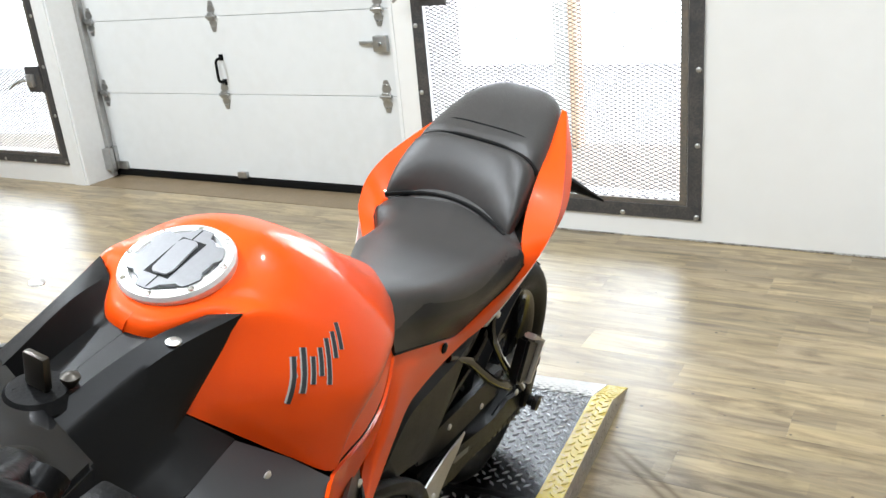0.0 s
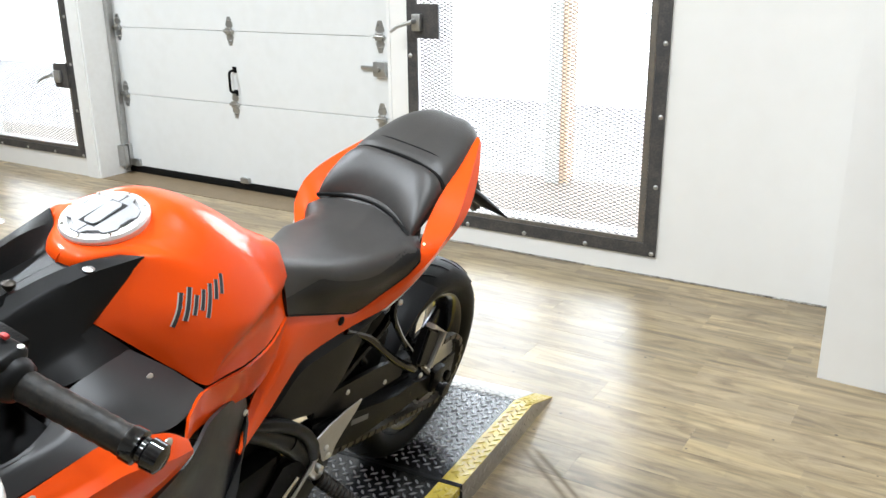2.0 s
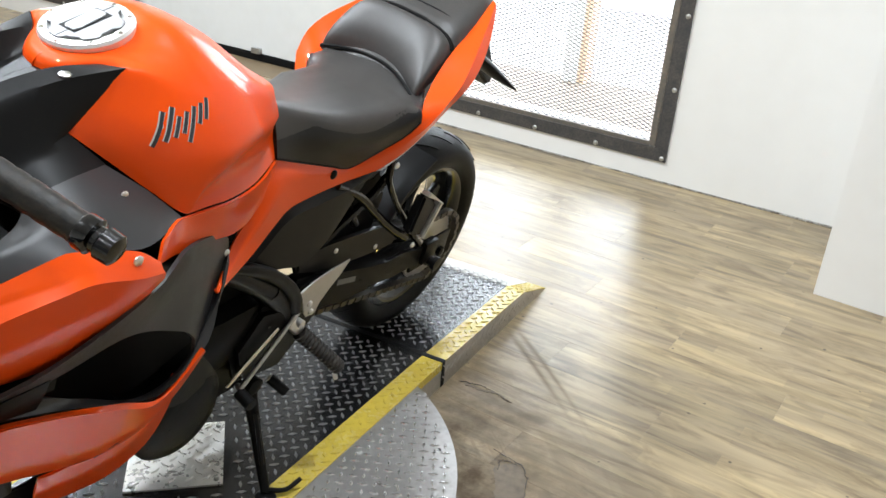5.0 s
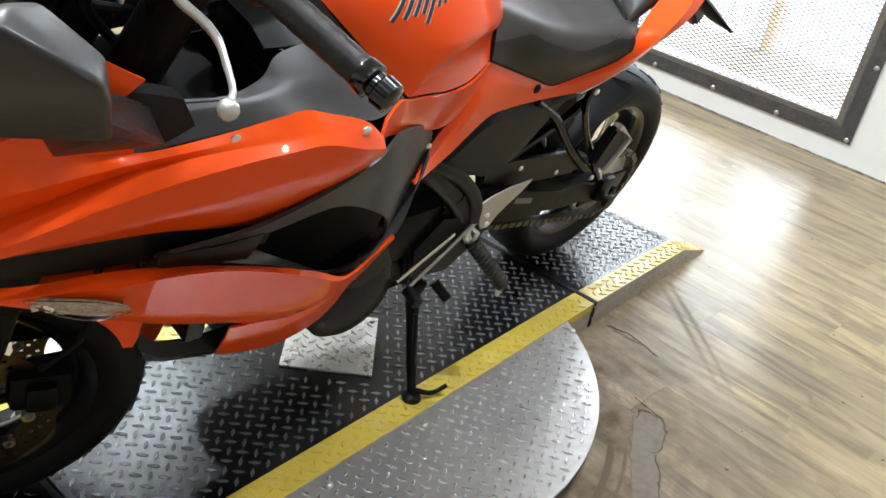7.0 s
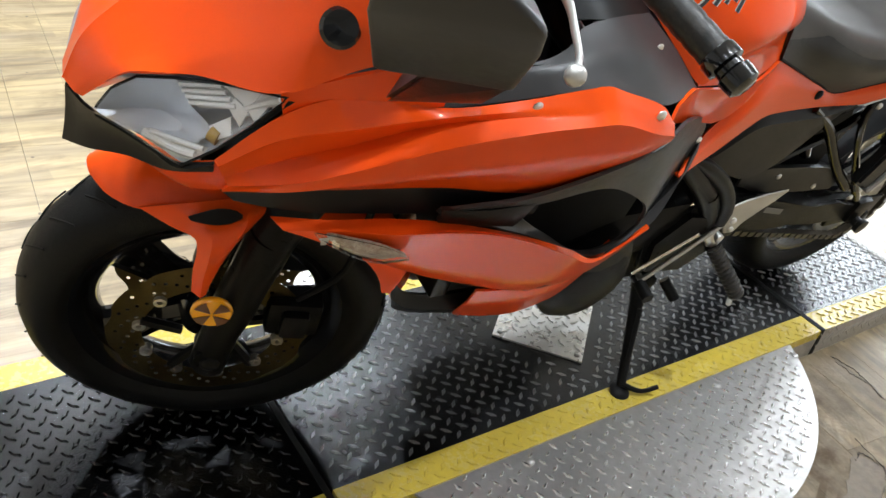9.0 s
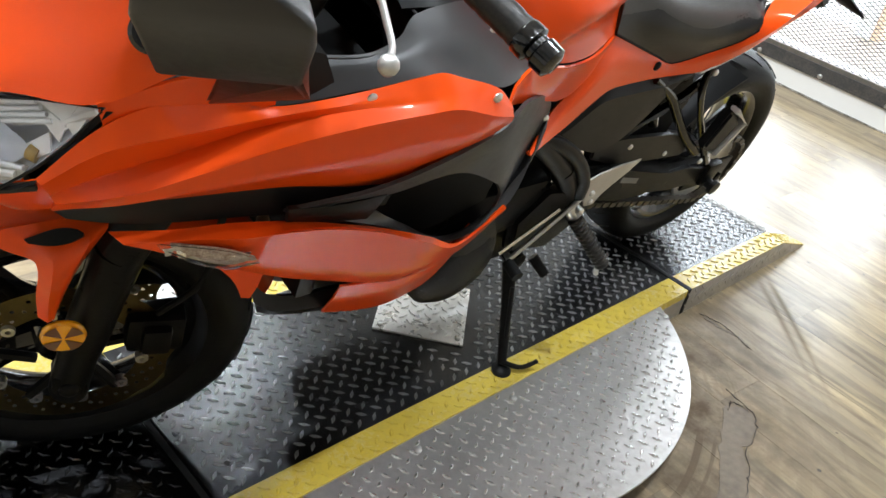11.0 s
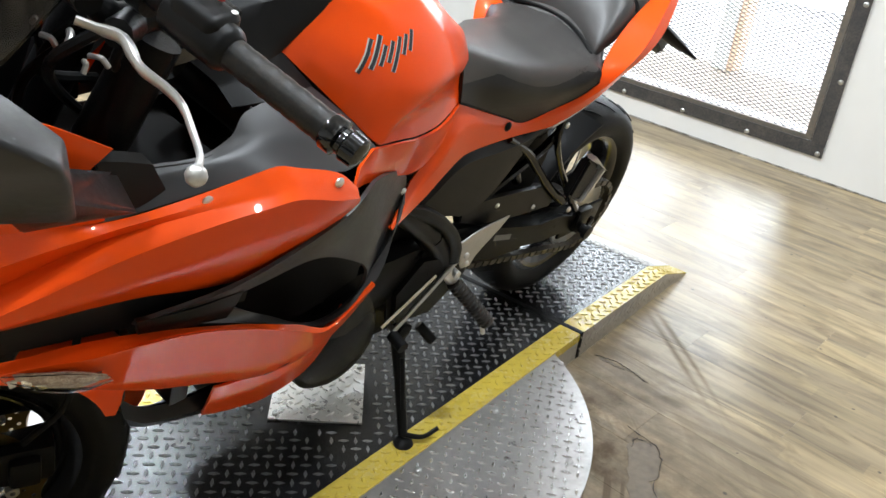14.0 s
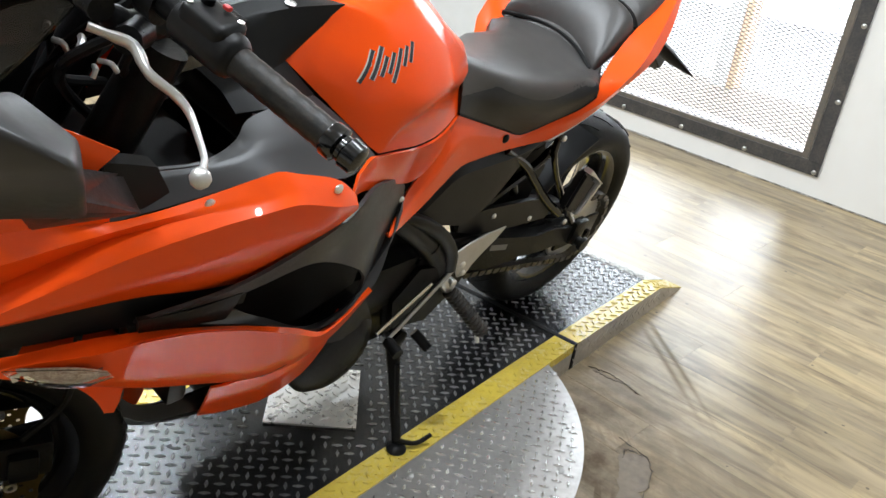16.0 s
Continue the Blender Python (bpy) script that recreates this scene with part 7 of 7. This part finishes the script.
def on_tank(p):
    """The tank's surface beside p, met from its left."""
    hit, loc, nrm, _ = tank.ray_cast(Vector((p.x, 0.5, p.z)), Vector((0, -1, 0)))
    return (loc, nrm if nrm.y > 0 else -nrm) if hit else (p, Vector((0, 1, 0)))


bpy.context.view_layer.update()
dark, pale = [], []
for p, q, r in DEC:
    pts, pt2 = [], []
    for i in range(6):
        loc, nr = on_tank(p.lerp(q, i / 5))
        pts.append(tuple(loc - nr * (r * 0.75)))
        pt2.append(tuple(loc - nr * (r * 1.4)))
    dark.append(tube(pts, r, 8))
    pale.append(tube(pt2, r * 1.62, 8))
for b in dark:
    part("mark_bar", b, DECAL, tank, "dark slanted bar of the mark")
for b in pale:
    part("mark_edge", b, DECALW, tank, "pale edge of the mark")

# ---- chipped floor covering beside the turntable ----
def chip(name, cx, cy, outline, z, material, label):
    ring = spline([(cx + a, cy + b, 0) for a, b in outline] + [(cx + outline[0][0], cy + outline[0][1], 0)], 60)[:-1]
    bm = prism([(v.x + random.uniform(-1, 1) * 0.0035, v.y + random.uniform(-1, 1) * 0.0035) for v in ring], 0.0005, z)
    bmesh.ops.triangulate(bm, faces=[f for f in bm.faces if len(f.verts) > 4])
    return tagged(part(name, bm, material, smooth=False), label, "floor damage", "chips in the floor", kind="structure")


BACKING = mat("vinyl_backing", (0.19, 0.145, 0.095), 0.5, 0, 0, 8, (0.12, 0.09, 0.06), 0.9, 0.3, 50)
chip("floor_chip", 0.25, 0.30, [(-0.042, -0.044), (-0.072, -0.015), (-0.084, 0.005), (0.012, 0.054), (0.045, 0.05), (0.082, 0.088), (0.158, 0.126), (0.215, 0.14), (0.22, 0.10), (0.18, 0.075), (0.074, 0.014), (0.0, -0.025)], 0.0014, BACKING, "peeled patch of vinyl floor showing brown backing")
chip("floor_crack", -0.04, 0.11, [(-0.010, -0.085), (-0.004, -0.03), (-0.012, 0.02), (0.0, 0.07), (0.004, 0.074), (-0.007, 0.02), (0.002, -0.03), (-0.006, -0.08)], 0.0014, BACKING, "dark cracked edge in the vinyl floor")
RIM = mat("lifted_vinyl_edge", (0.09, 0.072, 0.054), 0.7, 0, 0, 40, (0.14, 0.115, 0.09), 0.6)
for nm, pts, w in (("lifted_edge", [(-0.045, 0.03, 0.002), (-0.058, 0.08, 0.002), (-0.05, 0.12, 0.003), (-0.04, 0.15, 0.003), (-0.032, 0.182, 0.001)], 0.0028), ("lifted_edge", [(0.155, 0.225, 0.001), (0.168, 0.262, 0.003), (0.174, 0.305, 0.003), (0.205, 0.332, 0.002), (0.24, 0.348, 0.003), (0.30, 0.358, 0.002), (0.335, 0.388, 0.003), (0.41, 0.426, 0.001)], 0.003), ("lifted_edge", [(0.215, 0.268, 0.001), (0.188, 0.258, 0.002), (0.178, 0.278, 0.002), (0.18, 0.30, 0.002)], 0.0022)):
    rag = [tuple(p + Vector((random.uniform(-1, 1), random.uniform(-1, 1), 0)) * 0.0032) for p in spline(pts, 34)]
    tagged(part(nm, tube(rag, [w * random.uniform(0.12, 0.6) for _ in rag], 6), RIM), "dark curled edge of broken vinyl floor", "floor damage", "chips in the floor", kind="structure")

# ---- planks, last ----
for s, d, near in planks:
    m = WALL @ Matrix.Translation((-s, d, 0))
    if near:
        o_ = new("plank", pm_)
        o_.parent = floor
        o_.matrix_basis = m
rest_v, rest_f = [], []
for s, d, near in planks:
    if near:
        continue
    q = len(rest_v)
    m = WALL @ Matrix.Translation((-s, d, 0))
    for z in (-0.006, 0.0):
        for a, b in ((-1, -1), (1, -1), (1, 1), (-1, 1)):
            rest_v.append(tuple(m @ Vector((a * (PL / 2 - 0.0005), b * (PW / 2 - 0.0005), z))))
    rest_f += [(q, q + 3, q + 2, q + 1), (q + 4, q + 5, q + 6, q + 7)] + [(q + k, q + (k + 1) % 4, q + 4 + (k + 1) % 4, q + 4 + k) for k in range(4)]
rm = bpy.data.meshes.new("planks")
rm.from_pydata(rest_v, [], rest_f)
rm.materials.append(PLANK)
ro_ = new("planks", rm)
ro_.parent = floor
ro_["kind"] = "stuff"
